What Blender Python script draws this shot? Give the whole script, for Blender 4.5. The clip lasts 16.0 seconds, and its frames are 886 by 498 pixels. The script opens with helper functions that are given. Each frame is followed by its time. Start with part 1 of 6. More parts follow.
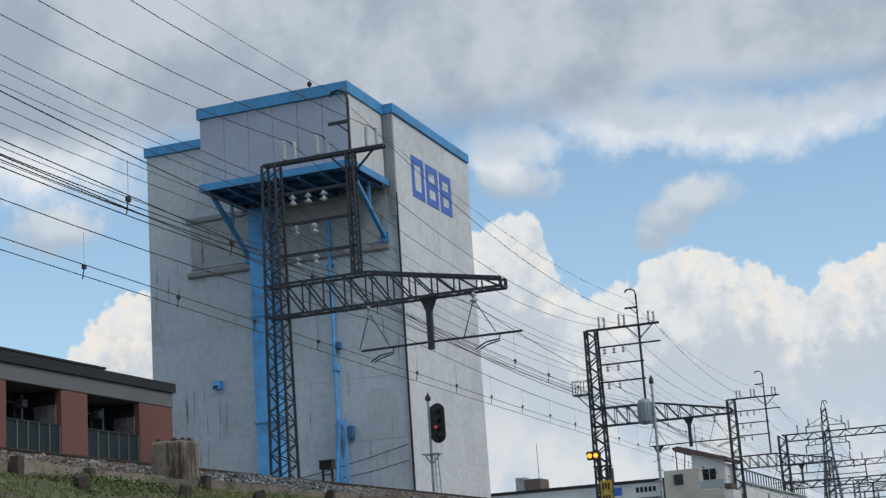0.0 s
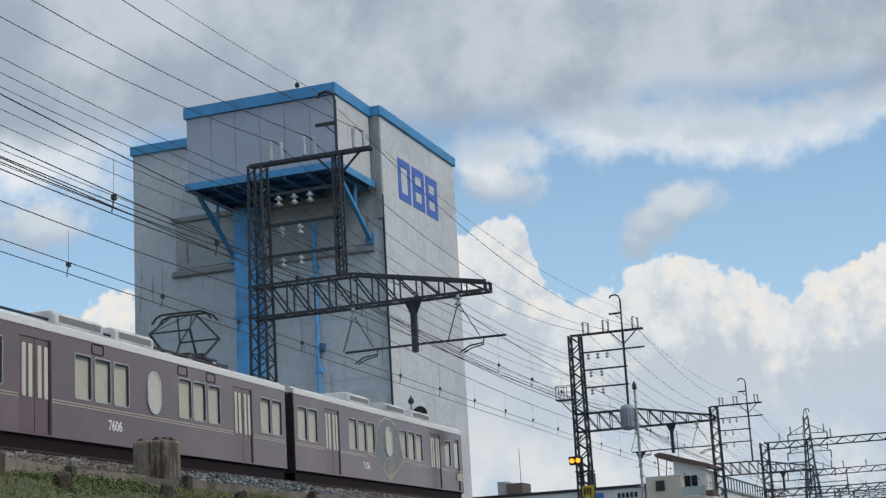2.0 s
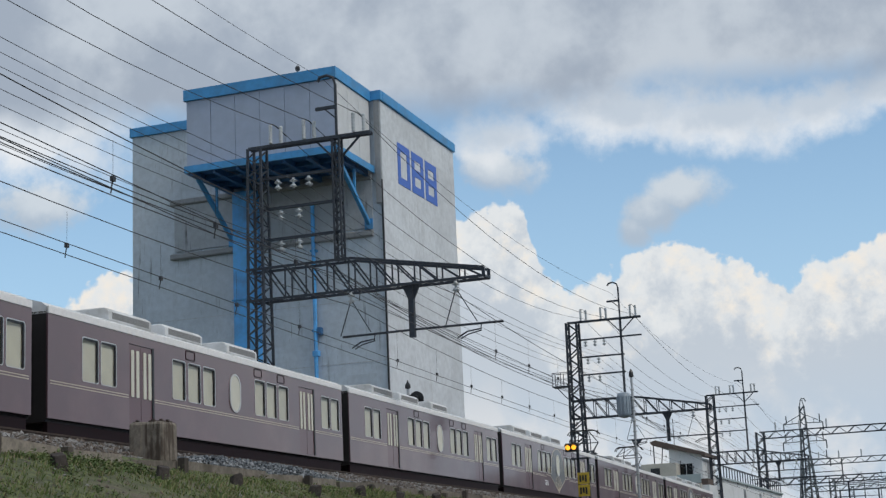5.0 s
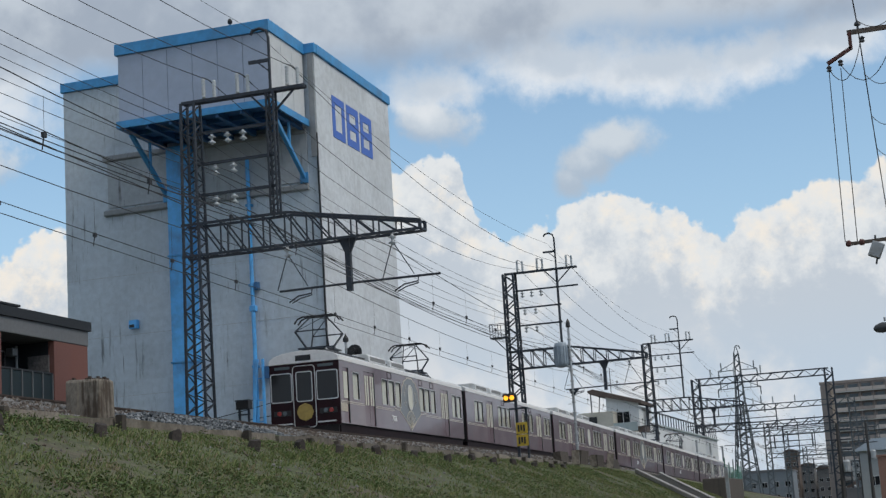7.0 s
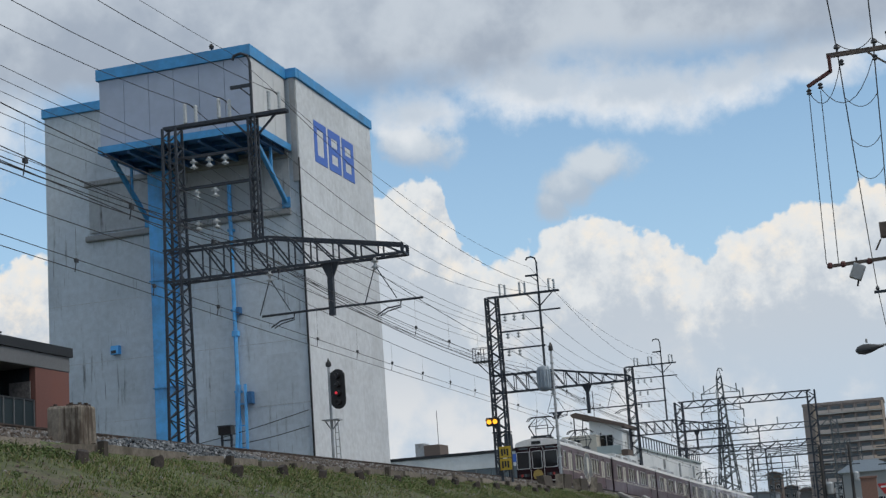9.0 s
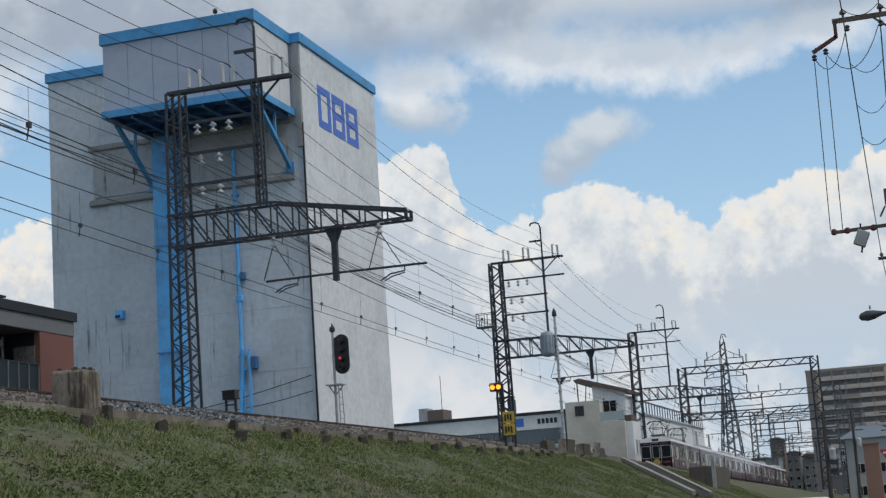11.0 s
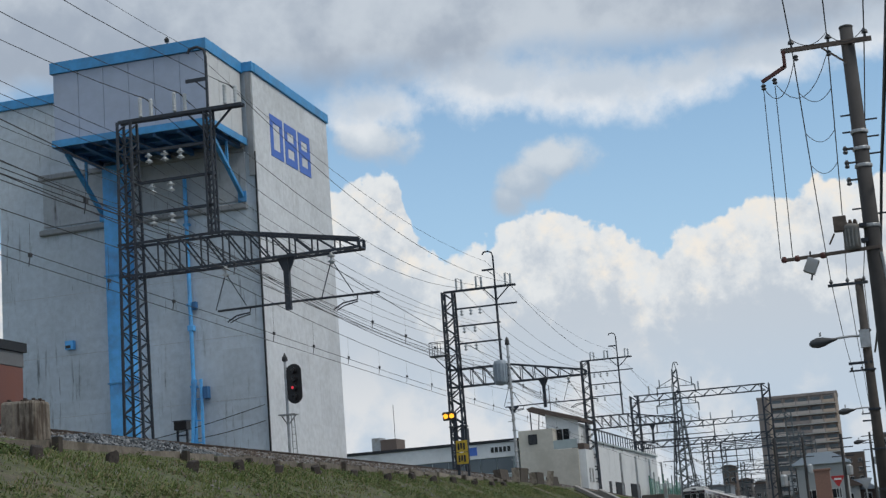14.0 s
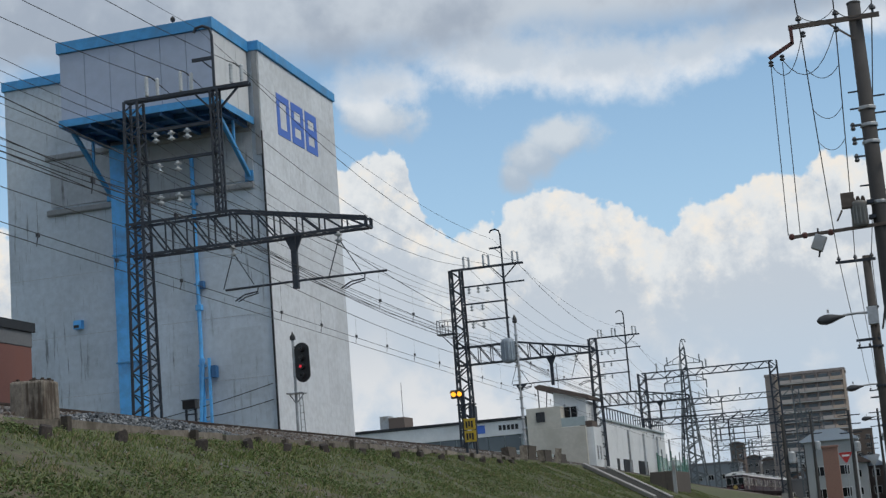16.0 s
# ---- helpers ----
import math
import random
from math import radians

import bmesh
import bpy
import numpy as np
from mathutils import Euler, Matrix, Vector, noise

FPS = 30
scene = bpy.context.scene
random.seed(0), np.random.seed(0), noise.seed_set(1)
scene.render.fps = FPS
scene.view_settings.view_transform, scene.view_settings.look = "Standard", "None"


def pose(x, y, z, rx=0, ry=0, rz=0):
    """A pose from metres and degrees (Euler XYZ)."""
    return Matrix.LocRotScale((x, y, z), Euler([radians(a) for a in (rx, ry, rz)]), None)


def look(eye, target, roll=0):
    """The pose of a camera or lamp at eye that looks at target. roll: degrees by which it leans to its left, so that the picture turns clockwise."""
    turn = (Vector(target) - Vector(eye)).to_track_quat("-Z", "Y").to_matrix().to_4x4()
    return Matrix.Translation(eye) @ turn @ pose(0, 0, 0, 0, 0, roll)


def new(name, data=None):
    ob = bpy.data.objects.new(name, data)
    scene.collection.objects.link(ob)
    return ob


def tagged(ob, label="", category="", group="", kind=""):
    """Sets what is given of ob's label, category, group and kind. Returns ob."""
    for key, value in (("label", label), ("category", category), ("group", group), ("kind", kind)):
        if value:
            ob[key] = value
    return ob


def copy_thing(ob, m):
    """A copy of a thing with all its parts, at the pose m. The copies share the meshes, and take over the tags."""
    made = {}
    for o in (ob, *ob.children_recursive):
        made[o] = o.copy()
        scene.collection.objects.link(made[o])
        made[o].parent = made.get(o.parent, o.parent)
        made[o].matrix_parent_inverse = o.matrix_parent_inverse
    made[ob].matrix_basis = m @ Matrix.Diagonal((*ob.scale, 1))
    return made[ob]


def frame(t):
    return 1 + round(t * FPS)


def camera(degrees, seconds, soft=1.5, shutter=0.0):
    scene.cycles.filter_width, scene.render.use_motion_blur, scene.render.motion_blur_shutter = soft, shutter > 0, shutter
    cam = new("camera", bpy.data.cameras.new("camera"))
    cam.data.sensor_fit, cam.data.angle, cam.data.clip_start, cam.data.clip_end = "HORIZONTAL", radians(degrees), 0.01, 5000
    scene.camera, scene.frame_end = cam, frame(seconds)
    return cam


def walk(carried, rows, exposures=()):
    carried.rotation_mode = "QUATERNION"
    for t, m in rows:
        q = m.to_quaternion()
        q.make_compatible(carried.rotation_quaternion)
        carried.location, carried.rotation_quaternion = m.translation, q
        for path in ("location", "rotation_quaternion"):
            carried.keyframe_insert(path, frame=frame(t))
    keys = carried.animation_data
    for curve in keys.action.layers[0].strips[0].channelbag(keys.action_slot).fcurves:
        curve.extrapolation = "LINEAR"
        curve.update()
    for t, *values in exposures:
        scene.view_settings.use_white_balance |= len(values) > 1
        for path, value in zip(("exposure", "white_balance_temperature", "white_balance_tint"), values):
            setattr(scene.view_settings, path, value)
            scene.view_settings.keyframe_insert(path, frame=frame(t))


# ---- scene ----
# ---- camera: stands on the pavement below the railway bank and turns by hand ----
EYE = Vector((0.0, 0.0, 1.6))
cam = camera(31.77, 16.0, soft=1.35)
# seconds, bearing from +Y in degrees (left is negative), elevation, lean
LOOKS = [
    (0.0, -20.093, 12.588, -3.97),
    (0.5, -19.847, 12.542, -3.61),
    (1.0, -19.796, 12.515, -3.41),
    (1.5, -19.688, 12.638, -3.37),
    (2.0, -19.535, 12.667, -3.25),
    (2.5, -19.571, 12.415, -2.89),
    (3.0, -19.630, 12.465, -2.59),
    (5.3, -19.451, 11.963, -2.53),
    (5.5, -19.001, 11.608, -2.74),
    (6.0, -17.319, 10.119, -3.38),
    (6.5, -17.168, 9.568, -3.65),
    (7.0, -17.223, 10.265, -3.71),
    (7.5, -17.286, 10.970, -3.74),
    (8.0, -17.107, 10.922, -3.77),
    (8.5, -16.900, 11.081, -4.04),
    (9.0, -16.504, 11.103, -4.11),
    (11.3, -16.747, 9.788, -3.93),
    (11.5, -16.638, 10.100, -3.94),
    (12.0, -15.708, 10.153, -4.03),
    (12.5, -14.815, 9.893, -4.28),
    (13.0, -14.692, 10.176, -4.49),
    (13.5, -15.002, 10.756, -4.56),
    (14.0, -14.897, 10.779, -4.42),
    (14.5, -14.767, 10.155, -4.35),
    (15.0, -14.843, 9.861, -4.48),
    (15.5, -14.958, 9.900, -4.55),
    (16.0, -15.230, 10.004, -4.59),
]


def heading(az, el):
    a, e = radians(az), radians(el)
    return Vector((math.sin(a) * math.cos(e), math.cos(a) * math.cos(e), math.sin(e)))


walk(cam, [(t, look(EYE, EYE + heading(a, e) * 50, r)) for t, a, e, r in LOOKS])


# ---- node helpers ----
def math_node(nt, op, a, b=None, c=None, clamp=False):
    n = nt.nodes.new("ShaderNodeMath")
    n.operation, n.use_clamp = op, clamp
    for k, v in enumerate((a, b, c)):
        if v is None:
            continue
        if hasattr(v, "node"):
            nt.links.new(v, n.inputs[k])
        else:
            n.inputs[k].default_value = v
    return n.outputs[0]


def mix_col(nt, fac, a, b, mode="MIX"):
    n = nt.nodes.new("ShaderNodeMix")
    n.data_type, n.blend_type = "RGBA", mode
    for key, v in ((0, fac), (6, a), (7, b)):
        if hasattr(v, "node"):
            nt.links.new(v, n.inputs[key])
        elif key == 0:
            n.inputs[key].default_value = v
        else:
            n.inputs[key].default_value = (*v, 1)
    return n.outputs[2]


def noise_fac(nt, vec, scale, detail=4, rough=0.55, dims="3D"):
    n = nt.nodes.new("ShaderNodeTexNoise")
    n.noise_dimensions = dims
    n.inputs["Scale"].default_value, n.inputs["Detail"].default_value, n.inputs["Roughness"].default_value = scale, detail, rough
    if vec is not None:
        nt.links.new(vec, n.inputs["Vector"])
    return n.outputs[0]


def smooth(nt, v, lo, hi):
    n = nt.nodes.new("ShaderNodeMapRange")
    n.interpolation_type = "SMOOTHSTEP"
    nt.links.new(v, n.inputs[0])
    n.inputs[1].default_value, n.inputs[2].default_value = lo, hi
    return n.outputs[0]


# ---- sky: blue air, a grey sheet overhead and a bank of cumulus over the town ----
SUN_AZ, SUN_EL = 102, 50
world = bpy.data.worlds.new("sky")
scene.world = world
world.use_nodes = True
nt = world.node_tree
nt.nodes.clear()
out = nt.nodes.new("ShaderNodeOutputWorld")
bg = nt.nodes.new("ShaderNodeBackground")
nt.links.new(bg.outputs[0], out.inputs[0])
sky = nt.nodes.new("ShaderNodeTexSky")
sky.sky_type, sky.sun_disc = "NISHITA", False
sky.sun_elevation, sky.sun_rotation = radians(SUN_EL), radians(SUN_AZ)
sky.air_density, sky.dust_density, sky.ozone_density = 1.0, 0.6, 1.5
tc = nt.nodes.new("ShaderNodeTexCoord")
way = tc.outputs["Generated"]
sep = nt.nodes.new("ShaderNodeSeparateXYZ")
nt.links.new(way, sep.inputs[0])
az = math_node(nt, "MULTIPLY", math_node(nt, "ARCTAN2", sep.outputs[0], sep.outputs[1]), 57.2958)
el = math_node(nt, "MULTIPLY", math_node(nt, "ARCSINE", sep.outputs[2]), 57.2958)
def heap(clouds, a0, e0):
    """The largest of several soft ellipses in bearing and elevation: 1 in the middle, 0 at the rim."""
    best = None
    for a, e, w, h in clouds:
        da = math_node(nt, "DIVIDE", math_node(nt, "SUBTRACT", a0, a), w)
        de = math_node(nt, "DIVIDE", math_node(nt, "SUBTRACT", e0, e), h)
        r = math_node(nt, "SQRT", math_node(nt, "ADD", math_node(nt, "MULTIPLY", da, da), math_node(nt, "MULTIPLY", de, de)))
        v = math_node(nt, "SUBTRACT", 1.0, r)
        best = v if best is None else math_node(nt, "MAXIMUM", best, v)
    return best


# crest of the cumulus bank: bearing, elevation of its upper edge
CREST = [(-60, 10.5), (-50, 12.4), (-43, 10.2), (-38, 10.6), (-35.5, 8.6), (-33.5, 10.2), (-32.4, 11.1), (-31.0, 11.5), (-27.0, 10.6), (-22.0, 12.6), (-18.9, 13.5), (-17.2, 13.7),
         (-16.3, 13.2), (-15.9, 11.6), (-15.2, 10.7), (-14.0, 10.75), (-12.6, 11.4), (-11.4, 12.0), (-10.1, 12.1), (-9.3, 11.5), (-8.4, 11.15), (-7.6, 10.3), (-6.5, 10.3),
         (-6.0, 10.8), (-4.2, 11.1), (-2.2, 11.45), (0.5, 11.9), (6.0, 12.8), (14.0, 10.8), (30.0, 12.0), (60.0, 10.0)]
WISPS = [(-10.3, 13.7, 1.75, 0.95), (-11.6, 12.95, 1.35, 0.9), (-12.3, 12.4, 0.9, 0.8), (-34.4, 13.8, 1.9, 1.1), (-17.3, 15.0, 1.9, 1.0)]
SHEET_RIM = [(-12.4, 16.75, 4.6, 1.45), (-8.4, 16.2, 4.2, 1.4), (-5.0, 16.3, 3.0, 1.2), (-17.0, 16.1, 2.2, 1.1), (-2.0, 16.5, 2.8, 1.0), (-34.6, 16.8, 4.2, 2.4), (2.0, 17.0, 4.0, 1.3)]


def density(shift):
    """The cloud fields towards a way; shift leans it towards the light."""
    vec = way
    if shift:
        n = nt.nodes.new("ShaderNodeVectorMath")
        n.operation = "ADD"
        nt.links.new(way, n.inputs[0])
        n.inputs[1].default_value = (0.010 * shift, 0.0, 0.020 * shift)
        vec = n.outputs[0]
    a0 = math_node(nt, "ADD", az, 0.55 * shift)
    e0 = math_node(nt, "ADD", el, 1.1 * shift)
    pf = math_node(nt, "SUBTRACT", noise_fac(nt, vec, 22, 7, 0.6), 0.5)
    fi = math_node(nt, "SUBTRACT", noise_fac(nt, vec, 70, 4, 0.6), 0.5)
    wob = math_node(nt, "ADD", math_node(nt, "MULTIPLY", pf, 1.15), math_node(nt, "MULTIPLY", fi, 0.4))
    return [math_node(nt, "ADD", heap(WISPS, a0, e0), math_node(nt, "MULTIPLY", wob, 1.5)),
            math_node(nt, "ADD", heap(SHEET_RIM, a0, e0), math_node(nt, "MULTIPLY", wob, 1.5)), pf, fi]


wisp, rim, puff, fine = density(0)
wisp_l, rim_l, puff_l, fine_l = density(1)
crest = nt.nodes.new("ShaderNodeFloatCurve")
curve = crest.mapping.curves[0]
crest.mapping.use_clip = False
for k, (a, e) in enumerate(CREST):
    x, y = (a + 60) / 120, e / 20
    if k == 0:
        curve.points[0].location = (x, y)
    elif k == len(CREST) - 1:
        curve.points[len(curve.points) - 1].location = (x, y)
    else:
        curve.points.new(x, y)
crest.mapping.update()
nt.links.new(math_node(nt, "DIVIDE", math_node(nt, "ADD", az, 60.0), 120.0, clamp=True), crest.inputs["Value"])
knob = math_node(nt, "SUBTRACT", noise_fac(nt, way, 44, 3, 0.5), 0.5)
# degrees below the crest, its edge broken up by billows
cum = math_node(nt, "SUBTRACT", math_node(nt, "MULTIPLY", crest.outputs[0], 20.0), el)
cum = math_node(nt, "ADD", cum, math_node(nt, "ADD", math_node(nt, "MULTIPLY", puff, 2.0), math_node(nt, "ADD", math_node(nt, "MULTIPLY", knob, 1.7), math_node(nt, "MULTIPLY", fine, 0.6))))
relief = math_node(nt, "ADD", math_node(nt, "MULTIPLY", math_node(nt, "SUBTRACT", puff, puff_l), 2.6), math_node(nt, "MULTIPLY", math_node(nt, "SUBTRACT", fine, fine_l), 1.3))
billow = math_node(nt, "SUBTRACT", noise_fac(nt, way, 7.5, 5, 0.55), 0.5)
# the sheet overhead: closed above 19 degrees, torn towards its edge
sheet = math_node(nt, "ADD", math_node(nt, "MULTIPLY", math_node(nt, "SUBTRACT", el, 17.1), 0.65),
                  math_node(nt, "ADD", math_node(nt, "MULTIPLY", billow, 1.7), math_node(nt, "MULTIPLY", puff, 0.8)))
haze = smooth(nt, math_node(nt, "ADD", math_node(nt, "MULTIPLY", el, -1.0), math_node(nt, "MULTIPLY", puff, 5.0)), -9.0, -4.5)
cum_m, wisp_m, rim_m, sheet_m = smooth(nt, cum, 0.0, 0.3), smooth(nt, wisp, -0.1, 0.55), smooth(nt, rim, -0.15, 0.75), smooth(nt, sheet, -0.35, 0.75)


def lit_side(here, there, lo=0.02, hi=0.62):
    return smooth(nt, math_node(nt, "SUBTRACT", here, there), lo, hi)


WHITE, CREAM, GREY, DARK, HAZE = (0.70, 0.725, 0.74), (0.80, 0.755, 0.69), (0.50, 0.555, 0.62), (0.33, 0.385, 0.465), (0.46, 0.56, 0.67)
air = nt.nodes.new("ShaderNodeMix")
air.data_type, air.blend_type = "RGBA", "MULTIPLY"
air.inputs[0].default_value = 1.0
nt.links.new(sky.outputs[0], air.inputs[6])
air.inputs[7].default_value = (0.108, 0.126, 0.128, 1)
col = air.outputs[2]
pale = smooth(nt, el, 26.0, 2.0)
col = mix_col(nt, math_node(nt, "MULTIPLY", pale, 0.6), col, (0.44, 0.62, 0.80))
veil = mix_col(nt, smooth(nt, math_node(nt, "ADD", puff, math_node(nt, "MULTIPLY", billow, 1.1)), -0.10, 0.22), HAZE, (0.73, 0.735, 0.74))
col = mix_col(nt, haze, col, veil)
lit = mix_col(nt, smooth(nt, math_node(nt, "ADD", billow, fine), -0.12, 0.22), WHITE, CREAM)
shine = math_node(nt, "ADD", relief, math_node(nt, "MULTIPLY_ADD", cum, -0.23, 0.88))
cloud = mix_col(nt, smooth(nt, shine, -0.15, 0.85), (0.49, 0.545, 0.61), lit)
cloud = mix_col(nt, math_node(nt, "MULTIPLY", smooth(nt, el, 8.5, 4.0), 0.75), cloud, veil)
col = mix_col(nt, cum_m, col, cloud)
wcol = mix_col(nt, lit_side(wisp, wisp_l, -0.2, 1.2), (0.40, 0.465, 0.545), (0.60, 0.64, 0.675))
col = mix_col(nt, math_node(nt, "MULTIPLY", wisp_m, 0.85), col, wcol)
col = mix_col(nt, math_node(nt, "MULTIPLY", rim_m, 0.92), col, mix_col(nt, lit_side(rim, rim_l, -0.6, 0.9), (0.80, 0.815, 0.83), (0.52, 0.58, 0.65)))
scol = mix_col(nt, smooth(nt, math_node(nt, "ADD", billow, math_node(nt, "MULTIPLY", puff, 0.5)), -0.14, 0.14), GREY, DARK)
col = mix_col(nt, sheet_m, col, scol)
nt.links.new(col, bg.inputs[0])
bg.inputs[1].default_value = 1.0

sun = bpy.data.lights.new("sun", "SUN")
sun.energy, sun.angle, sun.color = 1.5, radians(14), (1.0, 0.95, 0.87)
sun_ob = new("sun", sun)
sun_ob.matrix_world = look(heading(SUN_AZ, SUN_EL) * 100, (0, 0, 0))
scene.view_settings.exposure = 0.12


# ---- materials ----
def material(name, base, rough=0.6, metal=0.0, vary=0.25, grain=8.0, stain=None, stain_scale=0.6, bump=0.0, bump_scale=40.0, rnd=0.0, coat=0.0, spec=0.5, coords="Object", stretch=(1, 1, 1)):
    """Two scales of variation on a base colour: fine grain and broad stains; rnd varies from object to object."""
    m = bpy.data.materials.new(name)
    m.use_nodes = True
    t = m.node_tree
    b = t.nodes["Principled BSDF"]
    c = t.nodes.new("ShaderNodeTexCoord")
    mp = t.nodes.new("ShaderNodeMapping")
    mp.inputs["Scale"].default_value = stretch
    t.links.new(c.outputs[coords], mp.inputs[0])
    v = mp.outputs[0]
    dark = tuple(x * (1 - vary) for x in base)
    light = tuple(min(1, x * (1 + vary)) for x in base)
    g = noise_fac(t, v, grain, 6, 0.65)
    colour = mix_col(t, smooth(t, g, 0.3, 0.7), dark, light)
    if stain:
        s = noise_fac(t, v, stain_scale, 5, 0.6)
        colour = mix_col(t, smooth(t, s, 0.46, 0.72), colour, stain)
    if rnd:
        oi = t.nodes.new("ShaderNodeObjectInfo")
        k = math_node(t, "MULTIPLY_ADD", oi.outputs["Random"], 2 * rnd, 1 - rnd)
        cx = t.nodes.new("ShaderNodeCombineColor")
        for q in range(3):
            t.links.new(k, cx.inputs[q])
        colour = mix_col(t, 1.0, colour, cx.outputs[0], "MULTIPLY")
    t.links.new(colour, b.inputs["Base Color"])
    r = math_node(t, "MULTIPLY_ADD", g, 0.25, rough - 0.12, clamp=True)
    t.links.new(r, b.inputs["Roughness"])
    b.inputs["Metallic"].default_value = metal
    b.inputs["Coat Weight"].default_value = coat
    b.inputs["Specular IOR Level"].default_value = spec
    b.inputs["Coat Roughness"].default_value = 0.08
    if bump:
        bn = t.nodes.new("ShaderNodeBump")
        bn.inputs["Strength"].default_value, bn.inputs["Distance"].default_value = 0.6, bump
        t.links.new(noise_fac(t, v, bump_scale, 6, 0.65), bn.inputs["Height"])
        t.links.new(bn.outputs[0], b.inputs["Normal"])
    return m


def glow(name, colour, strength):
    m = bpy.data.materials.new(name)
    m.use_nodes = True
    b = m.node_tree.nodes["Principled BSDF"]
    b.inputs["Base Color"].default_value = (*colour, 1)
    b.inputs["Emission Color"].default_value, b.inputs["Emission Strength"].default_value = (*colour, 1), strength
    return m


def streaked_concrete(name, base, dirt, amount=1.0):
    """Board-marked cast concrete: lifts and form panels, rain streaks that run down, patches."""
    m = material(name, base, 0.85, vary=0.10, grain=3.0, bump=0.01, bump_scale=14)
    t = m.node_tree
    b = t.nodes["Principled BSDF"]
    old = b.inputs["Base Color"].links[0].from_socket
    c = t.nodes.new("ShaderNodeTexCoord")

    def mapped(sx, sy, sz):
        mp = t.nodes.new("ShaderNodeMapping")
        mp.inputs["Scale"].default_value = (sx, sy, sz)
        t.links.new(c.outputs["Object"], mp.inputs[0])
        return mp.outputs[0]
    # every lift and form panel of the cast has a tone of its own
    def cells(sx, sy, sz):
        fl = t.nodes.new("ShaderNodeVectorMath")
        fl.operation = "FLOOR"
        ad = t.nodes.new("ShaderNodeVectorMath")
        ad.inputs[1].default_value = (0.37, 0.41, 0.29)
        t.links.new(mapped(sx, sy, sz), ad.inputs[0])
        t.links.new(ad.outputs[0], fl.inputs[0])
        wn = t.nodes.new("ShaderNodeTexWhiteNoise")
        t.links.new(fl.outputs[0], wn.inputs["Vector"])
        return wn.outputs["Value"]
    colour = mix_col(t, math_node(t, "MULTIPLY", cells(0.02, 0.02, 0.55), 0.16), old, tuple(x * 0.62 for x in base))
    colour = mix_col(t, math_node(t, "MULTIPLY", smooth(t, cells(0.6, 0.6, 0.55), 0.55, 1.0), 0.22), colour, tuple(min(1, x * 1.25) for x in base))
    patch = noise_fac(t, mapped(0.16, 0.16, 0.22), 1.0, 5, 0.65)
    colour = mix_col(t, math_node(t, "MULTIPLY", smooth(t, patch, 0.42, 0.7), 0.42), colour, tuple(x * 0.66 for x in base))
    streak = noise_fac(t, mapped(3.8, 3.8, 0.30), 1.0, 6, 0.7)
    where = noise_fac(t, mapped(0.30, 0.30, 0.24), 1.0, 4, 0.6)
    k = math_node(t, "MULTIPLY", smooth(t, streak, 0.54, 0.70), smooth(t, where, 0.44, 0.60))
    colour = mix_col(t, math_node(t, "MULTIPLY", k, min(1.0, 0.55 * amount)), colour, dirt)
    thin = noise_fac(t, mapped(11.0, 11.0, 0.5), 1.0, 3, 0.6)
    k = math_node(t, "MULTIPLY", smooth(t, thin, 0.62, 0.72), smooth(t, where, 0.40, 0.55))
    colour = mix_col(t, math_node(t, "MULTIPLY", k, min(1.0, 0.45 * amount)), colour, dirt)
    t.links.new(colour, b.inputs["Base Color"])
    return m


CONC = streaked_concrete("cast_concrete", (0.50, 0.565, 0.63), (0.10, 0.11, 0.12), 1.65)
# paler copy for the side wall: its sunlit tone is in the colour
CONC_SUNSIDE = streaked_concrete("sunside_concrete", (0.61, 0.64, 0.67), (0.30, 0.29, 0.29), 0.7)
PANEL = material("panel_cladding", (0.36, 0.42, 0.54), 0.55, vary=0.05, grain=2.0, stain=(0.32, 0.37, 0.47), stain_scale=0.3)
BLUE = material("blue_paint", (0.050, 0.275, 0.57), 0.5, vary=0.12, grain=2.5, stain=(0.06, 0.22, 0.43), stain_scale=0.8)
BLUE_LIGHT = material("light_blue_paint", (0.095, 0.40, 0.80), 0.5, vary=0.12, grain=2.0, stain=(0.09, 0.25, 0.5), stain_scale=0.7)
BLUE_MARK = material("blue_marking", (0.06, 0.15, 0.52), 0.6, vary=0.08)
STEEL = material("weathered_steel", (0.028, 0.036, 0.050), 0.6, metal=0.1, vary=0.35, grain=9.0, stain=(0.038, 0.042, 0.050), stain_scale=1.5)
STEEL_PALE = material("galvanised_steel", (0.42, 0.44, 0.46), 0.5, metal=0.5, vary=0.15, grain=6.0, stain=(0.3, 0.29, 0.27), stain_scale=1.0)
# steel paled and greyed: the haze of distance is in its colour
STEEL_HAZED = material("hazed_steel", (0.10, 0.118, 0.13), 0.7, vary=0.2)
WIRE = material("wire", (0.045, 0.047, 0.052), 0.55, metal=0.5)
PORCELAIN = material("porcelain", (0.50, 0.53, 0.55), 0.3, vary=0.1)
RUSTY = material("rusty_steel", (0.062, 0.045, 0.037), 0.8, metal=0.2, vary=0.35, grain=6.0)
BLACK = material("black_paint", (0.012, 0.012, 0.014), 0.45, vary=0.2)
RUBBER = material("dark_rubber", (0.014, 0.012, 0.013), 0.75, vary=0.3)
MAROON = material("maroon_paint", (0.104, 0.056, 0.070), 0.36, vary=0.08, grain=1.2, stain=(0.14, 0.078, 0.090), stain_scale=0.5, coat=0.85, spec=0.35)
# skirt maroon taken near black: the shadow under the body is in it
SKIRT = material("skirt_in_shadow", (0.014, 0.006, 0.008), 0.6, vary=0.25, spec=0.15)
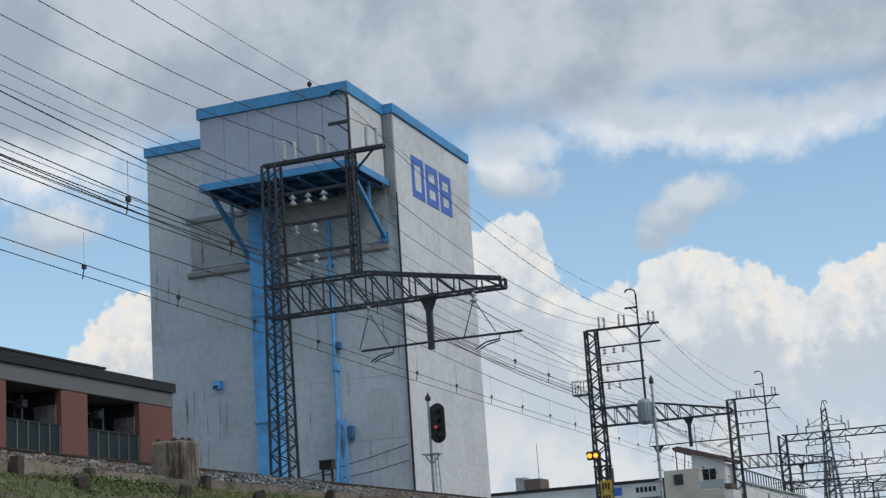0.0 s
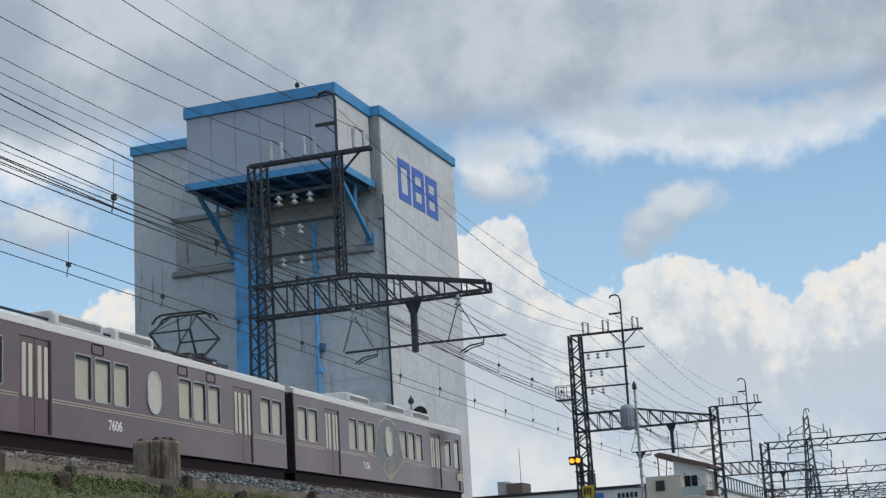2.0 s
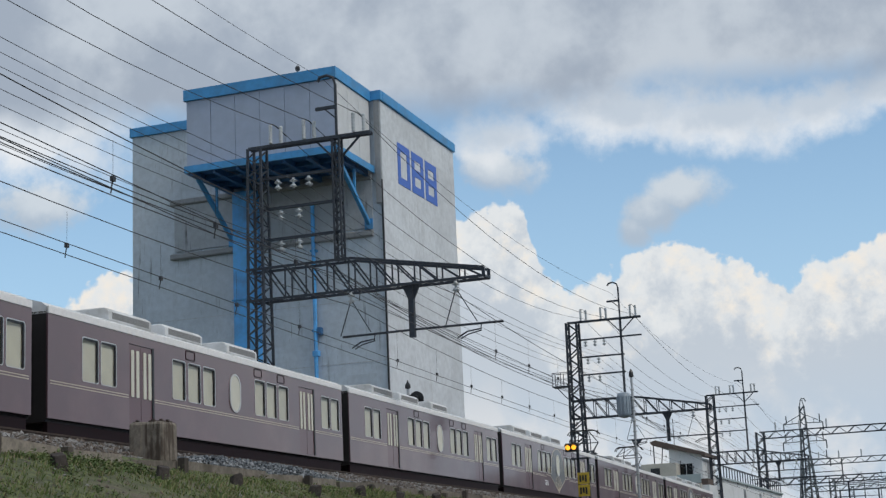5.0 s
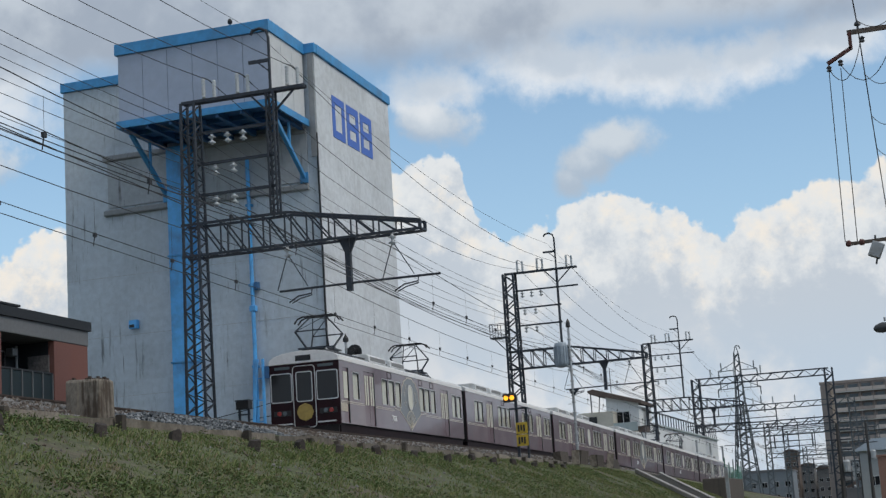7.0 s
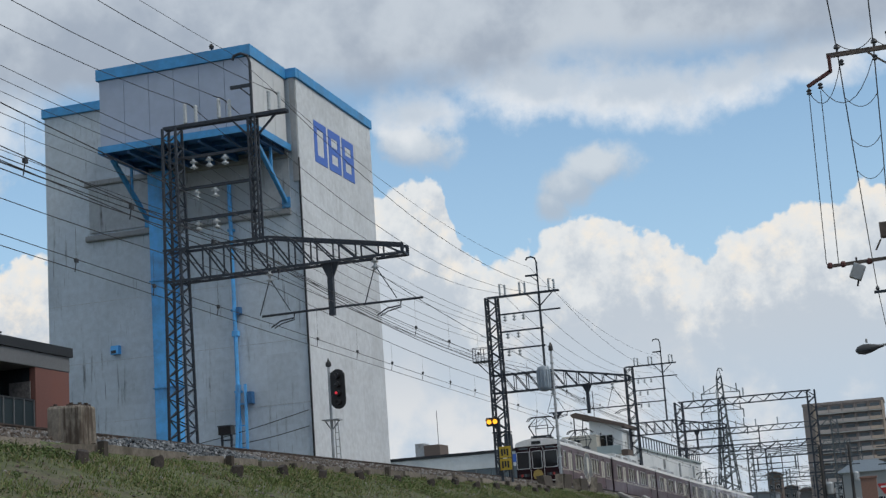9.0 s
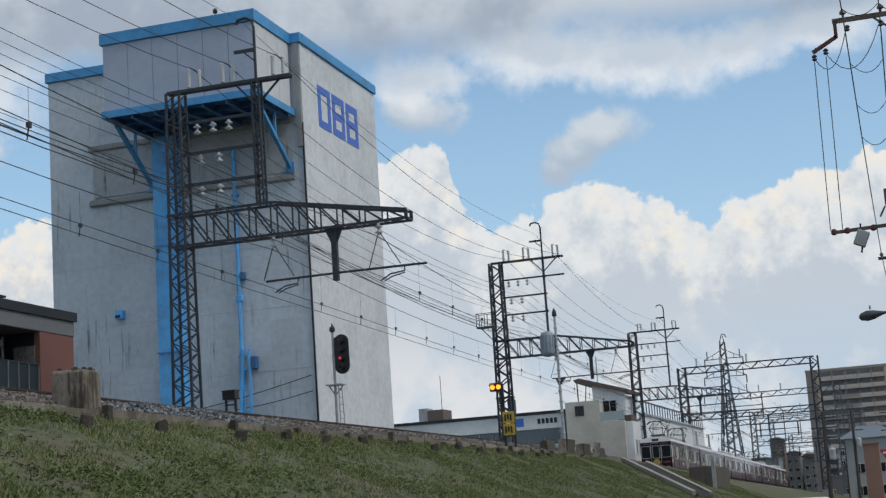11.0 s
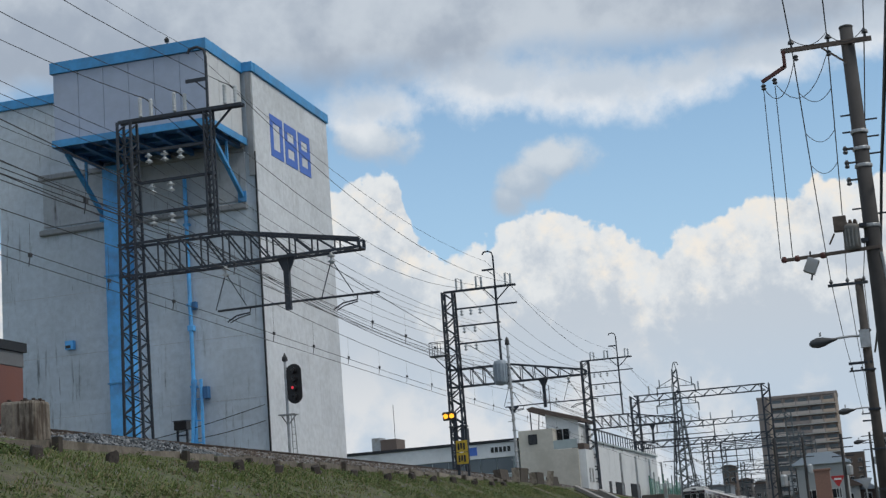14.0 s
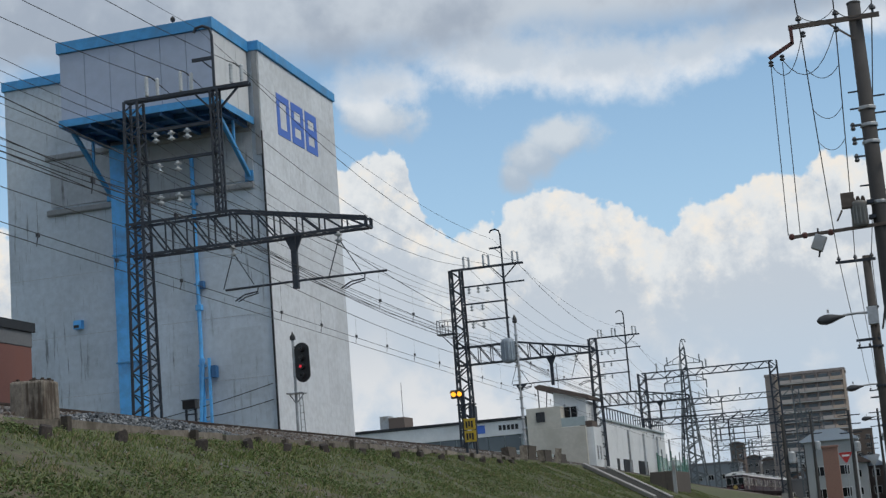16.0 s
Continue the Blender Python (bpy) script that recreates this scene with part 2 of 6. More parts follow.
# cab-front maroon with the shade on that end in its colour; vents share it
MAROON_DARK = material("shaded_maroon", (0.020, 0.005, 0.008), 0.5, vary=0.2, coat=0.05, spec=0.15)
ROOF_GREY = material("roof_paint", (0.62, 0.63, 0.64), 0.5, vary=0.1, grain=3.0, stain=(0.40, 0.40, 0.39), stain_scale=0.9)
ROOF_EDGE = material("ivory_paint", (0.80, 0.79, 0.78), 0.4, vary=0.06)
GOLD = material("pale_gold_lines", (0.50, 0.44, 0.35), 0.45, vary=0.1)
MOTIF = material("slate_motif", (0.105, 0.115, 0.125), 0.35, vary=0.1, coat=0.4)
EMBLEM = material("gold_emblem", (0.38, 0.27, 0.07), 0.4, vary=0.15)
ALU = material("aluminium_frame", (0.62, 0.62, 0.62), 0.35, metal=0.6, vary=0.08)
BLIND = material("cream_blind", (0.62, 0.61, 0.53), 0.8, vary=0.05, grain=1.0)
DOOR_MAROON = material("door_maroon", (0.112, 0.054, 0.066), 0.4, vary=0.05, coat=0.7, spec=0.3)
WHITE_PAINT = material("white_paint", (0.78, 0.78, 0.77), 0.5, vary=0.05)
BRICK_RED = material("red_render", (0.175, 0.078, 0.066), 0.8, vary=0.12, grain=14.0, stain=(0.18, 0.075, 0.06), stain_scale=0.5)
DARK_CLAD = material("dark_cladding", (0.026, 0.029, 0.034), 0.6, vary=0.2, spec=0.25)
GREY_CLAD = material("grey_fascia", (0.135, 0.14, 0.148), 0.6, vary=0.1)
ASPHALT = material("asphalt", (0.055, 0.055, 0.057), 0.9, vary=0.3, grain=30, stain=(0.075, 0.073, 0.07), stain_scale=0.4, bump=0.006, bump_scale=90)
PAVING = material("paving_concrete", (0.30, 0.29, 0.275), 0.9, vary=0.15, grain=12, stain=(0.2, 0.19, 0.18), stain_scale=0.5)
BALLAST = material("ballast_stone", (0.13, 0.112, 0.098), 0.9, vary=0.45, grain=16, stain=(0.16, 0.11, 0.08), stain_scale=0.35, bump=0.03, bump_scale=14)
EARTH = material("earth_and_grass", (0.074, 0.086, 0.036), 0.95, vary=0.6, grain=7.0, stain=(0.108, 0.087, 0.067), stain_scale=0.6, bump=0.08, bump_scale=3.0)
CREAM_WALL = material("cream_wall", (0.47, 0.45, 0.40), 0.8, vary=0.07, grain=2.0, stain=(0.40, 0.38, 0.33), stain_scale=0.4)
WHITE_WALL = material("white_wall", (0.66, 0.68, 0.69), 0.7, vary=0.05, grain=2.0, stain=(0.55, 0.57, 0.58), stain_scale=0.3)
TEAL_GREY = material("grey_green_cladding", (0.33, 0.39, 0.40), 0.6, vary=0.07, grain=1.0)
ROOF_TILE = material("brown_roof", (0.10, 0.075, 0.065), 0.8, vary=0.25)
SLATE = material("blue_grey_roof", (0.40, 0.46, 0.53), 0.7, vary=0.1)
TAN = material("tan_tile", (0.50, 0.40, 0.32), 0.8, vary=0.08, grain=1.5)
BROWN_GREY = material("brown_grey_tile", (0.27, 0.235, 0.22), 0.8, vary=0.1, grain=1.0)
SALMON = material("salmon_wall", (0.27, 0.155, 0.12), 0.8, vary=0.1)
YELLOW = material("yellow_plate", (0.52, 0.36, 0.03), 0.5, vary=0.15)
RED_PLATE = material("red_plate", (0.45, 0.03, 0.03), 0.5, vary=0.1)
POLE_GREY = material("pole_concrete", (0.052, 0.050, 0.050), 0.85, vary=0.18, grain=4, stain=(0.05, 0.046, 0.043), stain_scale=0.6, bump=0.004)
NETTING = material("green_netting", (0.055, 0.155, 0.115), 0.8, vary=0.15)
HOUSES = [material("far_wall_pale", (0.33, 0.35, 0.36), 0.8, vary=0.08), material("far_wall_brown", (0.14, 0.11, 0.095), 0.8, vary=0.1),
          material("far_wall_blue", (0.19, 0.22, 0.25), 0.8, vary=0.08), material("far_wall_grey", (0.16, 0.16, 0.165), 0.8, vary=0.1)]
LAMP_AMBER, LAMP_RED, LAMP_TAIL = glow("amber_lamp", (1.0, 0.42, 0.03), 1.5), glow("red_lamp", (0.62, 0.03, 0.05), 0.6), material("tail_lamp", (0.34, 0.035, 0.03), 0.3)


def pane_material(name, tint):
    m = bpy.data.materials.new(name)
    m.use_nodes = True
    b = m.node_tree.nodes["Principled BSDF"]
    b.inputs["Base Color"].default_value = (*tint, 1)
    b.inputs["Roughness"].default_value = 0.06
    b.inputs["Specular IOR Level"].default_value = 0.4
    return m


def clear_glass(name):
    m = bpy.data.materials.new(name)
    m.use_nodes = True
    t = m.node_tree
    t.nodes.remove(t.nodes["Principled BSDF"])
    tr, gl, mx, fr = (t.nodes.new(k) for k in ("ShaderNodeBsdfTransparent", "ShaderNodeBsdfGlossy", "ShaderNodeMixShader", "ShaderNodeFresnel"))
    tr.inputs[0].default_value = (0.90, 0.92, 0.91, 1)
    gl.inputs["Roughness"].default_value = 0.03
    t.links.new(fr.outputs[0], mx.inputs[0])
    t.links.new(tr.outputs[0], mx.inputs[1])
    t.links.new(gl.outputs[0], mx.inputs[2])
    t.links.new(mx.outputs[0], t.nodes["Material Output"].inputs[0])
    return m


DARK_GLASS, GLASS = pane_material("dark_glass", (0.008, 0.009, 0.011)), clear_glass("window_glass")
SKY_GLASS = pane_material("grey_glass", (0.10, 0.125, 0.14))


# ---- mesh helpers ----
class Shape:
    """Collects simple solids into one mesh."""

    def __init__(self):
        self.v, self.f = [], []

    def add(self, verts, faces):
        k = len(self.v)
        self.v += [tuple(p) for p in verts]
        self.f += [tuple(i + k for i in q) for q in faces]
        return self

    def box(self, x0, x1, y0, y1, z0, z1):
        return self.add([(x0, y0, z0), (x1, y0, z0), (x1, y1, z0), (x0, y1, z0), (x0, y0, z1), (x1, y0, z1), (x1, y1, z1), (x0, y1, z1)],
                        [(0, 3, 2, 1), (4, 5, 6, 7), (0, 1, 5, 4), (1, 2, 6, 5), (2, 3, 7, 6), (3, 0, 4, 7)])

    def bar(self, a, b, w=0.06, d=None):
        """A square bar from a to b."""
        a, b, d = Vector(a), Vector(b), d or w
        n = (b - a).normalized()
        s = n.cross(Vector((0, 0, 1)) if abs(n.z) < 0.95 else Vector((0, 1, 0))).normalized()
        u = s.cross(n)
        c = [s * (i * w / 2) + u * (j * d / 2) for i, j in ((-1, -1), (1, -1), (1, 1), (-1, 1))]
        return self.add([a + k for k in c] + [b + k for k in c], [(3, 2, 1, 0), (4, 5, 6, 7)] + [(i, (i + 1) % 4, (i + 1) % 4 + 4, i + 4) for i in range(4)])

    def tube(self, pts, r, n=6, r2=None):
        """A round rod through pts; r2: the radius at its far end."""
        pts = [Vector(p) for p in pts]
        rings = []
        for i, p in enumerate(pts):
            d = (pts[min(i + 1, len(pts) - 1)] - pts[max(i - 1, 0)]).normalized()
            s = d.cross(Vector((0, 0, 1)) if abs(d.z) < 0.95 else Vector((0, 1, 0))).normalized()
            u = s.cross(d)
            rr = r if r2 is None else r + (r2 - r) * i / (len(pts) - 1)
            rings += [p + (s * math.cos(2 * math.pi * k / n) + u * math.sin(2 * math.pi * k / n)) * rr for k in range(n)]
        faces = [(i * n + k, i * n + (k + 1) % n, (i + 1) * n + (k + 1) % n, (i + 1) * n + k) for i in range(len(pts) - 1) for k in range(n)]
        faces += [tuple(range(n - 1, -1, -1)), tuple((len(pts) - 1) * n + k for k in range(n))]
        return self.add(rings, faces)

    def lathe(self, base, profile, n=10):
        """A turned body on the axis z at base; profile: (radius, height)."""
        b = Vector(base)
        vs = [b + Vector((r * math.cos(2 * math.pi * k / n), r * math.sin(2 * math.pi * k / n), h)) for r, h in profile for k in range(n)]
        m = len(profile)
        fs = [(i * n + k, i * n + (k + 1) % n, (i + 1) * n + (k + 1) % n, (i + 1) * n + k) for i in range(m - 1) for k in range(n)]
        return self.add(vs, fs + [tuple(range(n - 1, -1, -1)), tuple((m - 1) * n + k for k in range(n))])

    def prism(self, outline, lo, hi, axis="x"):
        """An outline in two coordinates, drawn out along the third."""
        def place(p, q, r):
            return {"x": (r, p, q), "y": (p, r, q), "z": (p, q, r)}[axis]
        n = len(outline)
        vs = [place(p, q, lo) for p, q in outline] + [place(p, q, hi) for p, q in outline]
        return self.add(vs, [tuple(range(n)), tuple(range(2 * n - 1, n - 1, -1))] + [(i, i + n, (i + 1) % n + n, (i + 1) % n) for i in range(n)])

    def mesh(self, name, mat, flat=True):
        me = bpy.data.meshes.new(name)
        me.from_pydata(self.v, [], self.f)
        bm = bmesh.new()
        bm.from_mesh(me)
        bmesh.ops.recalc_face_normals(bm, faces=bm.faces)
        bm.to_mesh(me)
        bm.free()
        me.materials.append(mat)
        if not flat:
            me.shade_smooth()
        me.update()
        return me


def part(name, shape, mat, parent, label="", at=None, flat=True, bevel=0.0):
    """One mesh object under a thing or a part; shape may be a finished mesh."""
    me = shape if isinstance(shape, bpy.types.Mesh) else shape.mesh(name, mat, flat)
    ob = new(name, me)
    ob.parent = parent
    if at is not None:
        ob.matrix_basis = at
    if label:
        tagged(ob, label)
    if bevel:
        b = ob.modifiers.new("bevel", "BEVEL")
        b.width, b.segments, b.limit_method = bevel, 2, "ANGLE"
    return ob


def thing(name, m, label, category, group="", kind=""):
    ob = new(name)
    ob.matrix_basis = m
    ob.empty_display_size = 0.3
    return tagged(ob, label, category, group, kind)


def lone(name, shape, mat, label, category="", group="", kind="", m=None, flat=True, bevel=0.0):
    ob = part(name, shape, mat, None, "", m, flat, bevel)
    return tagged(ob, label, category, group, kind)


# ---- the line of the railway ----
GUTTER_Y = [-150, 0, 30, 50, 70, 85, 100, 125, 150, 171, 213, 250, 300, 500, 900]
GUTTER_Z = [5.2, 6.12, 6.39, 6.60, 6.69, 6.64, 6.46, 5.98, 5.46, 5.14, 4.55, 3.95, 3.75, 3.7, 3.7]


def track_x(y):
    """The middle of the far track."""
    if y < 0:
        return -18.92 - 0.08 * y
    return -23.32 + 4.4 * (max(0.0, 110 - y) / 110) ** 2


def rail_z(y):
    """The top of the rails."""
    return float(np.mean([np.interp(y + d, GUTTER_Y, GUTTER_Z) for d in range(-12, 13, 3)])) + 1.6 - 3.45


NEAR, WALL = 4.1, 7.1  # offsets of the near track and of the retaining edge


def along(y, o, h=0.0):
    """A point beside the far track: o metres to its right, h over the rails."""
    return Vector((track_x(y) + o, y, rail_z(y) + h))


# ---- ground: one sheet with the railway bank on it ----
def ground_z(x, y):
    o = x - track_x(min(y, 700))
    top = rail_z(min(y, 700)) - 0.62
    if -5.2 <= o <= WALL - 0.1:
        return top
    if o > WALL - 0.1:
        k = o - WALL + 0.1
        lip = top - 0.20 * min(1, k / 0.25)
        run = 9.0
        z = lip * max(0.0, 1 - max(0.0, k - 0.25) / run)
        return z + 0.10 * noise.noise(Vector((x * 0.5, y * 0.35, 0))) * (1 if 0.3 < k < run else 0)
    return top * max(0.0, 1 - (-5.2 - o) / 6.0)


def build_ground():
    offs = [-2500, -400, -120, -40, -18, -11.2, -8, -5.4, -5.15, 0, 4, 6.9, 7.0, 7.05, 7.28] + [7.7 + 0.5 * k for k in range(19)] + [17.2, 20, 26, 40, 120, 500, 2500]
    ys = [-2500, -400, -150, -80, -40, -20, -8] + [2 * k for k in range(0, 66)] + [136, 145, 160, 180, 210, 250, 300, 380, 500, 700, 1200, 2500]
    s = Shape()
    for y in ys:
        for o in offs:
            x = track_x(max(-150, min(y, 700))) + o
            s.v.append((x, y, ground_z(x, y) if abs(o) < 100 else 0.0))
    n = len(offs)
    s.f = [(i * n + k, i * n + k + 1, (i + 1) * n + k + 1, (i + 1) * n + k) for i in range(len(ys) - 1) for k in range(n - 1)]
    lone("ground", s, EARTH, "grassy railway bank and ground", "ground", kind="structure", flat=False)
    road = Shape().box(-2.6, 4.4, -60, 420, -0.2, 0.03)
    lone("road", road, ASPHALT, "grey asphalt road beside the railway bank", "road", kind="structure")
    pav = Shape().box(-4.4, -2.62, -60, 420, -0.2, 0.15)
    lone("pavement", pav, PAVING, "concrete pavement with a kerb", "pavement", kind="structure")


build_ground()


def sweep(y0, y1, step, outline, s=None, dz=None):
    """An outline (offset, height over the rails) drawn out along the railway."""
    s = s or Shape()
    ys = [y0 + (y1 - y0) * k / max(1, math.ceil((y1 - y0) / step)) for k in range(math.ceil((y1 - y0) / step) + 1)]
    n = len(outline)
    vs = [along(y, o, h) for y in ys for o, h in outline]
    fs = [(i * n + k, i * n + (k + 1) % n, (i + 1) * n + (k + 1) % n, (i + 1) * n + k) for i in range(len(ys) - 1) for k in range(n)]
    fs += [tuple(range(n - 1, -1, -1)), tuple((len(ys) - 1) * n + k for k in range(n))]
    return s.add(vs, fs)


def build_tracks():
    bed = sweep(-150, 500, 6, [(-4.9, -0.8), (-3.2, -0.19), (1.35, -0.17), (2.05, -0.24), (2.75, -0.17), (5.45, -0.20), (6.3, -0.48), (7.0, -0.80)])
    lone("track_bed", bed, BALLAST, "brown-grey ballast bed under two tracks", "track bed", kind="structure")
    for c in (0.0, NEAR):
        t = thing("railway_track", Matrix(), "steel railway track on concrete sleepers in ballast", "track", "railway tracks", "structure")
        for side in (-1, 1):
            o = c + side * 0.752
            part("rail", sweep(-140, 480, 8, [(o - 0.07, -0.15), (o + 0.07, -0.15), (o + 0.02, -0.12), (o + 0.02, -0.045), (o + 0.035, -0.03), (o + 0.035, 0), (o - 0.035, 0), (o - 0.035, -0.03), (o - 0.02, -0.045), (o - 0.02, -0.12)]), RUSTY, t)
        s = Shape()
        for k in range(150):
            y = 12 + k * 0.64
            p = along(y, c, -0.15)
            s.box(p.x - 1.2, p.x + 1.2, y - 0.12, y + 0.12, p.z - 0.16, p.z + 0.012)
        part("sleepers", s, PAVING, t)
    rng = random.Random(3)
    s = Shape()
    for k in range(17000):
        y = 17 + 75 * rng.random() ** 1.5
        o = rng.choice((rng.uniform(4.9, 7.02), rng.uniform(5.6, 7.02), rng.uniform(1.0, 3.2)))
        h = np.interp(o, [1.35, 2.05, 2.75, 5.45, 6.3, 7.0], [-0.17, -0.24, -0.17, -0.20, -0.48, -0.74])
        p = along(y, o, h + rng.uniform(-0.02, 0.025))
        r = rng.uniform(0.03, 0.07)
        q = Matrix.Rotation(rng.uniform(0, 6.3), 3, Vector((rng.random(), rng.random(), rng.random() + 0.1)))
        vs = [p + q @ Vector(d) * r * rng.uniform(0.7, 1.25) for d in ((1, 0, 0), (-1, 0, 0), (0, 1, 0), (0, -1, 0), (0, 0, 1), (0, 0, -1))]
        s.add(vs, [(0, 2, 4), (2, 1, 4), (1, 3, 4), (3, 0, 4), (2, 0, 5), (1, 2, 5), (3, 1, 5), (0, 3, 5)])
    heap_ = Shape()
    for k in range(5600):
        y = rng.uniform(25.2, 34.5)
        o = rng.uniform(5.9, 7.04)
        rise = max(0.0, 1 - ((o - 6.65) / 0.6) ** 2) * min(1.0, (y - 25) / 1.5, (34.5 - y) / 4)
        p = along(y, o, float(np.interp(o, [5.45, 6.3, 7.0], [-0.20, -0.48, -0.74])) + rise * rng.uniform(0.0, 0.24))
        r = rng.uniform(0.026, 0.056)
        q = Matrix.Rotation(rng.uniform(0, 6.3), 3, Vector((rng.random(), rng.random(), rng.random() + 0.1)))
        vs = [p + q @ Vector(d) * r * rng.uniform(0.7, 1.25) for d in ((1, 0, 0), (-1, 0, 0), (0, 1, 0), (0, -1, 0), (0, 0, 1), (0, 0, -1))]
        heap_.add(vs, [(0, 2, 4), (2, 1, 4), (1, 3, 4), (3, 0, 4), (2, 0, 5), (1, 2, 5), (3, 1, 5), (0, 3, 5)])
    lone("fresh_ballast", heap_, STONE_GREY, "heap of clean blue-grey crushed stones at the bank edge", "ballast", kind="stuff")
    lone("ballast_stones", s, STONE_VARIED, "loose grey and brown crushed stones beside the rails", "ballast", kind="stuff")


def islands(name, tones, rough=0.9):
    """A material that gives each loose piece of a joined mesh its own tone."""
    m = bpy.data.materials.new(name)
    m.use_nodes = True
    t = m.node_tree
    b = t.nodes["Principled BSDF"]
    g = t.nodes.new("ShaderNodeNewGeometry")
    ramp = t.nodes.new("ShaderNodeValToRGB")
    el_ = ramp.color_ramp.elements
    for k, c in enumerate(tones):
        e = el_[k] if k < 2 else el_.new(1.0)
        e.position, e.color = k / (len(tones) - 1), (*c, 1)
    t.links.new(g.outputs["Random Per Island"], ramp.inputs[0])
    t.links.new(ramp.outputs[0], b.inputs["Base Color"])
    b.inputs["Roughness"].default_value = rough
    return m


STONE_GREY = islands("grey_stone_tones", [(0.05, 0.056, 0.063), (0.11, 0.124, 0.138), (0.17, 0.186, 0.20), (0.28, 0.29, 0.30)])
STONE_VARIED = islands("stone_tones", [(0.055, 0.044, 0.037), (0.125, 0.098, 0.08), (0.135, 0.13, 0.127), (0.25, 0.245, 0.24)])
GRASS = islands("grass_tones", [(0.06, 0.09, 0.028), (0.115, 0.16, 0.046), (0.18, 0.21, 0.08), (0.23, 0.185, 0.115)])
WEED = islands("weed_tones", [(0.050, 0.082, 0.030), (0.088, 0.14, 0.045), (0.145, 0.19, 0.07), (0.15, 0.125, 0.08)])
build_tracks()


def block_concrete():
    """Old concrete with rust and water marks that run down from its top."""
    m = material("block_concrete", (0.20, 0.175, 0.145), 0.9, vary=0.3, grain=14, stain=(0.07, 0.052, 0.04), stain_scale=2.4, bump=0.012, bump_scale=30, stretch=(1, 1, 0.6))
    t = m.node_tree
    b = t.nodes["Principled BSDF"]
    colour = b.inputs["Base Color"].links[0].from_socket
    c = t.nodes.new("ShaderNodeTexCoord")
    mp = t.nodes.new("ShaderNodeMapping")
    mp.inputs["Scale"].default_value = (9, 9, 0.7)
    t.links.new(c.outputs["Object"], mp.inputs[0])
    run = noise_fac(t, mp.outputs[0], 1.0, 5, 0.65)
    colour = mix_col(t, math_node(t, "MULTIPLY", smooth(t, run, 0.50, 0.62), 0.85), colour, (0.055, 0.038, 0.028))
    colour = mix_col(t, math_node(t, "MULTIPLY", smooth(t, run, 0.42, 0.32), 0.6), colour, (0.30, 0.25, 0.19))
    t.links.new(colour, b.inputs["Base Color"])
    return m


def build_edge():
    """The low retaining edge of concrete planks, the stumps below it and the old block."""
    edge = thing("retaining_edge", Matrix(), "weathered concrete plank edge that holds the ballast", "retaining edge", kind="structure")
    rng = random.Random(5)
    y = 14.0
    while y < 66:
        ln = 1.95
        a, b = along(y + 0.02, WALL, 0), along(y + ln - 0.02, WALL, 0)
        tip, out_ = rng.uniform(-0.08, 0.06), rng.uniform(-0.05, 0.08)
        s = Shape()
        for z0, z1 in ((-1.02, -0.86), (-0.85, -0.62)):
            s.add([(a.x + out_, a.y, a.z + z0 + tip), (a.x + out_ + 0.09, a.y, a.z + z0 + tip), (b.x + 0.09, b.y, b.z + z0), (b.x, b.y, b.z + z0),
                   (a.x + out_, a.y, a.z + z1 + tip), (a.x + out_ + 0.09, a.y, a.z + z1 + tip), (b.x + 0.09, b.y, b.z + z1), (b.x, b.y, b.z + z1)],
                  [(0, 3, 2, 1), (4, 5, 6, 7), (0, 1, 5, 4), (1, 2, 6, 5), (2, 3, 7, 6), (3, 0, 4, 7)])
        part("plank", s, PLANK, edge)
        p = along(y, WALL + 0.14, -0.62 + rng.uniform(-0.12, 0.08))
        if rng.random() < 0.85:
            part("post", Shape().box(p.x, p.x + 0.13, p.y - 0.07, p.y + 0.07, p.z - 0.75, p.z), PLANK_DARK, edge)
        y += ln
    stump = None
    for k in range(15):
        y = 19 + k * 3.1 + rng.uniform(-0.25, 0.25)
        o = WALL + 0.45 + rng.uniform(0, 0.35)
        p = along(y, o, 0)
        p.z = ground_z(p.x, p.y) - 0.16
        m = Matrix.Translation(p) @ Euler((rng.uniform(-0.2, 0.2), rng.uniform(-0.05, 0.35), rng.uniform(0, 3))).to_matrix().to_4x4()
        if stump is None:
            stump = lone("sleeper_stump", Shape().prism([(-0.10, 0), (0.11, 0), (0.08, 0.30), (0.05, 0.37), (0.0, 0.40), (-0.05, 0.36), (-0.11, 0.33)], -0.09, 0.09, "y"), STUMP, "short blackened timber stump in the grass", "stump", "timber stumps on the bank", m=m, bevel=0.015)
        else:
            copy_thing(stump, m)
    p = along(24.2, WALL - 0.62, 0)
    blk = thing("concrete_block", Matrix.Translation((p.x, p.y, p.z - 0.75)), "old stained concrete foundation block with cut bolts on top", "concrete block")
    part("body", Shape().prism([(-0.34, 0), (0.36, 0), (0.35, 0.86), (-0.34, 0.88)], -0.26, 0.26, "y"), BLOCK_CONC, blk, bevel=0.05)
    for bx, by in ((-0.22, -0.15), (-0.1, 0.12), (0.1, -0.16), (0.24, 0.1), (0.2, -0.05)):
        part("bolt", Shape().box(bx - 0.06, bx + 0.06, by - 0.06, by + 0.06, 0.85, 0.89).box(bx - 0.025, bx + 0.025, by - 0.025, by + 0.025, 0.89, 0.92), RUSTY, blk, "rusty bolt stub")


PLANK = material("plank_concrete", (0.20, 0.175, 0.145), 0.9, vary=0.3, grain=9, stain=(0.10, 0.085, 0.065), stain_scale=1.6, rnd=0.3, coords="Object")
STUMP = material("charred_timber", (0.040, 0.033, 0.030), 0.9, vary=0.5, grain=12, stain=(0.085, 0.065, 0.05), stain_scale=4.0, bump=0.02, bump_scale=22)
BLOCK_CONC = block_concrete()
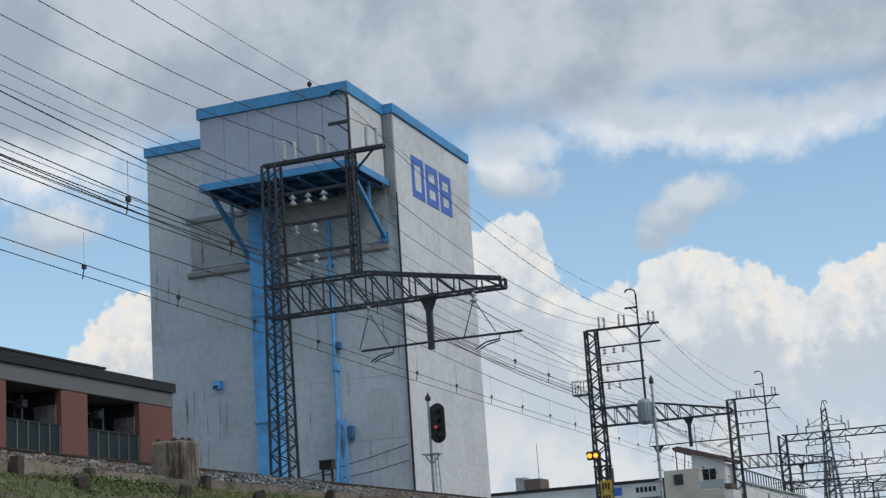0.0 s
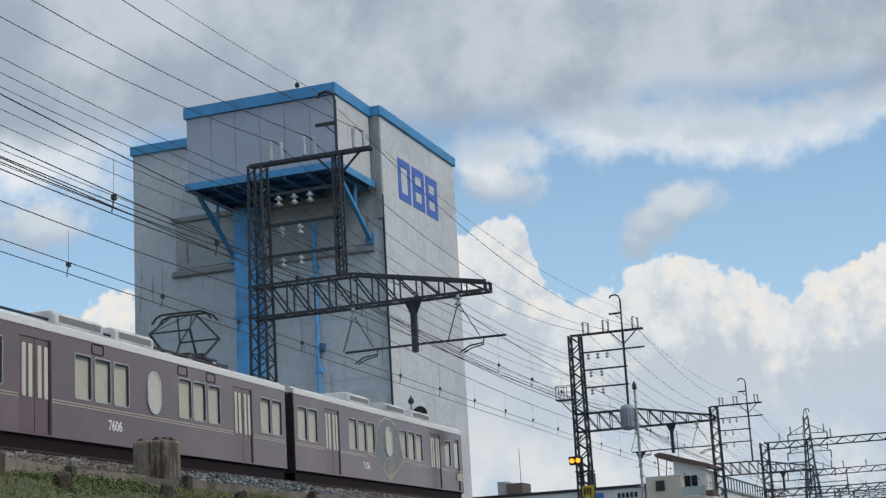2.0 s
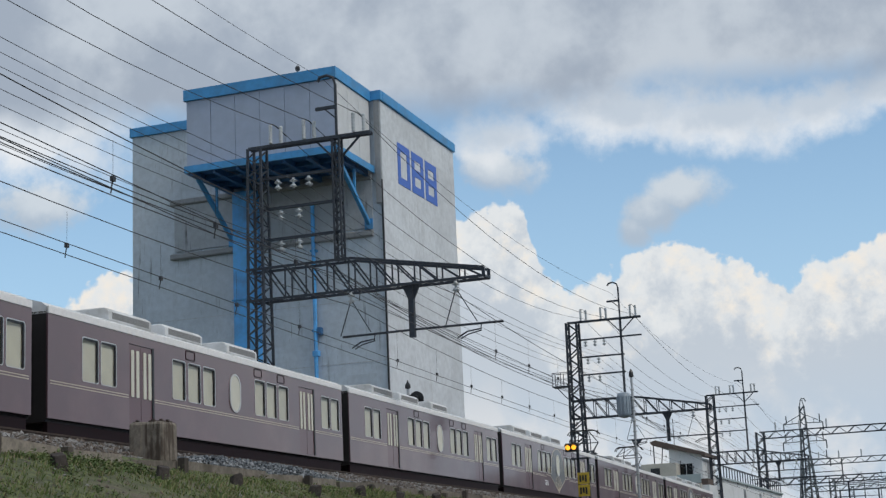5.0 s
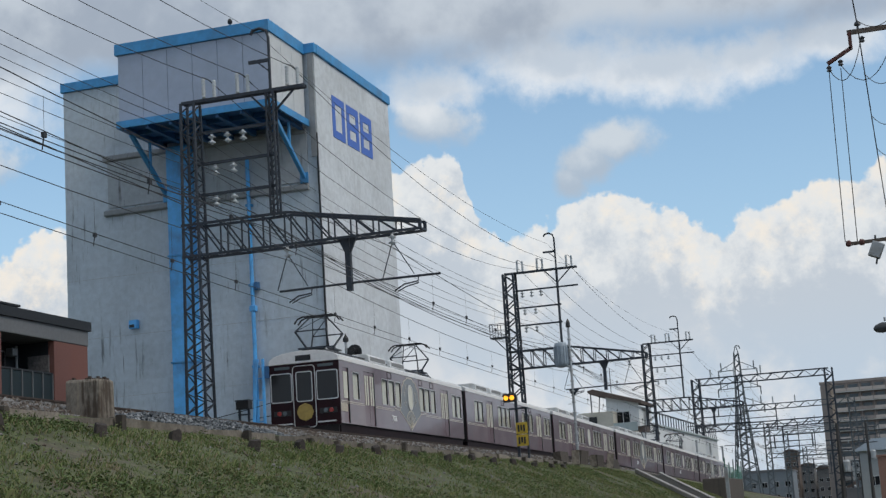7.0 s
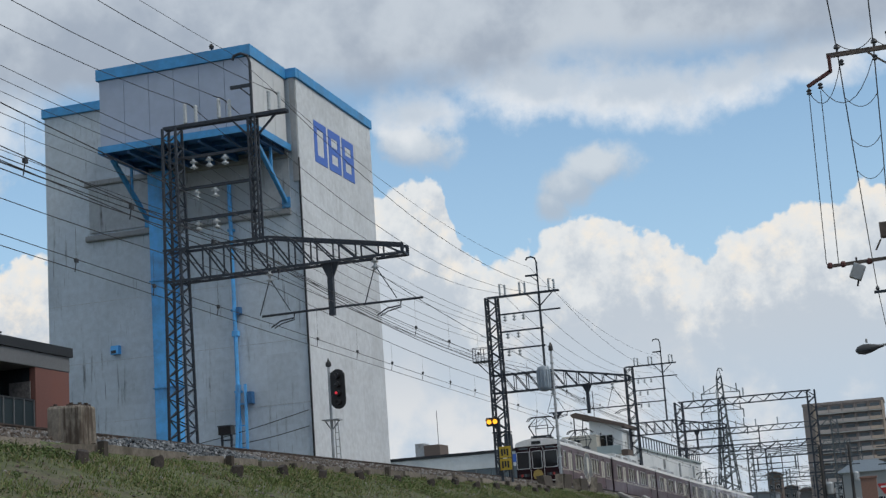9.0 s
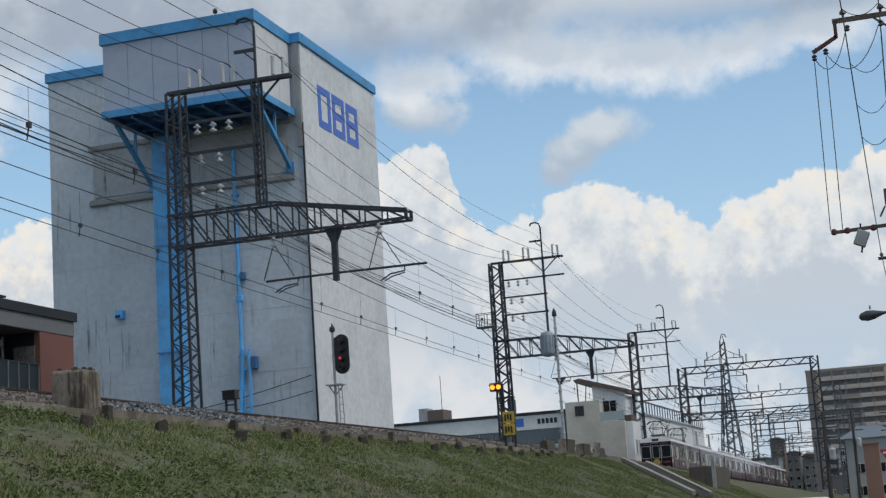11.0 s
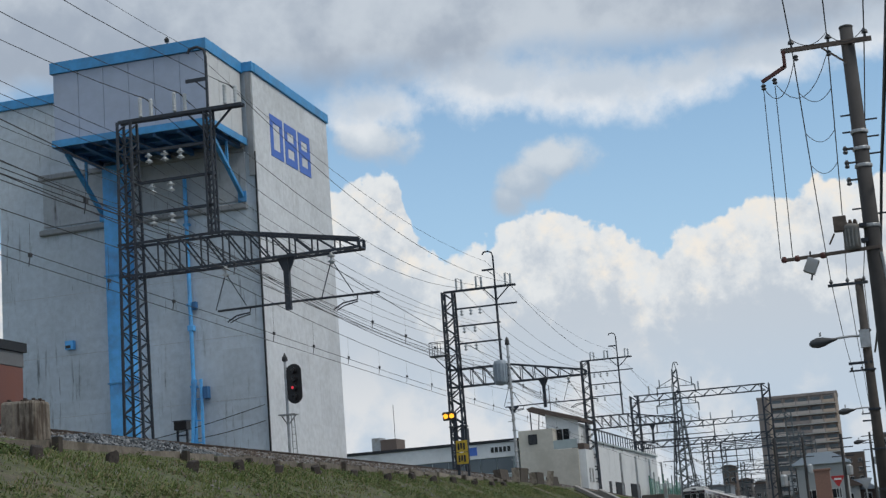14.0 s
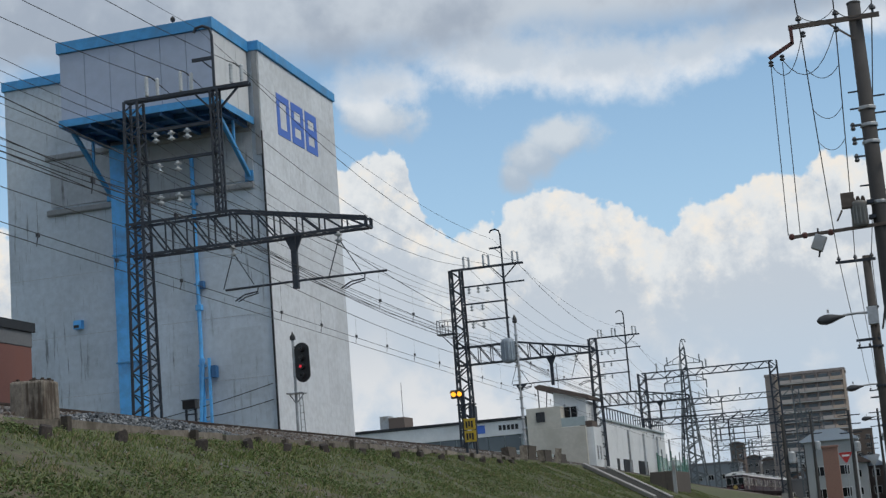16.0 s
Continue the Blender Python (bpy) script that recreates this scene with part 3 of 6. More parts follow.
PLANK_DARK = material("plank_post", (0.075, 0.062, 0.052), 0.9, vary=0.3, grain=9, rnd=0.3)
build_edge()


def build_grass():
    rng = random.Random(11)
    s = Shape()
    for k in range(110000):
        y = 9 + 104 * rng.random() ** 1.3
        o = WALL + 0.15 + 9.2 * rng.random() ** 1.3
        x = track_x(y) + o
        d = noise.noise(Vector((x * 0.55, y * 0.32, 3.0))) + 0.6 * noise.noise(Vector((x * 1.7, y * 1.1, 7.0)))
        if d < rng.uniform(-0.55, 0.42):
            continue
        z = ground_z(x, y) - 0.02
        h = rng.uniform(0.03, 0.10) * (1.6 if d > 0.45 else 1.0)
        for _ in range(3):
            a = rng.uniform(0, 6.283)
            w = rng.uniform(0.006, 0.015)
            lx, ly = math.cos(a) * h * rng.uniform(0.2, 0.9), math.sin(a) * h * rng.uniform(0.2, 0.9)
            px, py = x + rng.uniform(-0.09, 0.09), y + rng.uniform(-0.09, 0.09)
            s.add([(px - w, py, z), (px + w, py, z), (px + lx * 0.5, py + ly * 0.5, z + h * 0.8), (px + lx, py + ly, z + h)], [(0, 1, 2), (2, 1, 3)])
    me = bpy.data.meshes.new("grass")
    me.from_pydata(s.v, [], s.f)
    me.materials.append(GRASS)
    lone("grass", me, None, "rough green and dry grass on the bank", "grass", kind="stuff")
    # low leafy weeds in drifts, thickest close under the edge
    s = Shape()
    count = 0
    while count < 5200:
        y = 10 + 70 * rng.random() ** 1.3
        o = WALL + 0.2 + 8.5 * rng.random() ** 1.5
        x = track_x(y) + o
        if noise.noise(Vector((x * 0.45, y * 0.28, 11.0))) + 0.5 * noise.noise(Vector((x * 1.4, y * 0.9, 2.0))) < rng.uniform(-0.1, 0.4):
            continue
        count += 1
        z = ground_z(x, y)
        r = rng.uniform(0.05, 0.18)
        for _ in range(20):
            u = Vector((rng.gauss(0, 1), rng.gauss(0, 1), abs(rng.gauss(0, 0.7)))).normalized() * r * rng.uniform(0.4, 1)
            c = Vector((x, y, z)) + u
            k = rng.uniform(0.6, 1.1)
            a, b_ = Vector((rng.gauss(0, 1), rng.gauss(0, 1), rng.gauss(0, 0.5))).normalized() * 0.016 * k, Vector((rng.gauss(0, 1), rng.gauss(0, 1), 0.4)).normalized() * 0.036 * k
            s.add([c - a, c + b_, c + a, c - b_], [(0, 1, 2, 3)])
    me = bpy.data.meshes.new("weeds")
    me.from_pydata(s.v, [], s.f)
    me.materials.append(WEED)
    lone("weeds", me, None, "low leafy weeds in drifts on the bank", "weeds", kind="stuff")
    # stones and clods that rolled down the bank
    s = Shape()
    for k in range(5200):
        y = 10 + 60 * rng.random() ** 1.3
        o = WALL + 0.2 + 7.5 * rng.random() ** 1.4
        x = track_x(y) + o
        if noise.noise(Vector((x * 0.45, y * 0.28, 11.0))) > rng.uniform(-0.3, 0.25):
            continue
        p = Vector((x, y, ground_z(x, y)))
        r = rng.uniform(0.012, 0.045)
        vs = [p + Vector(d) * r * rng.uniform(0.6, 1.3) for d in ((1, 0, 0), (-1, 0, 0), (0, 1, 0), (0, -1, 0), (0, 0, 1), (0, 0, -1))]
        s.add(vs, [(0, 2, 4), (2, 1, 4), (1, 3, 4), (3, 0, 4), (2, 0, 5), (1, 2, 5), (3, 1, 5), (0, 3, 5)])
    lone("scattered_stones", s, STONE_VARIED, "small stones and clods scattered on the bank", "stones", kind="stuff")


build_grass()


# ---- the cement silo ----
def build_silo():
    silo = thing("silo_building", pose(-29.0, 72.7, 0), "tall grey concrete silo with blue steel trim and a clad head", "silo")
    W, D, H = 14.75, 11.4, 26.55
    part("wall", Shape().box(-W, 0, 0.0, D, 0, H), CONC, silo, "streaked board-marked concrete wall")
    part("side_wall", Shape().box(0.004, 0.09, 0.02, D - 0.02, 0, H - 0.03), CONC_SUNSIDE, silo, "concrete wall in a paler sun-side tone")
    part("corner_joint", Shape().box(0.02, 0.10, -0.08, 0.018, 0, H - 4.3), BLACK, silo, "dark downpipe along the corner")
    part("corner_pilaster", Shape().box(-0.24, 0.05, -0.12, -0.004, 21.0, H - 0.02), CONC_OLD2, silo, "brown-stained concrete pilaster")
    for x0, x1, y0, y1 in ((-W - 0.12, 0.18, -0.14, 0.22), (-0.2, 0.2, 0.22, D + 0.12), (-W - 0.12, -W + 0.2, 0.22, D + 0.12), (-W + 0.2, -0.2, D - 0.2, D + 0.12)):
        part("coping", Shape().box(x0, x1, y0, y1, H, H + 0.52), BLUE, silo, "blue sheet-metal coping", bevel=0.02)
    part("roof", Shape().box(-W + 0.2, -0.2, 0.22, D - 0.2, H - 0.1, H + 0.1), PAVING, silo)
    # horizontal ledges
    for z in (22.3, 19.3):
        part("ledge", Shape().prism([(-0.24, z + 0.26), (-0.24, z + 0.06), (-0.18, z), (-0.006, z), (-0.006, z + 0.36)], -12.3, -8.35, "x"), CONC_OLD2, silo)
        part("ledge", Shape().prism([(-0.24, z + 0.26), (-0.24, z + 0.06), (-0.18, z), (-0.006, z), (-0.006, z + 0.36)], -7.6, -0.5, "x"), CONC_OLD2, silo)
    part("recess_panel", Shape().box(-12.1, -8.4, -0.10, -0.006, 19.75, 22.28), CONC_STAINED, silo)
    part("recess_panel", Shape().box(-7.6, -0.5, -0.10, -0.006, 19.75, 22.28), CONC_STAINED, silo)
    # clad head on a blue platform
    head = part("head_house", Shape().box(-8.80, -0.56, -4.42, -0.15, 22.95, 26.4), GREY_CLAD, silo)
    n = 6
    for k in range(n):
        w = 8.36 / n
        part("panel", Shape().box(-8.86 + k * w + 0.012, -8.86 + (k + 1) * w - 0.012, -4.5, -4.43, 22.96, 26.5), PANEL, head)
    for k in range(3):
        w = 4.25 / 3
        part("panel", Shape().box(-0.55, -0.48, -4.42 + k * w + 0.012, -4.42 + (k + 1) * w - 0.012, 22.96, 26.5), PANEL_SUNSIDE, head)
    for k in range(2):
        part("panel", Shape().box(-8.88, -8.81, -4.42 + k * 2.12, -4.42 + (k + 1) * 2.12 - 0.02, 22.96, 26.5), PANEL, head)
    part("coping", Shape().box(-8.98, -0.40, -4.62, -4.38, 26.52, 27.1).box(-0.62, -0.40, -4.38, 0.0, 26.52, 27.1).box(-8.98, -8.76, -4.38, 0.0, 26.52, 27.1).box(-8.76, -0.62, -4.38, 0.0, 26.45, 26.6), BLUE, head, "blue sheet-metal coping")
    # platform sheet and joists are a darker blue than the fascia
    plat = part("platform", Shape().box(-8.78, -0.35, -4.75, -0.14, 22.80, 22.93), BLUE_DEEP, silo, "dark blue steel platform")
    part("fascia", Shape().box(-8.84, -0.3, -4.84, -4.76, 22.60, 22.96), BLUE, plat)
    part("fascia", Shape().box(-0.36, -0.28, -4.76, -0.14, 22.60, 22.96), BLUE, plat)
    part("fascia", Shape().box(-8.86, -8.78, -4.76, -0.14, 22.60, 22.96), BLUE, plat)
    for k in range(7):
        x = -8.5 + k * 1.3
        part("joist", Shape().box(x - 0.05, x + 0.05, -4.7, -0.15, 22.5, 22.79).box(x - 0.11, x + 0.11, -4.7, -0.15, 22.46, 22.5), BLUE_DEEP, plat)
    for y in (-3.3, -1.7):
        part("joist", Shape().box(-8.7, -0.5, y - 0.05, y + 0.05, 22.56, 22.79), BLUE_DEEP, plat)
    for x in (-8.55, -0.7):
        part("brace", Shape().bar((x, -3.9, 22.5), (x, -0.12, 19.95), 0.20, 0.22), BLUE, silo, "slanting blue steel brace", bevel=0.02)
        part("brace_shoe", Shape().box(x - 0.22, x + 0.22, -0.2, -0.1, 19.65, 20.2), BLUE, silo)
        part("hanger", Shape().bar((x, -1.9, 22.5), (x, -1.9, 21.3), 0.12), BLUE, silo)
    leg = part("chute_leg", Shape().box(-8.36, -6.98, -0.55, -0.012, 0, 22.5), BLUE_LIGHT, silo, "broad light blue steel chute", bevel=0.02)
    for z in (5.5, 11.0, 16.6):
        part("flange", Shape().box(-8.42, -6.92, -0.62, -0.005, z, z + 0.07), BLUE, leg)
    duct = part("conduit", Shape().tube([(-3.85, -0.2, 0), (-3.85, -0.2, 21.4)], 0.11, 8), BLUE_LIGHT, silo, "light blue vertical conduit")
    part("junction_box", Shape().box(-4.02, -3.68, -0.32, -0.008, 13.3, 13.6), BLUE_LIGHT, duct, bevel=0.03)
    part("junction_box", Shape().box(-3.72, -3.5, -0.3, -0.008, 14.4, 14.8), BLUE_DEEP, duct, bevel=0.03)
    for k in range(5):
        part("clamp", Shape().box(-4.02, -3.68, -0.28, -0.008, 2 + k * 4.2, 2.12 + k * 4.2), BLUE, duct)
    frame_ = part("stay_frame", Shape().bar((-4.3, -1.3, 0), (-3.7, -0.3, 10.8), 0.12).bar((-3.0, -1.3, 0), (-3.4, -0.3, 10.8), 0.12).bar((-4.3, -0.3, 0), (-3.9, -0.25, 10.8), 0.10), BLUE_LIGHT, silo, "light blue steel stay frame")
    for k in range(9):
        z = 1 + k * 1.1
        part("rung", Shape().bar((-4.25 + z * 0.05, -1.25 + z * 0.09, z), (-3.02 - z * 0.035, -1.25 + z * 0.09, z), 0.06), BLUE_LIGHT, frame_)
    part("hopper_box", Shape().box(-3.28, -3.04, -0.4, -0.008, 9.8, 10.4), BLUE_DEEP, frame_)
    vent = part("vent_hood", Shape().prism([(-0.34, 13.1), (-0.008, 13.1), (-0.008, 13.55), (-0.30, 13.55)], -10.95, -10.5, "x"), BLUE_LIGHT, silo, "small blue vent hood")
    part("vent_slot", Shape().box(-10.91, -10.62, -0.352, -0.342, 13.14, 13.30), BLACK, vent)
    # construction joints cast into the end wall
    for z in (3.2, 6.4, 9.6, 12.8, 16.0):
        part("lift_joint", Shape().box(-W + 0.02, -8.45, -0.012, -0.004, z, z + 0.03), CONC_LINE, silo)
        part("lift_joint", Shape().box(-7.6, -0.02, -0.012, -0.004, z, z + 0.03), CONC_LINE, silo)
    # three plain blue shapes on the side wall
    for k, (y0, y1) in enumerate(((2.25, 4.05), (4.35, 6.15), (6.45, 8.25))):
        s, t_ = Shape(), 0.42
        z0, z1 = 22.55, 24.85
        s.box(0.09, 0.115, y0, y0 + t_, z0, z1).box(0.09, 0.115, y1 - t_, y1, z0, z1).box(0.09, 0.115, y0 + t_, y1 - t_, z0, z0 + t_).box(0.09, 0.115, y0 + t_, y1 - t_, z1 - t_, z1)
        if k:
            s.box(0.09, 0.115, y0 + t_, y1 - t_, 23.5, 23.5 + t_)
        part("wall_mark", s, BLUE_MARK, silo, "plain blue painted shape")
    part("beacon", Shape().lathe((-2.6, -4.3, 27.1), [(0.03, 0), (0.03, 0.16), (0.11, 0.19), (0.13, 0.32), (0.07, 0.42), (0.015, 0.46)]), BLACK, silo, "small dark roof beacon")
    for z, fall, run in ((9.2, 1.2, 6.3), (8.4, 0.6, 4.2)):
        pts = [(-0.1 - run * k / 6, -0.12 - 0.25 * math.sin(math.pi * k / 6), z - fall * k / 6 - 0.12 * math.sin(math.pi * k / 6)) for k in range(7)]
        part("cable", Shape().tube(pts, 0.022, 5), BLACK, silo)


CONC_OLD2 = streaked_concrete("ledge_concrete", (0.29, 0.305, 0.32), (0.09, 0.085, 0.08), 1.4)
CONC_STAINED = streaked_concrete("stained_concrete", (0.38, 0.415, 0.45), (0.085, 0.085, 0.085), 1.8)
CONC_LINE = material("joint_line", (0.42, 0.45, 0.48), 0.9)
# paler copy of the head cladding, with the sun-side brightness in its colour
PANEL_SUNSIDE = material("sunside_panel", (0.56, 0.575, 0.585), 0.55, vary=0.06, grain=2.0)
BLUE_DEEP = material("deep_blue_steel", (0.03, 0.12, 0.28), 0.5, vary=0.15)
build_silo()


# ---- overhead line structures ----
def insulator_mesh(h, r, mat=PORCELAIN, n=3, core=0.4):
    prof = [(r * 0.35, 0)]
    for k in range(n):
        z = h * (k + 0.5) / n
        prof += [(r * core, z - h * 0.3 / n), (r, z - h * 0.12 / n), (r * core, z + h * 0.3 / n)]
    return Shape().lathe((0, 0, 0), prof + [(r * 0.35, h)], 8).mesh("insulator", mat, False)


POST_INS, HANG_INS = insulator_mesh(0.78, 0.085, PORCELAIN, 6, 0.82), insulator_mesh(0.42, 0.16, PORCELAIN, 2, 0.3)


def lattice(s, lo, hi, w0, w1, d0, d1, step, t=0.05):
    """Zigzag lacing on the four sides of an upright mast."""
    n = max(2, round((hi - lo) / step))
    for k in range(n):
        z0, z1 = lo + (hi - lo) * k / n, lo + (hi - lo) * (k + 1) / n
        f0, f1 = k / n, (k + 1) / n
        a, b = (w0 + (w1 - w0) * f0) / 2, (w0 + (w1 - w0) * f1) / 2
        c, d = (d0 + (d1 - d0) * f0) / 2, (d0 + (d1 - d0) * f1) / 2
        g = 1 if k % 2 else -1
        for q in (-1, 1):
            s.bar((-a * g, c * q, z0), (b * g, d * q, z1), t)
            s.bar((a * q, -c * g, z0), (b * q, d * g, z1), t)
    return s


def mast(parent, x, h, w0=0.80, w1=0.54, base=-1.0, metal=STEEL, leg=0.085, bar=0.04, step=0.38):
    """Four angle legs and their lacing, standing at x."""
    for i in (-1, 1):
        for j in (-1, 1):
            part("mast_leg", Shape().bar((x + i * w0 / 2, j * w0 / 2, base), (x + i * w1 / 2, j * w1 / 2, h), leg), metal, parent)
    part("lacing", lattice(Shape(), base, h, w0, w1, w0, w1, step, bar), metal, parent, at=Matrix.Translation((x, 0, 0)))["kind"] = "stuff"
    part("footing", Shape().box(x - 0.7, x + 0.7, -0.7, 0.7, base - 0.6, base + 0.05), PAVING, parent)




def cantilever_gantry(y, tall=13.45, flip=1.0, lift=0.0):
    """A lattice mast on the far side with a truss arm over both tracks and a rack of feeder lines above."""
    p = along(y, -3.72, lift)
    g = thing("overhead_line_gantry", Matrix.Translation(p), "dark lattice steel mast with truss arm over the tracks", "gantry", "overhead line gantries")
    if y < 80:
        mast(g, 0, tall)
    else:
        mast(g, 0, tall, 0.92, 0.72, leg=0.13, bar=0.075, step=0.6)
    # truss arm: level top chord that falls towards the tip
    def top(x):
        return 8.72 if x < 3.9 else 8.72 - (x - 3.9) * 0.175
    low, tip = 7.52, 9.0
    for q in (-0.3, 0.3):
        part("arm_chord", Shape().bar((-0.4, q, 8.72), (3.9, q, 8.72), 0.09).bar((3.9, q, 8.72), (tip, q, top(tip)), 0.09), STEEL, g)
        part("arm_chord", Shape().bar((-0.4, q, low), (tip, q, low), 0.09), STEEL, g)
    s = Shape()
    for k in range(10):
        x0, x1 = 0.35 + k * 0.86, 0.35 + (k + 1) * 0.86
        for q in (-0.3, 0.3):
            part("arm_diagonal", Shape().bar((x0, q, top(x0)), (x1, q, low), 0.055), STEEL, g)
            part("arm_upright", Shape().bar((x1, q, low), (x1, q, top(x1)), 0.05), STEEL, g)
        part("arm_cross_tie", Shape().bar((x0, -0.3, low), (x1, 0.3, low), 0.04), STEEL, g)
    part("arm_tip", s.bar((tip, -0.3, low), (tip, -0.3, top(tip)), 0.08).bar((tip, 0.3, low), (tip, 0.3, top(tip)), 0.08).bar((tip, -0.3, low), (tip, 0.3, low), 0.08), STEEL, g)
    # second upright and the rack of cross bars
    if flip > 0:
        up = part("rack_post", Shape().bar((3.2, -0.14, 8.7), (3.2, -0.14, tall), 0.07).bar((3.48, -0.14, 8.7), (3.48, -0.14, tall), 0.07).bar((3.2, 0.14, 8.7), (3.2, 0.14, tall), 0.07).bar((3.48, 0.14, 8.7), (3.48, 0.14, tall), 0.07), STEEL, g)
        part("lacing", lattice(Shape(), 8.7, tall, 0.28, 0.28, 0.28, 0.28, 0.36, 0.035), STEEL, up, at=Matrix.Translation((3.34, 0, 0)))["kind"] = "stuff"
    else:
        part("rack_post", Shape().tube([(3.34, 0, 8.7), (3.34, 0, tall)], 0.085, 8), STEEL, g)
    part("top_beam", Shape().box(-0.3, 4.75, -0.16, -0.06, tall - 0.02, tall + 0.10).box(-0.3, 4.75, 0.06, 0.16, tall - 0.02, tall + 0.10), STEEL, g)
    part("top_strut", Shape().bar((3.34, 0, tall - 0.9), (4.3, 0, tall), 0.07).bar((3.34, 0, tall - 0.9), (2.5, 0, tall), 0.07), STEEL, g)
    for k, (z, x1) in enumerate(((tall - 1.2, 3.5), (tall - 2.4, 3.5), (tall - 3.6, 3.5))):
        part("cross_bar", Shape().box(0.2, x1 + (1.25 if k == 0 and flip < 0 else 0), -0.06, 0.06, z - 0.05, z + 0.05), STEEL, g)
        for x in ((0.85, 1.5, 2.15) if k == 0 else (0.95, 1.7)):
            part("hanging_insulator", HANG_INS, None, g, at=Matrix.Translation((x, 0, z - 0.5)))
    for x in (0.8, 2.2, 4.25):
        for q in (-0.16, 0.16):
            part("post_insulator", POST_INS, None, g, at=Matrix.Translation((x + q * 0.9, q, tall + 0.1)))
        part("jumper", Shape().tube([(x, -0.9, tall + 0.75), (x, -0.2, tall + 0.86), (x, 0.2, tall + 0.86), (x, 0.9, tall + 0.7)], 0.018, 4), WIRE, g)
    hook = [(3.34, 0, tall), (3.34, 0, tall + 2.15), (3.26, 0, tall + 2.42), (3.0, 0, tall + 2.55), (2.7, 0, tall + 2.5), (2.62, 0, tall + 2.34)]
    mastpole = part("earth_wire_post", Shape().tube(hook, 0.06, 6), STEEL, g)
    part("bracket", Shape().box(2.5, 3.34, -0.05, 0.05, tall + 1.2, tall + 1.32).bar((3.34, 0, tall + 0.8), (2.9, 0, tall + 1.2), 0.05), STEEL, mastpole)
    # drop post, pull-off pipe and steady arms
    part("drop_post", Shape().box(6.0, 6.2, -0.1, 0.1, 5.6, low).prism([(5.75, low), (6.45, low), (6.2, low - 0.55), (6.0, low - 0.55)], -0.05, 0.05, "y"), STEEL, g)
    part("pull_off_pipe", Shape().tube([(3.35, 0, 5.86), (6.5, 0, 5.88), (9.55, 0, 5.86)], 0.045, 6), STEEL, g)
    for c in (3.72, 3.72 + NEAR):
        h = part("messenger_hanger", Shape().bar((c, 0, low), (c, 0, low - 0.25), 0.05).bar((c, 0, low - 0.3), (c - 0.45, 0, 5.9), 0.03).bar((c, 0, low - 0.3), (c + 0.75, 0, 5.95), 0.03), STEEL, g)
        part("hanging_insulator", HANG_INS, None, h, at=Matrix.Translation((c, 0, low - 0.45)))
        part("steady_arm", Shape().tube([(c + 0.9, 0, 5.85), (c + 0.88, 0, 5.68), (c + 0.35, 0, 5.62), (c - 0.02, 0, 5.42)], 0.03, 5).tube([(c + 0.9, 0, 5.62), (c + 0.4, 0, 5.52), (c + 0.1, 0, 5.38)], 0.025, 5), STEEL, h)
    return g


for gy, gt, fl, up_by in ((2.0, 13.4, 1, 0), (52.0, 13.45, 1, 0), (102.0, 14.05, -1, 0), (153.0, 14.3, -1, 0.7)):
    gan = cantilever_gantry(gy, gt, fl, up_by)
    if gy == 102.0:
        stand = part("lookout_stage", Shape().box(-1.55, -0.3, -0.4, 0.4, 9.72, 9.80), STEEL, gan)
        for x in (-1.53, -0.95, -0.4):
            for q in (-0.38, 0.38):
                part("stage_post", Shape().bar((x, q, 9.8), (x, q, 10.7), 0.04), STEEL, stand)
        part("stage_rail", Shape().bar((-1.53, -0.38, 10.7), (-0.3, -0.38, 10.7), 0.04).bar((-1.53, 0.38, 10.7), (-0.3, 0.38, 10.7), 0.04).bar((-1.53, -0.38, 10.7), (-1.53, 0.38, 10.7), 0.04).bar((-1.53, -0.38, 10.25), (-0.3, -0.38, 10.25), 0.03), STEEL, stand)
        part("stage_strut", Shape().bar((-1.3, 0, 9.7), (-0.4, 0, 8.7), 0.06), STEEL, stand)


def truss_beam(s, x0, x1, z0, z1, d=0.35, step=1.0, t=0.07):
    n = max(3, round((x1 - x0) / step))
    for q in (-d, d):
        s.bar((x0, q, z0), (x1, q, z0), t * 1.5).bar((x0, q, z1), (x1, q, z1), t * 1.5)
        for k in range(n):
            a, b = x0 + (x1 - x0) * k / n, x0 + (x1 - x0) * (k + 1) / n
            s.bar((a, q, z0 if k % 2 else z1), (b, q, z1 if k % 2 else z0), t)
    return s


def portal_gantry(y, x0, x1, zt, zl, metal=STEEL):
    """A portal of two lattice masts and two truss beams across all tracks."""
    base = rail_z(y) - 0.8
    g = thing("portal_gantry", Matrix.Translation((x0, y, base)), "dark lattice steel portal across the tracks", "gantry", "portal gantries")
    w, top, low = x1 - x0, zt - base, zl - base
    for x in (0, w):
        mast(g, x, top, 1.05, 0.95, 0.0, metal, 0.17, 0.10, 0.8)
    part("top_truss", truss_beam(Shape(), 0, w, top - 0.85, top), metal, g)
    part("lower_truss", truss_beam(Shape(), 0, w, low - 0.8, low), metal, g)
    part("rack_post", Shape().bar((w * 0.32, 0, low), (w * 0.32, 0, top), 0.16), STEEL, g)
    for k in range(3):
        part("cross_bar", Shape().bar((0, 0, low + 1.1 * (k + 1)), (w * 0.32, 0, low + 1.1 * (k + 1)), 0.12), STEEL, g)
    for x in (0.28, 0.62):
        part("drop_post", Shape().bar((w * x, 0, low - 0.8), (w * x, 0, low - 3.0), 0.2).bar((w * x - 1.8, 0, low - 2.7), (w * x + 1.8, 0, low - 2.7), 0.09), STEEL, g)
    for x in (0.12, 0.3, 0.5):
        part("post_insulator", POST_INS, None, g, at=Matrix.Translation((w * x, 0, top)) @ Matrix.Scale(1.5, 4))


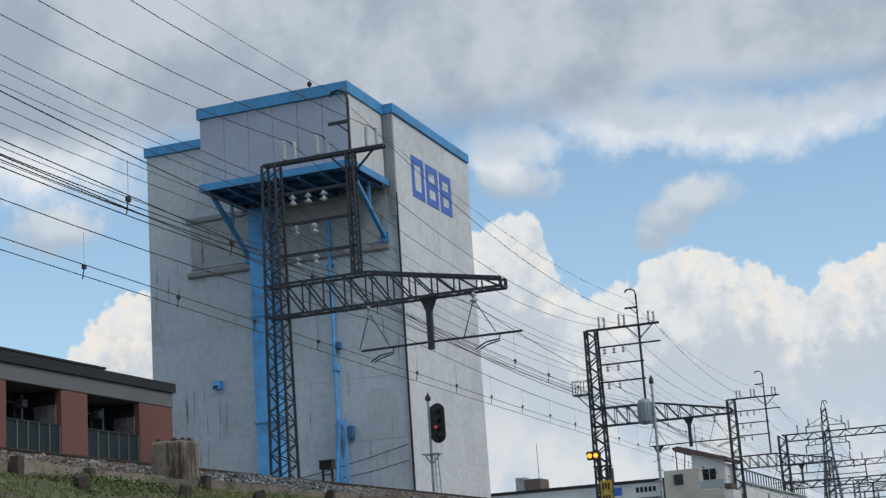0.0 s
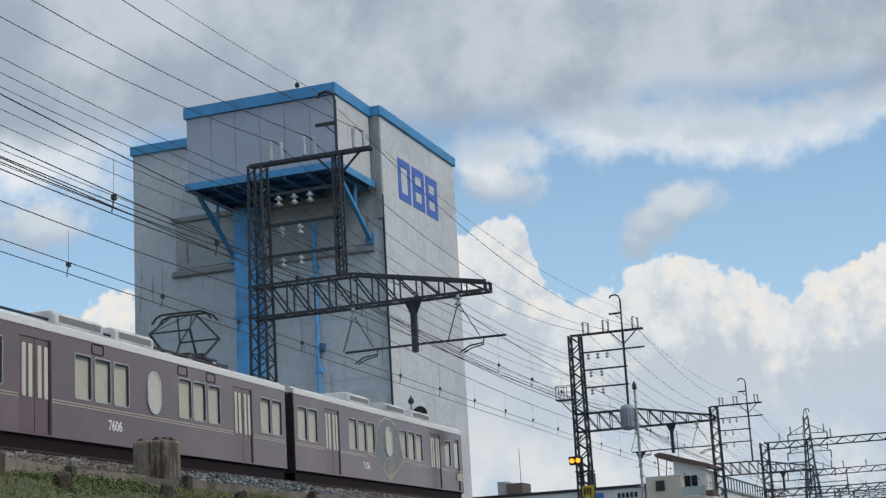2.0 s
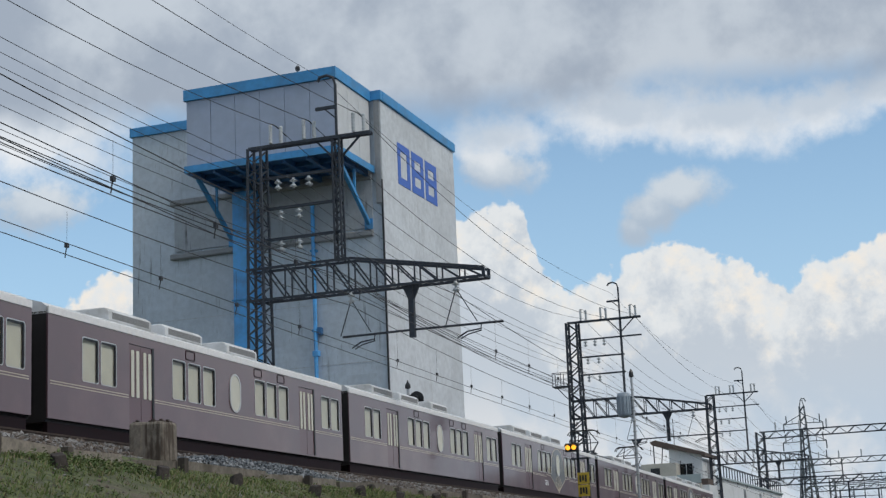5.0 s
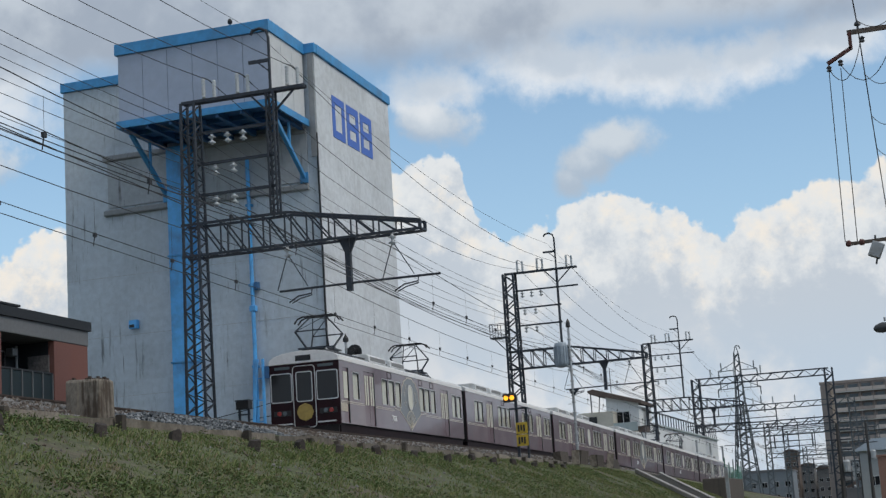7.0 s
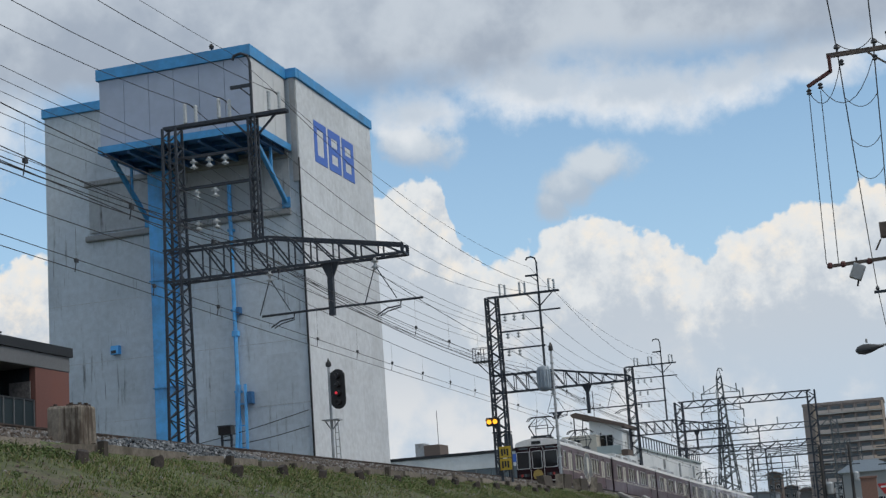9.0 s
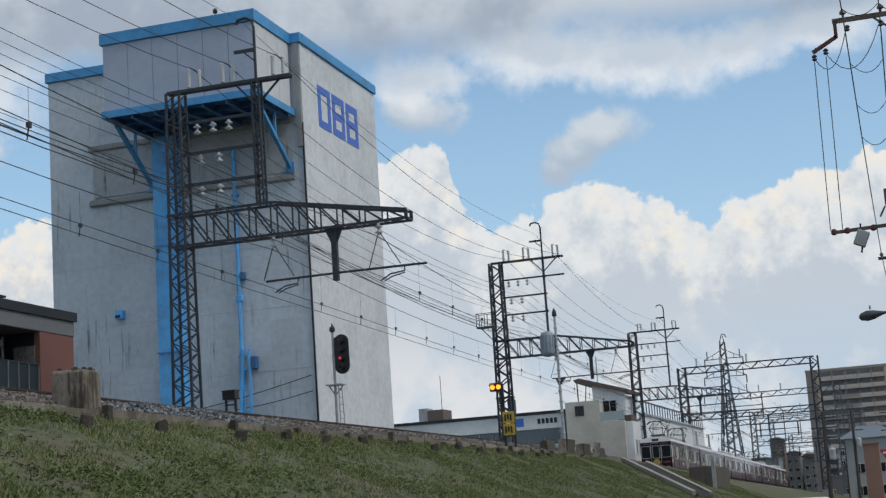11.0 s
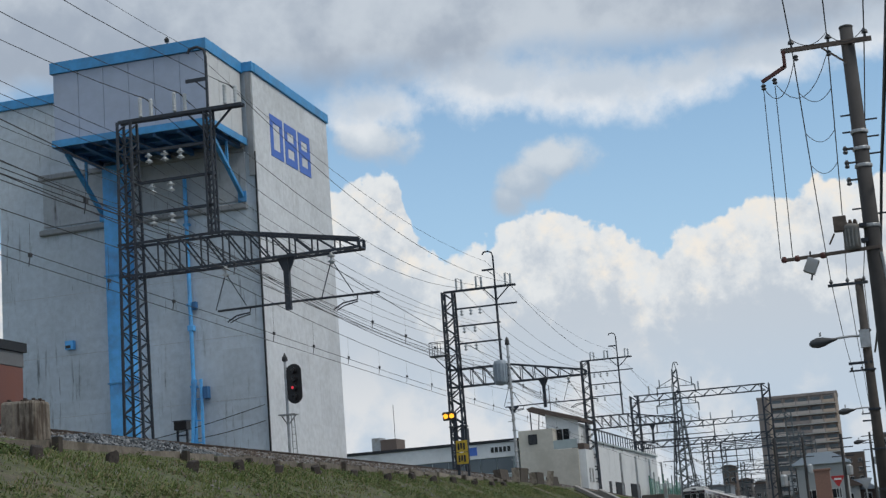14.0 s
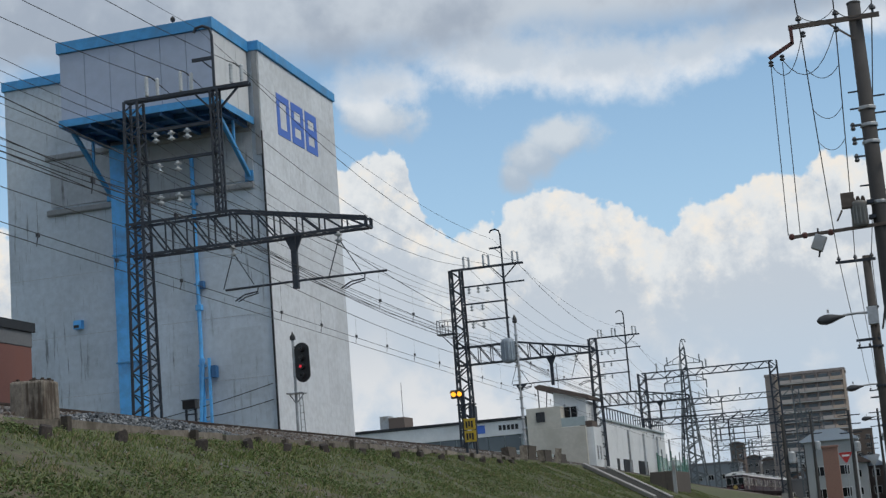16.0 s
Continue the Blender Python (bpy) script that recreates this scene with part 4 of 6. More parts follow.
portal_gantry(203.0, -29.8, -12.9, 18.9, 12.8)
portal_gantry(252.0, -30.2, -13.0, 18.2, 14.0, STEEL_HAZED)
portal_gantry(300.0, -31.5, -13.5, 17.5, 12.0, STEEL_HAZED)
portal_gantry(352.0, -33.0, -13.5, 18.5, 13.0, STEEL_HAZED)
portal_gantry(410.0, -34.0, -12.0, 17.0, 12.5, STEEL_HAZED)


def hang_wires():
    stops = [-48.0, 2.0, 52.0, 102.0, 153.0, 203.0, 252.0, 300.0, 352.0]

    def line(name, o, h, sag, r, label, ins=None):
        s, pts = Shape(), []
        for a, b in zip(stops, stops[1:]):
            pa, pb = along(a, o, h), along(b, o, h)
            for k in range(0 if a == stops[0] else 1, 13):
                f = k / 12
                p = pa.lerp(pb, f)
                p.z -= sag * 4 * f * (1 - f)
                pts.append(p)
        s.tube(pts, r, 5)
        return lone(name, s, WIRE, label, "wire", "overhead wires")
    for o in (-3.72 + 0.8, -3.72 + 2.2, -3.72 + 4.25):
        line("feeder_wire", o, 14.30, 1.55, 0.013, "thin dark high-voltage wire on the gantry tops")
    for o in (-2.87, -2.22, -1.57):
        line("feeder_wire", o, 11.75, 0.95, 0.010, "thin dark feeder wire on the gantry rack")
    for o in (-2.77, -2.0):
        line("feeder_wire", o, 10.55, 0.85, 0.010, "thin dark feeder wire on the gantry rack")
        line("feeder_wire", o + 0.1, 9.35, 0.75, 0.010, "thin dark feeder wire on the gantry rack")
    line("earth_wire", -0.9, 15.9, 1.1, 0.009, "thin earth wire on the mast hooks")
    for c in (0.0, NEAR):
        line("messenger_wire", c, 7.0, 0.62, 0.013, "dark messenger wire over the track")
        line("auxiliary_wire", c, 5.55, 0.05, 0.012, "auxiliary contact wire over the track")
        line("contact_wire", c - 0.05, 5.24, 0.0, 0.012, "contact wire over the track")
        s = Shape()
        for a, b in zip(stops, stops[1:]):
            for k in range(1, 10):
                f = k / 10
                y = a + (b - a) * f
                s.bar(along(y, c, 7.0 - 0.62 * 4 * f * (1 - f)), along(y, c, 5.55 - 0.05 * 4 * f * (1 - f)), 0.006)
                s.bar(along(y, c, 5.55), along(y, c - 0.05, 5.24), 0.02)
                p = along(y, c, 5.55)
                s.box(p.x - 0.035, p.x + 0.035, p.y - 0.06, p.y + 0.06, p.z - 0.06, p.z + 0.05)
        lone("dropper_wires", s, WIRE, "droppers between messenger and contact wire", "wire", kind="stuff")
    for o, h in ((-1.3, 8.95), (-0.8, 8.55), (-0.45, 8.2)):
        line("feeder_cable", o, h, 0.85, 0.016, "thick black feeder cable under the truss arms")


hang_wires()


# ---- lineside signals and poles ----
def colour_light_signal():
    p = along(66.5, -3.55)
    p.x = -0.3845 * 66.5
    g = thing("railway_signal", Matrix.Translation((p.x, p.y, p.z - 0.6)), "colour-light signal with oval black hood on a slim mast", "signal")
    part("mast_post", Shape().tube([(0, 0, 0), (0, 0, 6.2)], 0.07, 8), STEEL_PALE, g)
    part("finial", Shape().lathe((0, 0, 6.2), [(0.05, 0), (0.14, 0.05), (0.13, 0.2), (0.05, 0.3), (0.015, 0.42)]), BLACK, g)
    s = Shape()
    out_ = [(0.36 + 0.36 * math.cos(a), (0.55 if math.sin(a) > 0 else -0.55) + 0.36 * math.sin(a)) for a in [math.pi * 2 * k / 24 for k in range(24)]]
    head = part("signal_head", s.prism([(x + 0.08, z + 5.15) for x, z in out_], -0.12, -0.06, "y"), BLACK, g, "black oval backing plate", bevel=0.01)
    for k in range(4):
        z = 5.75 - k * 0.4
        part("hood", Shape().lathe((0, 0, 0), [(0.13, 0), (0.14, 0.26)], 12), BLACK, head, at=pose(0.44, -0.12, z, 90, 0, 0))
        part("lens", Shape().lathe((0, 0, 0), [(0.07, 0), (0.06, 0.03)], 12), LAMP_RED if k == 2 else DARK_GLASS, head, "lit red lens" if k == 2 else "", at=pose(0.44, -0.37, z, 90, 0, 0))
    part("bracket", Shape().bar((0, 0, 5.9), (0.4, 0, 5.9), 0.06).bar((0, 0, 4.55), (0.4, 0, 4.55), 0.06), STEEL, g)
    part("stage", Shape().box(-0.35, 0.45, -0.3, 0.3, 3.75, 3.8).bar((-0.3, 0, 3.75), (0, 0, 3.3), 0.05).bar((0.4, 0, 3.75), (0, 0, 3.3), 0.05), STEEL_PALE, g)
    lad = part("ladder", Shape().bar((0.22, -0.15, 0), (0.22, -0.15, 3.75), 0.035).bar((0.5, -0.15, 0), (0.36, -0.15, 3.75), 0.035), STEEL_PALE, g)
    for k in range(11):
        part("rung", Shape().bar((0.22, -0.15, 0.3 + k * 0.32), (0.49 - k * 0.012, -0.15, 0.3 + k * 0.32), 0.025), STEEL_PALE, lad)
    p = along(62.0, -4.2)
    b = thing("trackside_box", Matrix.Translation((-28.72, 62.0, p.z - 0.6)), "small black equipment box on two tall legs", "equipment box")
    up = 7.36 - (p.z - 0.6)
    part("case", Shape().box(-0.30, 0.30, -0.22, 0.22, up, up + 0.36), BLACK, b, bevel=0.02)
    part("lid", Shape().box(-0.33, 0.33, -0.25, 0.25, up + 0.36, up + 0.40), STEEL, b)
    for x in (-0.22, 0.22):
        part("leg", Shape().box(x - 0.04, x + 0.04, -0.05, 0.05, 0, up), STEEL, b)
    part("rail", Shape().box(-0.28, 0.28, -0.04, 0.04, up - 0.26, up - 0.20), STEEL, b)


colour_light_signal()


def warning_lamp():
    y = 59.0
    p = along(y, WALL - 0.3)
    p.x = -0.2665 * y
    g = thing("warning_lamp", Matrix.Translation((p.x, p.y, rail_z(y) - 1.1)), "black post with two lit amber lamps and yellow plates", "signal lamp")
    part("post", Shape().bar((0, 0, 0), (0, 0, 3.0), 0.10), STEEL, g)
    part("post", Shape().bar((0.36, 0.1, 0), (0.36, 0.1, 2.45), 0.08), STEEL, g)
    part("shelf", Shape().box(-0.25, 0.45, -0.15, 0.2, 2.42, 2.47), STEEL, g)
    head = part("lamp_case", Shape().box(-0.48, 0.0, -0.1, 0.12, 2.72, 3.05), BLACK, g, bevel=0.02)
    for x in (-0.36, -0.12):
        part("lens", Shape().lathe((0, 0, 0), [(0.095, 0), (0.09, 0.03), (0.05, 0.05)], 14), LAMP_AMBER, head, "lit amber lens", at=pose(x, -0.1, 2.88, 90, 0, 0))
        part("visor", Shape().prism([(x - 0.11, 2.93), (x - 0.08, 3.0), (x, 3.03), (x + 0.08, 3.0), (x + 0.11, 2.93), (x + 0.1, 2.93), (x, 3.0), (x - 0.1, 2.93)], -0.26, -0.1, "y"), BLACK, head)
    for k, z in enumerate((1.45, 0.98)):
        pl = part("sign_plate", Shape().box(-0.04, 0.42, -0.10, -0.07, z, z + 0.44), YELLOW, g, "yellow plate with dark marks", bevel=0.005)
        for q in range(3):
            part("mark", Shape().box(0.03 + q * 0.11, 0.10 + q * 0.11, -0.108, -0.101, z + 0.08 + 0.05 * (q % 2), z + 0.34), BLACK, pl)


warning_lamp()


def lineside_pole():
    y = 72.5
    g = thing("lineside_pole", Matrix.Translation((-0.2272 * y, y, rail_z(y) - 1.0)), "pale steel pole with climbing rungs and a grey drum", "pole")
    part("shaft", Shape().tube([(0, 0, 0), (0, 0, 7.0)], 0.075, 10, 0.06), STEEL_PALE, g)
    part("finial", Shape().lathe((0, 0, 7.0), [(0.06, 0), (0.12, 0.05), (0.10, 0.25), (0.02, 0.42)]), BLACK, g)
    for k in range(12):
        part("band", Shape().lathe((0, 0, 0.9 + k * 0.5), [(0.08, 0), (0.10, 0.02), (0.10, 0.06), (0.08, 0.08)], 10), STEEL_PALE, g)
        part("rung", Shape().bar((-0.26 if k % 2 else 0, 0, 1.1 + k * 0.45), (0 if k % 2 else 0.2, 0, 1.1 + k * 0.45), 0.03), STEEL_PALE, g)
    part("stage", Shape().prism([(-0.05, 3.75), (0.05, 3.75), (0.34, 4.05), (-0.2, 4.05)], -0.05, 0.05, "y"), STEEL, g)
    drum = part("drum", Shape().lathe((-0.42, -0.1, 5.1), [(0.10, 0), (0.3, 0.06), (0.33, 0.2), (0.33, 1.0), (0.28, 1.16), (0.1, 1.22)], 14), DRUM, g, "grey ribbed drum", flat=False)
    for k in range(14):
        a = 2 * math.pi * k / 14
        part("rib", Shape().bar((-0.42 + 0.335 * math.cos(a), -0.1 + 0.335 * math.sin(a), 5.28), (-0.42 + 0.335 * math.cos(a), -0.1 + 0.335 * math.sin(a), 6.1), 0.035), DRUM, drum)
    part("strap", Shape().box(-0.3, 0.05, -0.05, 0.05, 5.5, 5.58).box(-0.3, 0.05, -0.05, 0.05, 6.0, 6.08), STEEL, drum)


DRUM = material("drum_paint", (0.24, 0.29, 0.34), 0.5, vary=0.1, grain=3.0)
lineside_pole()


# ---- the train: six maroon cars ----
CAR, HALF = 18.96, 9.15
WZ0, WZ1 = 1.93, 2.96


def wall_with_holes(s, y0, y1, z0, z1, x, d, holes):
    """A wall of thickness d at x, in the plane of y and z, with rectangular openings."""
    ys = sorted({y0, y1, *[h[0] for h in holes], *[h[1] for h in holes]})
    zs = sorted({z0, z1, *[h[2] for h in holes], *[h[3] for h in holes]})
    for a, b in zip(ys, ys[1:]):
        lo = None
        for c, e in zip(zs, zs[1:]):
            hole = any(h[0] <= a + 1e-6 and b <= h[1] + 1e-6 and h[2] <= c + 1e-6 and e <= h[3] + 1e-6 for h in holes)
            if hole:
                if lo is not None:
                    s.box(min(x, x - d), max(x, x - d), a, b, lo, c)
                lo = None
            elif lo is None:
                lo = c
        if lo is not None:
            s.box(min(x, x - d), max(x, x - d), a, b, lo, zs[-1])
    return s


def welded(me):
    """Joins touching corners, so that a wall is one piece."""
    bm = bmesh.new()
    bm.from_mesh(me)
    bmesh.ops.remove_doubles(bm, verts=bm.verts, dist=1e-4)
    bm.to_mesh(me)
    bm.free()
    return me


def ring(w, h, t, d, r=0.09, n=4):
    """A frame with rounded corners round an opening w by h, in the plane of y and z."""
    def outline(e):
        pts = []
        for cy, cz, a0 in ((w / 2 - r, h / 2 - r, 0), (-w / 2 + r, h / 2 - r, 90), (-w / 2 + r, -h / 2 + r, 180), (w / 2 - r, -h / 2 + r, 270)):
            for k in range(n + 1):
                a = radians(a0 + 90 * k / n)
                pts.append((cy + (r + e) * math.cos(a), cz + (r + e) * math.sin(a)))
        return pts
    i, o = outline(0), outline(t)
    m = len(i)
    s = Shape()
    vs = [(0, *p) for p in o] + [(0, *p) for p in i] + [(d, *p) for p in o] + [(d, *p) for p in i]
    fs = []
    for k in range(m):
        q = (k + 1) % m
        fs += [(k, q, m + q, m + k), (2 * m + k, 3 * m + k, 3 * m + q, 2 * m + q), (k, 2 * m + k, 2 * m + q, q), (m + k, m + q, 3 * m + q, 3 * m + k)]
    return s.add(vs, fs)


def plate(w, h, d, r=0.09, n=4):
    pts = []
    for cy, cz, a0 in ((w / 2 - r, h / 2 - r, 0), (-w / 2 + r, h / 2 - r, 90), (-w / 2 + r, -h / 2 + r, 180), (w / 2 - r, -h / 2 + r, 270)):
        pts += [(cy + r * math.cos(radians(a0 + 90 * k / n)), cz + r * math.sin(radians(a0 + 90 * k / n))) for k in range(n + 1)]
    return Shape().prism(pts, 0, d, "x")


SECTION = [(-1.365, 3.30), (-1.34, 3.44), (-1.20, 3.56), (-0.85, 3.66), (-0.4, 3.72), (0, 3.74), (0.4, 3.72), (0.85, 3.66), (1.20, 3.56), (1.34, 3.44), (1.365, 3.30)]
WIN_RING, WIN_PANE, WIN_BLIND = ring(0.72, 1.0, 0.022, 0.02, 0.06).mesh("window_frame", ALU), Shape().add([(0, -0.37, -0.51), (0, 0.37, -0.51), (0, 0.37, 0.51), (0, -0.37, 0.51)], [(0, 1, 2, 3)]).mesh("pane", GLASS), plate(0.80, 1.10, 0.012, 0.02).mesh("blind", BLIND)
# black strips on two edges paint the shadow inside the window inset
WIN_SHADOW = Shape().box(0, 0.012, 0.30, 0.352, -0.47, 0.495).box(0, 0.012, -0.33, 0.30, 0.45, 0.495).mesh("window_seal", BLACK)
OVAL_RING, OVAL_PANE = ring(0.62, 0.98, 0.05, 0.03, 0.309, 8).mesh("oval_frame", ALU), plate(0.62, 0.98, 0.012, 0.309, 8).mesh("pane", BLIND)
SLOT = plate(0.15, 1.15, 0.012, 0.03).mesh("door_pane", BLIND)
LEAF = plate(0.61, 2.04, 0.03, 0.02).mesh("leaf", DOOR_MAROON)
VENT = ring(0.5, 0.2, 0.03, 0.015, 0.04).mesh("vent", MAROON_DARK)
WHEEL = Shape().lathe((0, 0, -0.065), [(0.43, 0), (0.46, 0.01), (0.46, 0.03), (0.43, 0.04), (0.42, 0.13), (0.15, 0.13), (0.15, 0.16)], 20).mesh("wheel", RUSTY)


def pantograph(parent, y):
    p = part("pantograph", Shape().box(-0.55, 0.55, -0.9, 0.9, 0, 0.06).box(-0.6, 0.6, -0.08, 0.08, 0.0, 0.14), STEEL, parent, "raised diamond pantograph", at=Matrix.Translation((0, y, 3.92)))
    for x, y_ in ((-0.5, -0.75), (0.5, -0.75), (-0.5, 0.75), (0.5, 0.75)):
        part("foot_insulator", Shape().lathe((x, y_, -0.3), [(0.05, 0), (0.09, 0.1), (0.05, 0.14), (0.09, 0.22), (0.05, 0.3)], 8), PORCELAIN, p)
    for q in (-1, 1):
        part("lower_arm", Shape().bar((-0.45, 0.25 * q, 0.1), (-0.62, 0.95 * q, 0.68), 0.055).bar((0.45, 0.25 * q, 0.1), (0.62, 0.95 * q, 0.68), 0.055).bar((-0.62, 0.95 * q, 0.68), (0.62, 0.95 * q, 0.68), 0.045), STEEL, p)
        part("upper_arm", Shape().bar((-0.62, 0.95 * q, 0.68), (-0.3, 0.16 * q, 1.27), 0.04).bar((0.62, 0.95 * q, 0.68), (0.3, 0.16 * q, 1.27), 0.04).bar((-0.62, 0.95 * q, 0.68), (0.3, 0.16 * q, 1.27), 0.025), STEEL, p)
        part("collector", Shape().tube([(-0.92, 0.2 * q, 1.08), (-0.78, 0.2 * q, 1.25), (-0.6, 0.2 * q, 1.32), (0.6, 0.2 * q, 1.32), (0.78, 0.2 * q, 1.25), (0.92, 0.2 * q, 1.08)], 0.032, 6), BLACK, p)


def words(name, text, size, parent, m, mat):
    c = bpy.data.curves.new(name, "FONT")
    c.body, c.size, c.extrude, c.offset, c.align_x = text, size, 0.002, 0.009, "CENTER"
    tmp = bpy.data.objects.new(name, c)
    scene.collection.objects.link(tmp)
    me = bpy.data.meshes.new_from_object(tmp.evaluated_get(bpy.context.evaluated_depsgraph_get()))
    bpy.data.objects.remove(tmp)
    me.materials.clear()
    me.materials.append(mat)
    return part(name, me, None, parent, at=m)


def fan_motif(parent, sx, y):
    """Painted fan and leaves round the oval window, on the side sx."""
    x0 = 1.368
    def line(pts, w):
        s = Shape()
        for a, b in zip(pts, pts[1:]):
            s.bar((sx * x0, a[0], a[1]), (sx * x0, b[0], b[1]), 0.010, w)
        return s
    arc = [(y + 1.5, 1.83), (y + 1.38, 2.1)] + [(y + 1.24 * math.cos(a) * (1 + 0.025 * math.cos(14 * a)), 2.38 + 0.86 * math.sin(a) * (1 + 0.025 * math.cos(14 * a))) for a in [radians(5 + 170 * k / 40) for k in range(41)]] + [(y - 1.38, 2.1), (y - 1.5, 1.83)]
    part("motif_field", Shape().prism([(a, z) for a, z in arc] + [(y - 0.35, 1.25), (y, 1.08), (y + 0.35, 1.25)], sx * 1.3655, sx * 1.3675, "x"), MOTIF, parent, "slate-grey painted field")
    s = line(arc, 0.045)
    tri = [(y + 2.3, 1.86), (y + 1.5, 1.80), (y + 0.35, 1.25), (y, 1.05), (y - 0.35, 1.25), (y - 1.5, 1.80), (y - 2.3, 1.86)]
    s2 = line(tri, 0.04)
    s.add(s2.v, s2.f)
    for k in range(9):
        a = radians(25 + 130 * k / 8)
        s3 = line([(y + 0.06 * math.cos(a), 1.14), (y + 0.70 * math.cos(a), 1.14 + 0.70 * math.sin(a))], 0.03)
        s.add(s3.v, s3.f)
    fa = [(y + 0.72 * math.cos(radians(25 + 130 * k / 12)), 1.14 + 0.72 * math.sin(radians(25 + 130 * k / 12))) for k in range(13)]
    s4 = line(fa, 0.035)
    s.add(s4.v, s4.f)
    part("motif_linework", s, GOLD, parent, "pale gold painted fan lines")
    lv = Shape()
    for dy, dz in ((-0.78, 2.55), (-0.72, 2.15), (0.75, 2.6), (0.7, 2.2), (-0.62, 2.85), (0.86, 2.38)):
        for k in range(5):
            a = radians(72 * k + 18)
            lv.prism([(y + dy, dz), (y + dy + 0.11 * math.cos(a - 0.3), dz + 0.11 * math.sin(a - 0.3)), (y + dy + 0.17 * math.cos(a), dz + 0.17 * math.sin(a)), (y + dy + 0.11 * math.cos(a + 0.3), dz + 0.11 * math.sin(a + 0.3))], sx * 1.3682, sx * 1.3712, "x")
    part("motif_leaf_pattern", lv, LEAF_TONE, parent, "pale painted leaves")


LEAF_TONE = material("pale_leaf_paint", (0.29, 0.285, 0.24), 0.4, vary=0.1)


def train_car(cab, pantos, motif, number):
    """One car; y is forward, the cab (if any) at the rear end, the rails at z = 0."""
    car = thing("train_car", Matrix(), "glossy maroon train car with ivory roof edge and cream blinds", "train car", "cars of the train")
    REAR = -HALF + (1.02 if cab else 0)

    def pos(d):
        return 9.3 - d
    wins = [0.8, 1.65, 5.12, 6.02, 6.87, 10.27, 11.17, 12.07]
    doors = [3.25, 14.0 if cab else 14.1]
    wins += [15.6] if cab else [15.75, 16.6]
    holes = [(pos(d) - 0.36, pos(d) + 0.36, WZ0 + 0.01, WZ1 - 0.01) for d in wins]
    holes += [(pos(d) - 0.64, pos(d) + 0.64, 1.02, 3.08) for d in doors]
    if cab:
        holes.append((pos(16.75) - 0.33, pos(16.75) + 0.33, 1.02, 3.06))
    for sx in (-1, 1):
        side = part("side_wall", welded(wall_with_holes(Shape(), REAR, HALF, 0.98, 3.30, sx * 1.365, sx * 0.05, holes).mesh("side_wall", MAROON)), None, car)
        for d in wins:
            w = part("window_frame", WIN_RING, None, side, at=Matrix.Translation((sx * 1.355 - (0.011 if sx < 0 else 0.0), pos(d), (WZ0 + WZ1) / 2)))
            part("pane", WIN_PANE, None, side, at=pose(sx * 1.345, pos(d), (WZ0 + WZ1) / 2, 0, 0, 0 if sx > 0 else 180)).visible_shadow = False
            part("window_seal", WIN_SHADOW, None, side, at=pose(sx * 1.352, pos(d), (WZ0 + WZ1) / 2, 0, 0, 0 if sx > 0 else 180))
            part("blind", WIN_BLIND, None, side, at=Matrix.Translation((sx * 1.30, pos(d), (WZ0 + WZ1) / 2)))
        part("oval_frame", OVAL_RING, None, side, "silver oval window frame", at=Matrix.Translation((sx * 1.365 - (0.03 if sx < 0 else 0), pos(8.62), 2.42)))
        part("pane", OVAL_PANE, None, side, at=Matrix.Translation((sx * 1.368, pos(8.62), 2.42)))
        for d in doors:
            door = part("door", Shape().box(min(sx * 1.30, sx * 1.27), max(sx * 1.30, sx * 1.27), pos(d) - 0.66, pos(d) + 0.66, 1.0, 3.1), BLACK, car, "double sliding door")
            for q in (-1, 1):
                part("leaf", LEAF, None, door, at=Matrix.Translation((sx * 1.315 - (0.03 if sx < 0 else 0), pos(d) + q * 0.315, 2.05)))
                for e in (-0.13, 0.13):
                    part("door_pane", SLOT, None, door, at=Matrix.Translation((sx * 1.348 - (0.006 if sx < 0 else 0), pos(d) + q * 0.315 + e, 2.36)))
            # black strip down one edge paints the shadow of the recessed door
            part("door_shadow_strip", Shape().box(min(sx * 1.366, sx * 1.30), max(sx * 1.366, sx * 1.30), min(pos(d) + sx * 0.56, pos(d) + sx * 0.66), max(pos(d) + sx * 0.56, pos(d) + sx * 0.66), 1.02, 3.1), BLACK, door, "black strip painting the door recess shadow")
        if cab:
            cd = part("cab_door", Shape().box(min(sx * 1.30, sx * 1.335), max(sx * 1.30, sx * 1.335), pos(16.75) - 0.33, pos(16.75) + 0.33, 1.0, 3.08), DOOR_MAROON, car)
            part("cab_door_window", WIN_BLIND, None, cd, at=Matrix.Translation((sx * 1.336, pos(16.75), 2.42)) @ Matrix.Diagonal((1, 0.55, 0.9, 1)))
            # near-black strip down one edge of the cab door
            part("cab_door_dark_edge", Shape().box(min(sx * 1.366, sx * 1.30), max(sx * 1.366, sx * 1.30), min(pos(16.75) + sx * 0.28, pos(16.75) + sx * 0.36), max(pos(16.75) + sx * 0.28, pos(16.75) + sx * 0.36), 1.02, 3.08), BLACK, cd)
            part("side_stripe", Shape().box(min(sx * 1.368, sx * 1.30), max(sx * 1.368, sx * 1.30), REAR + 0.02, REAR + 0.75, 1.42, 1.72), GOLD, car, "pale gold stripe")
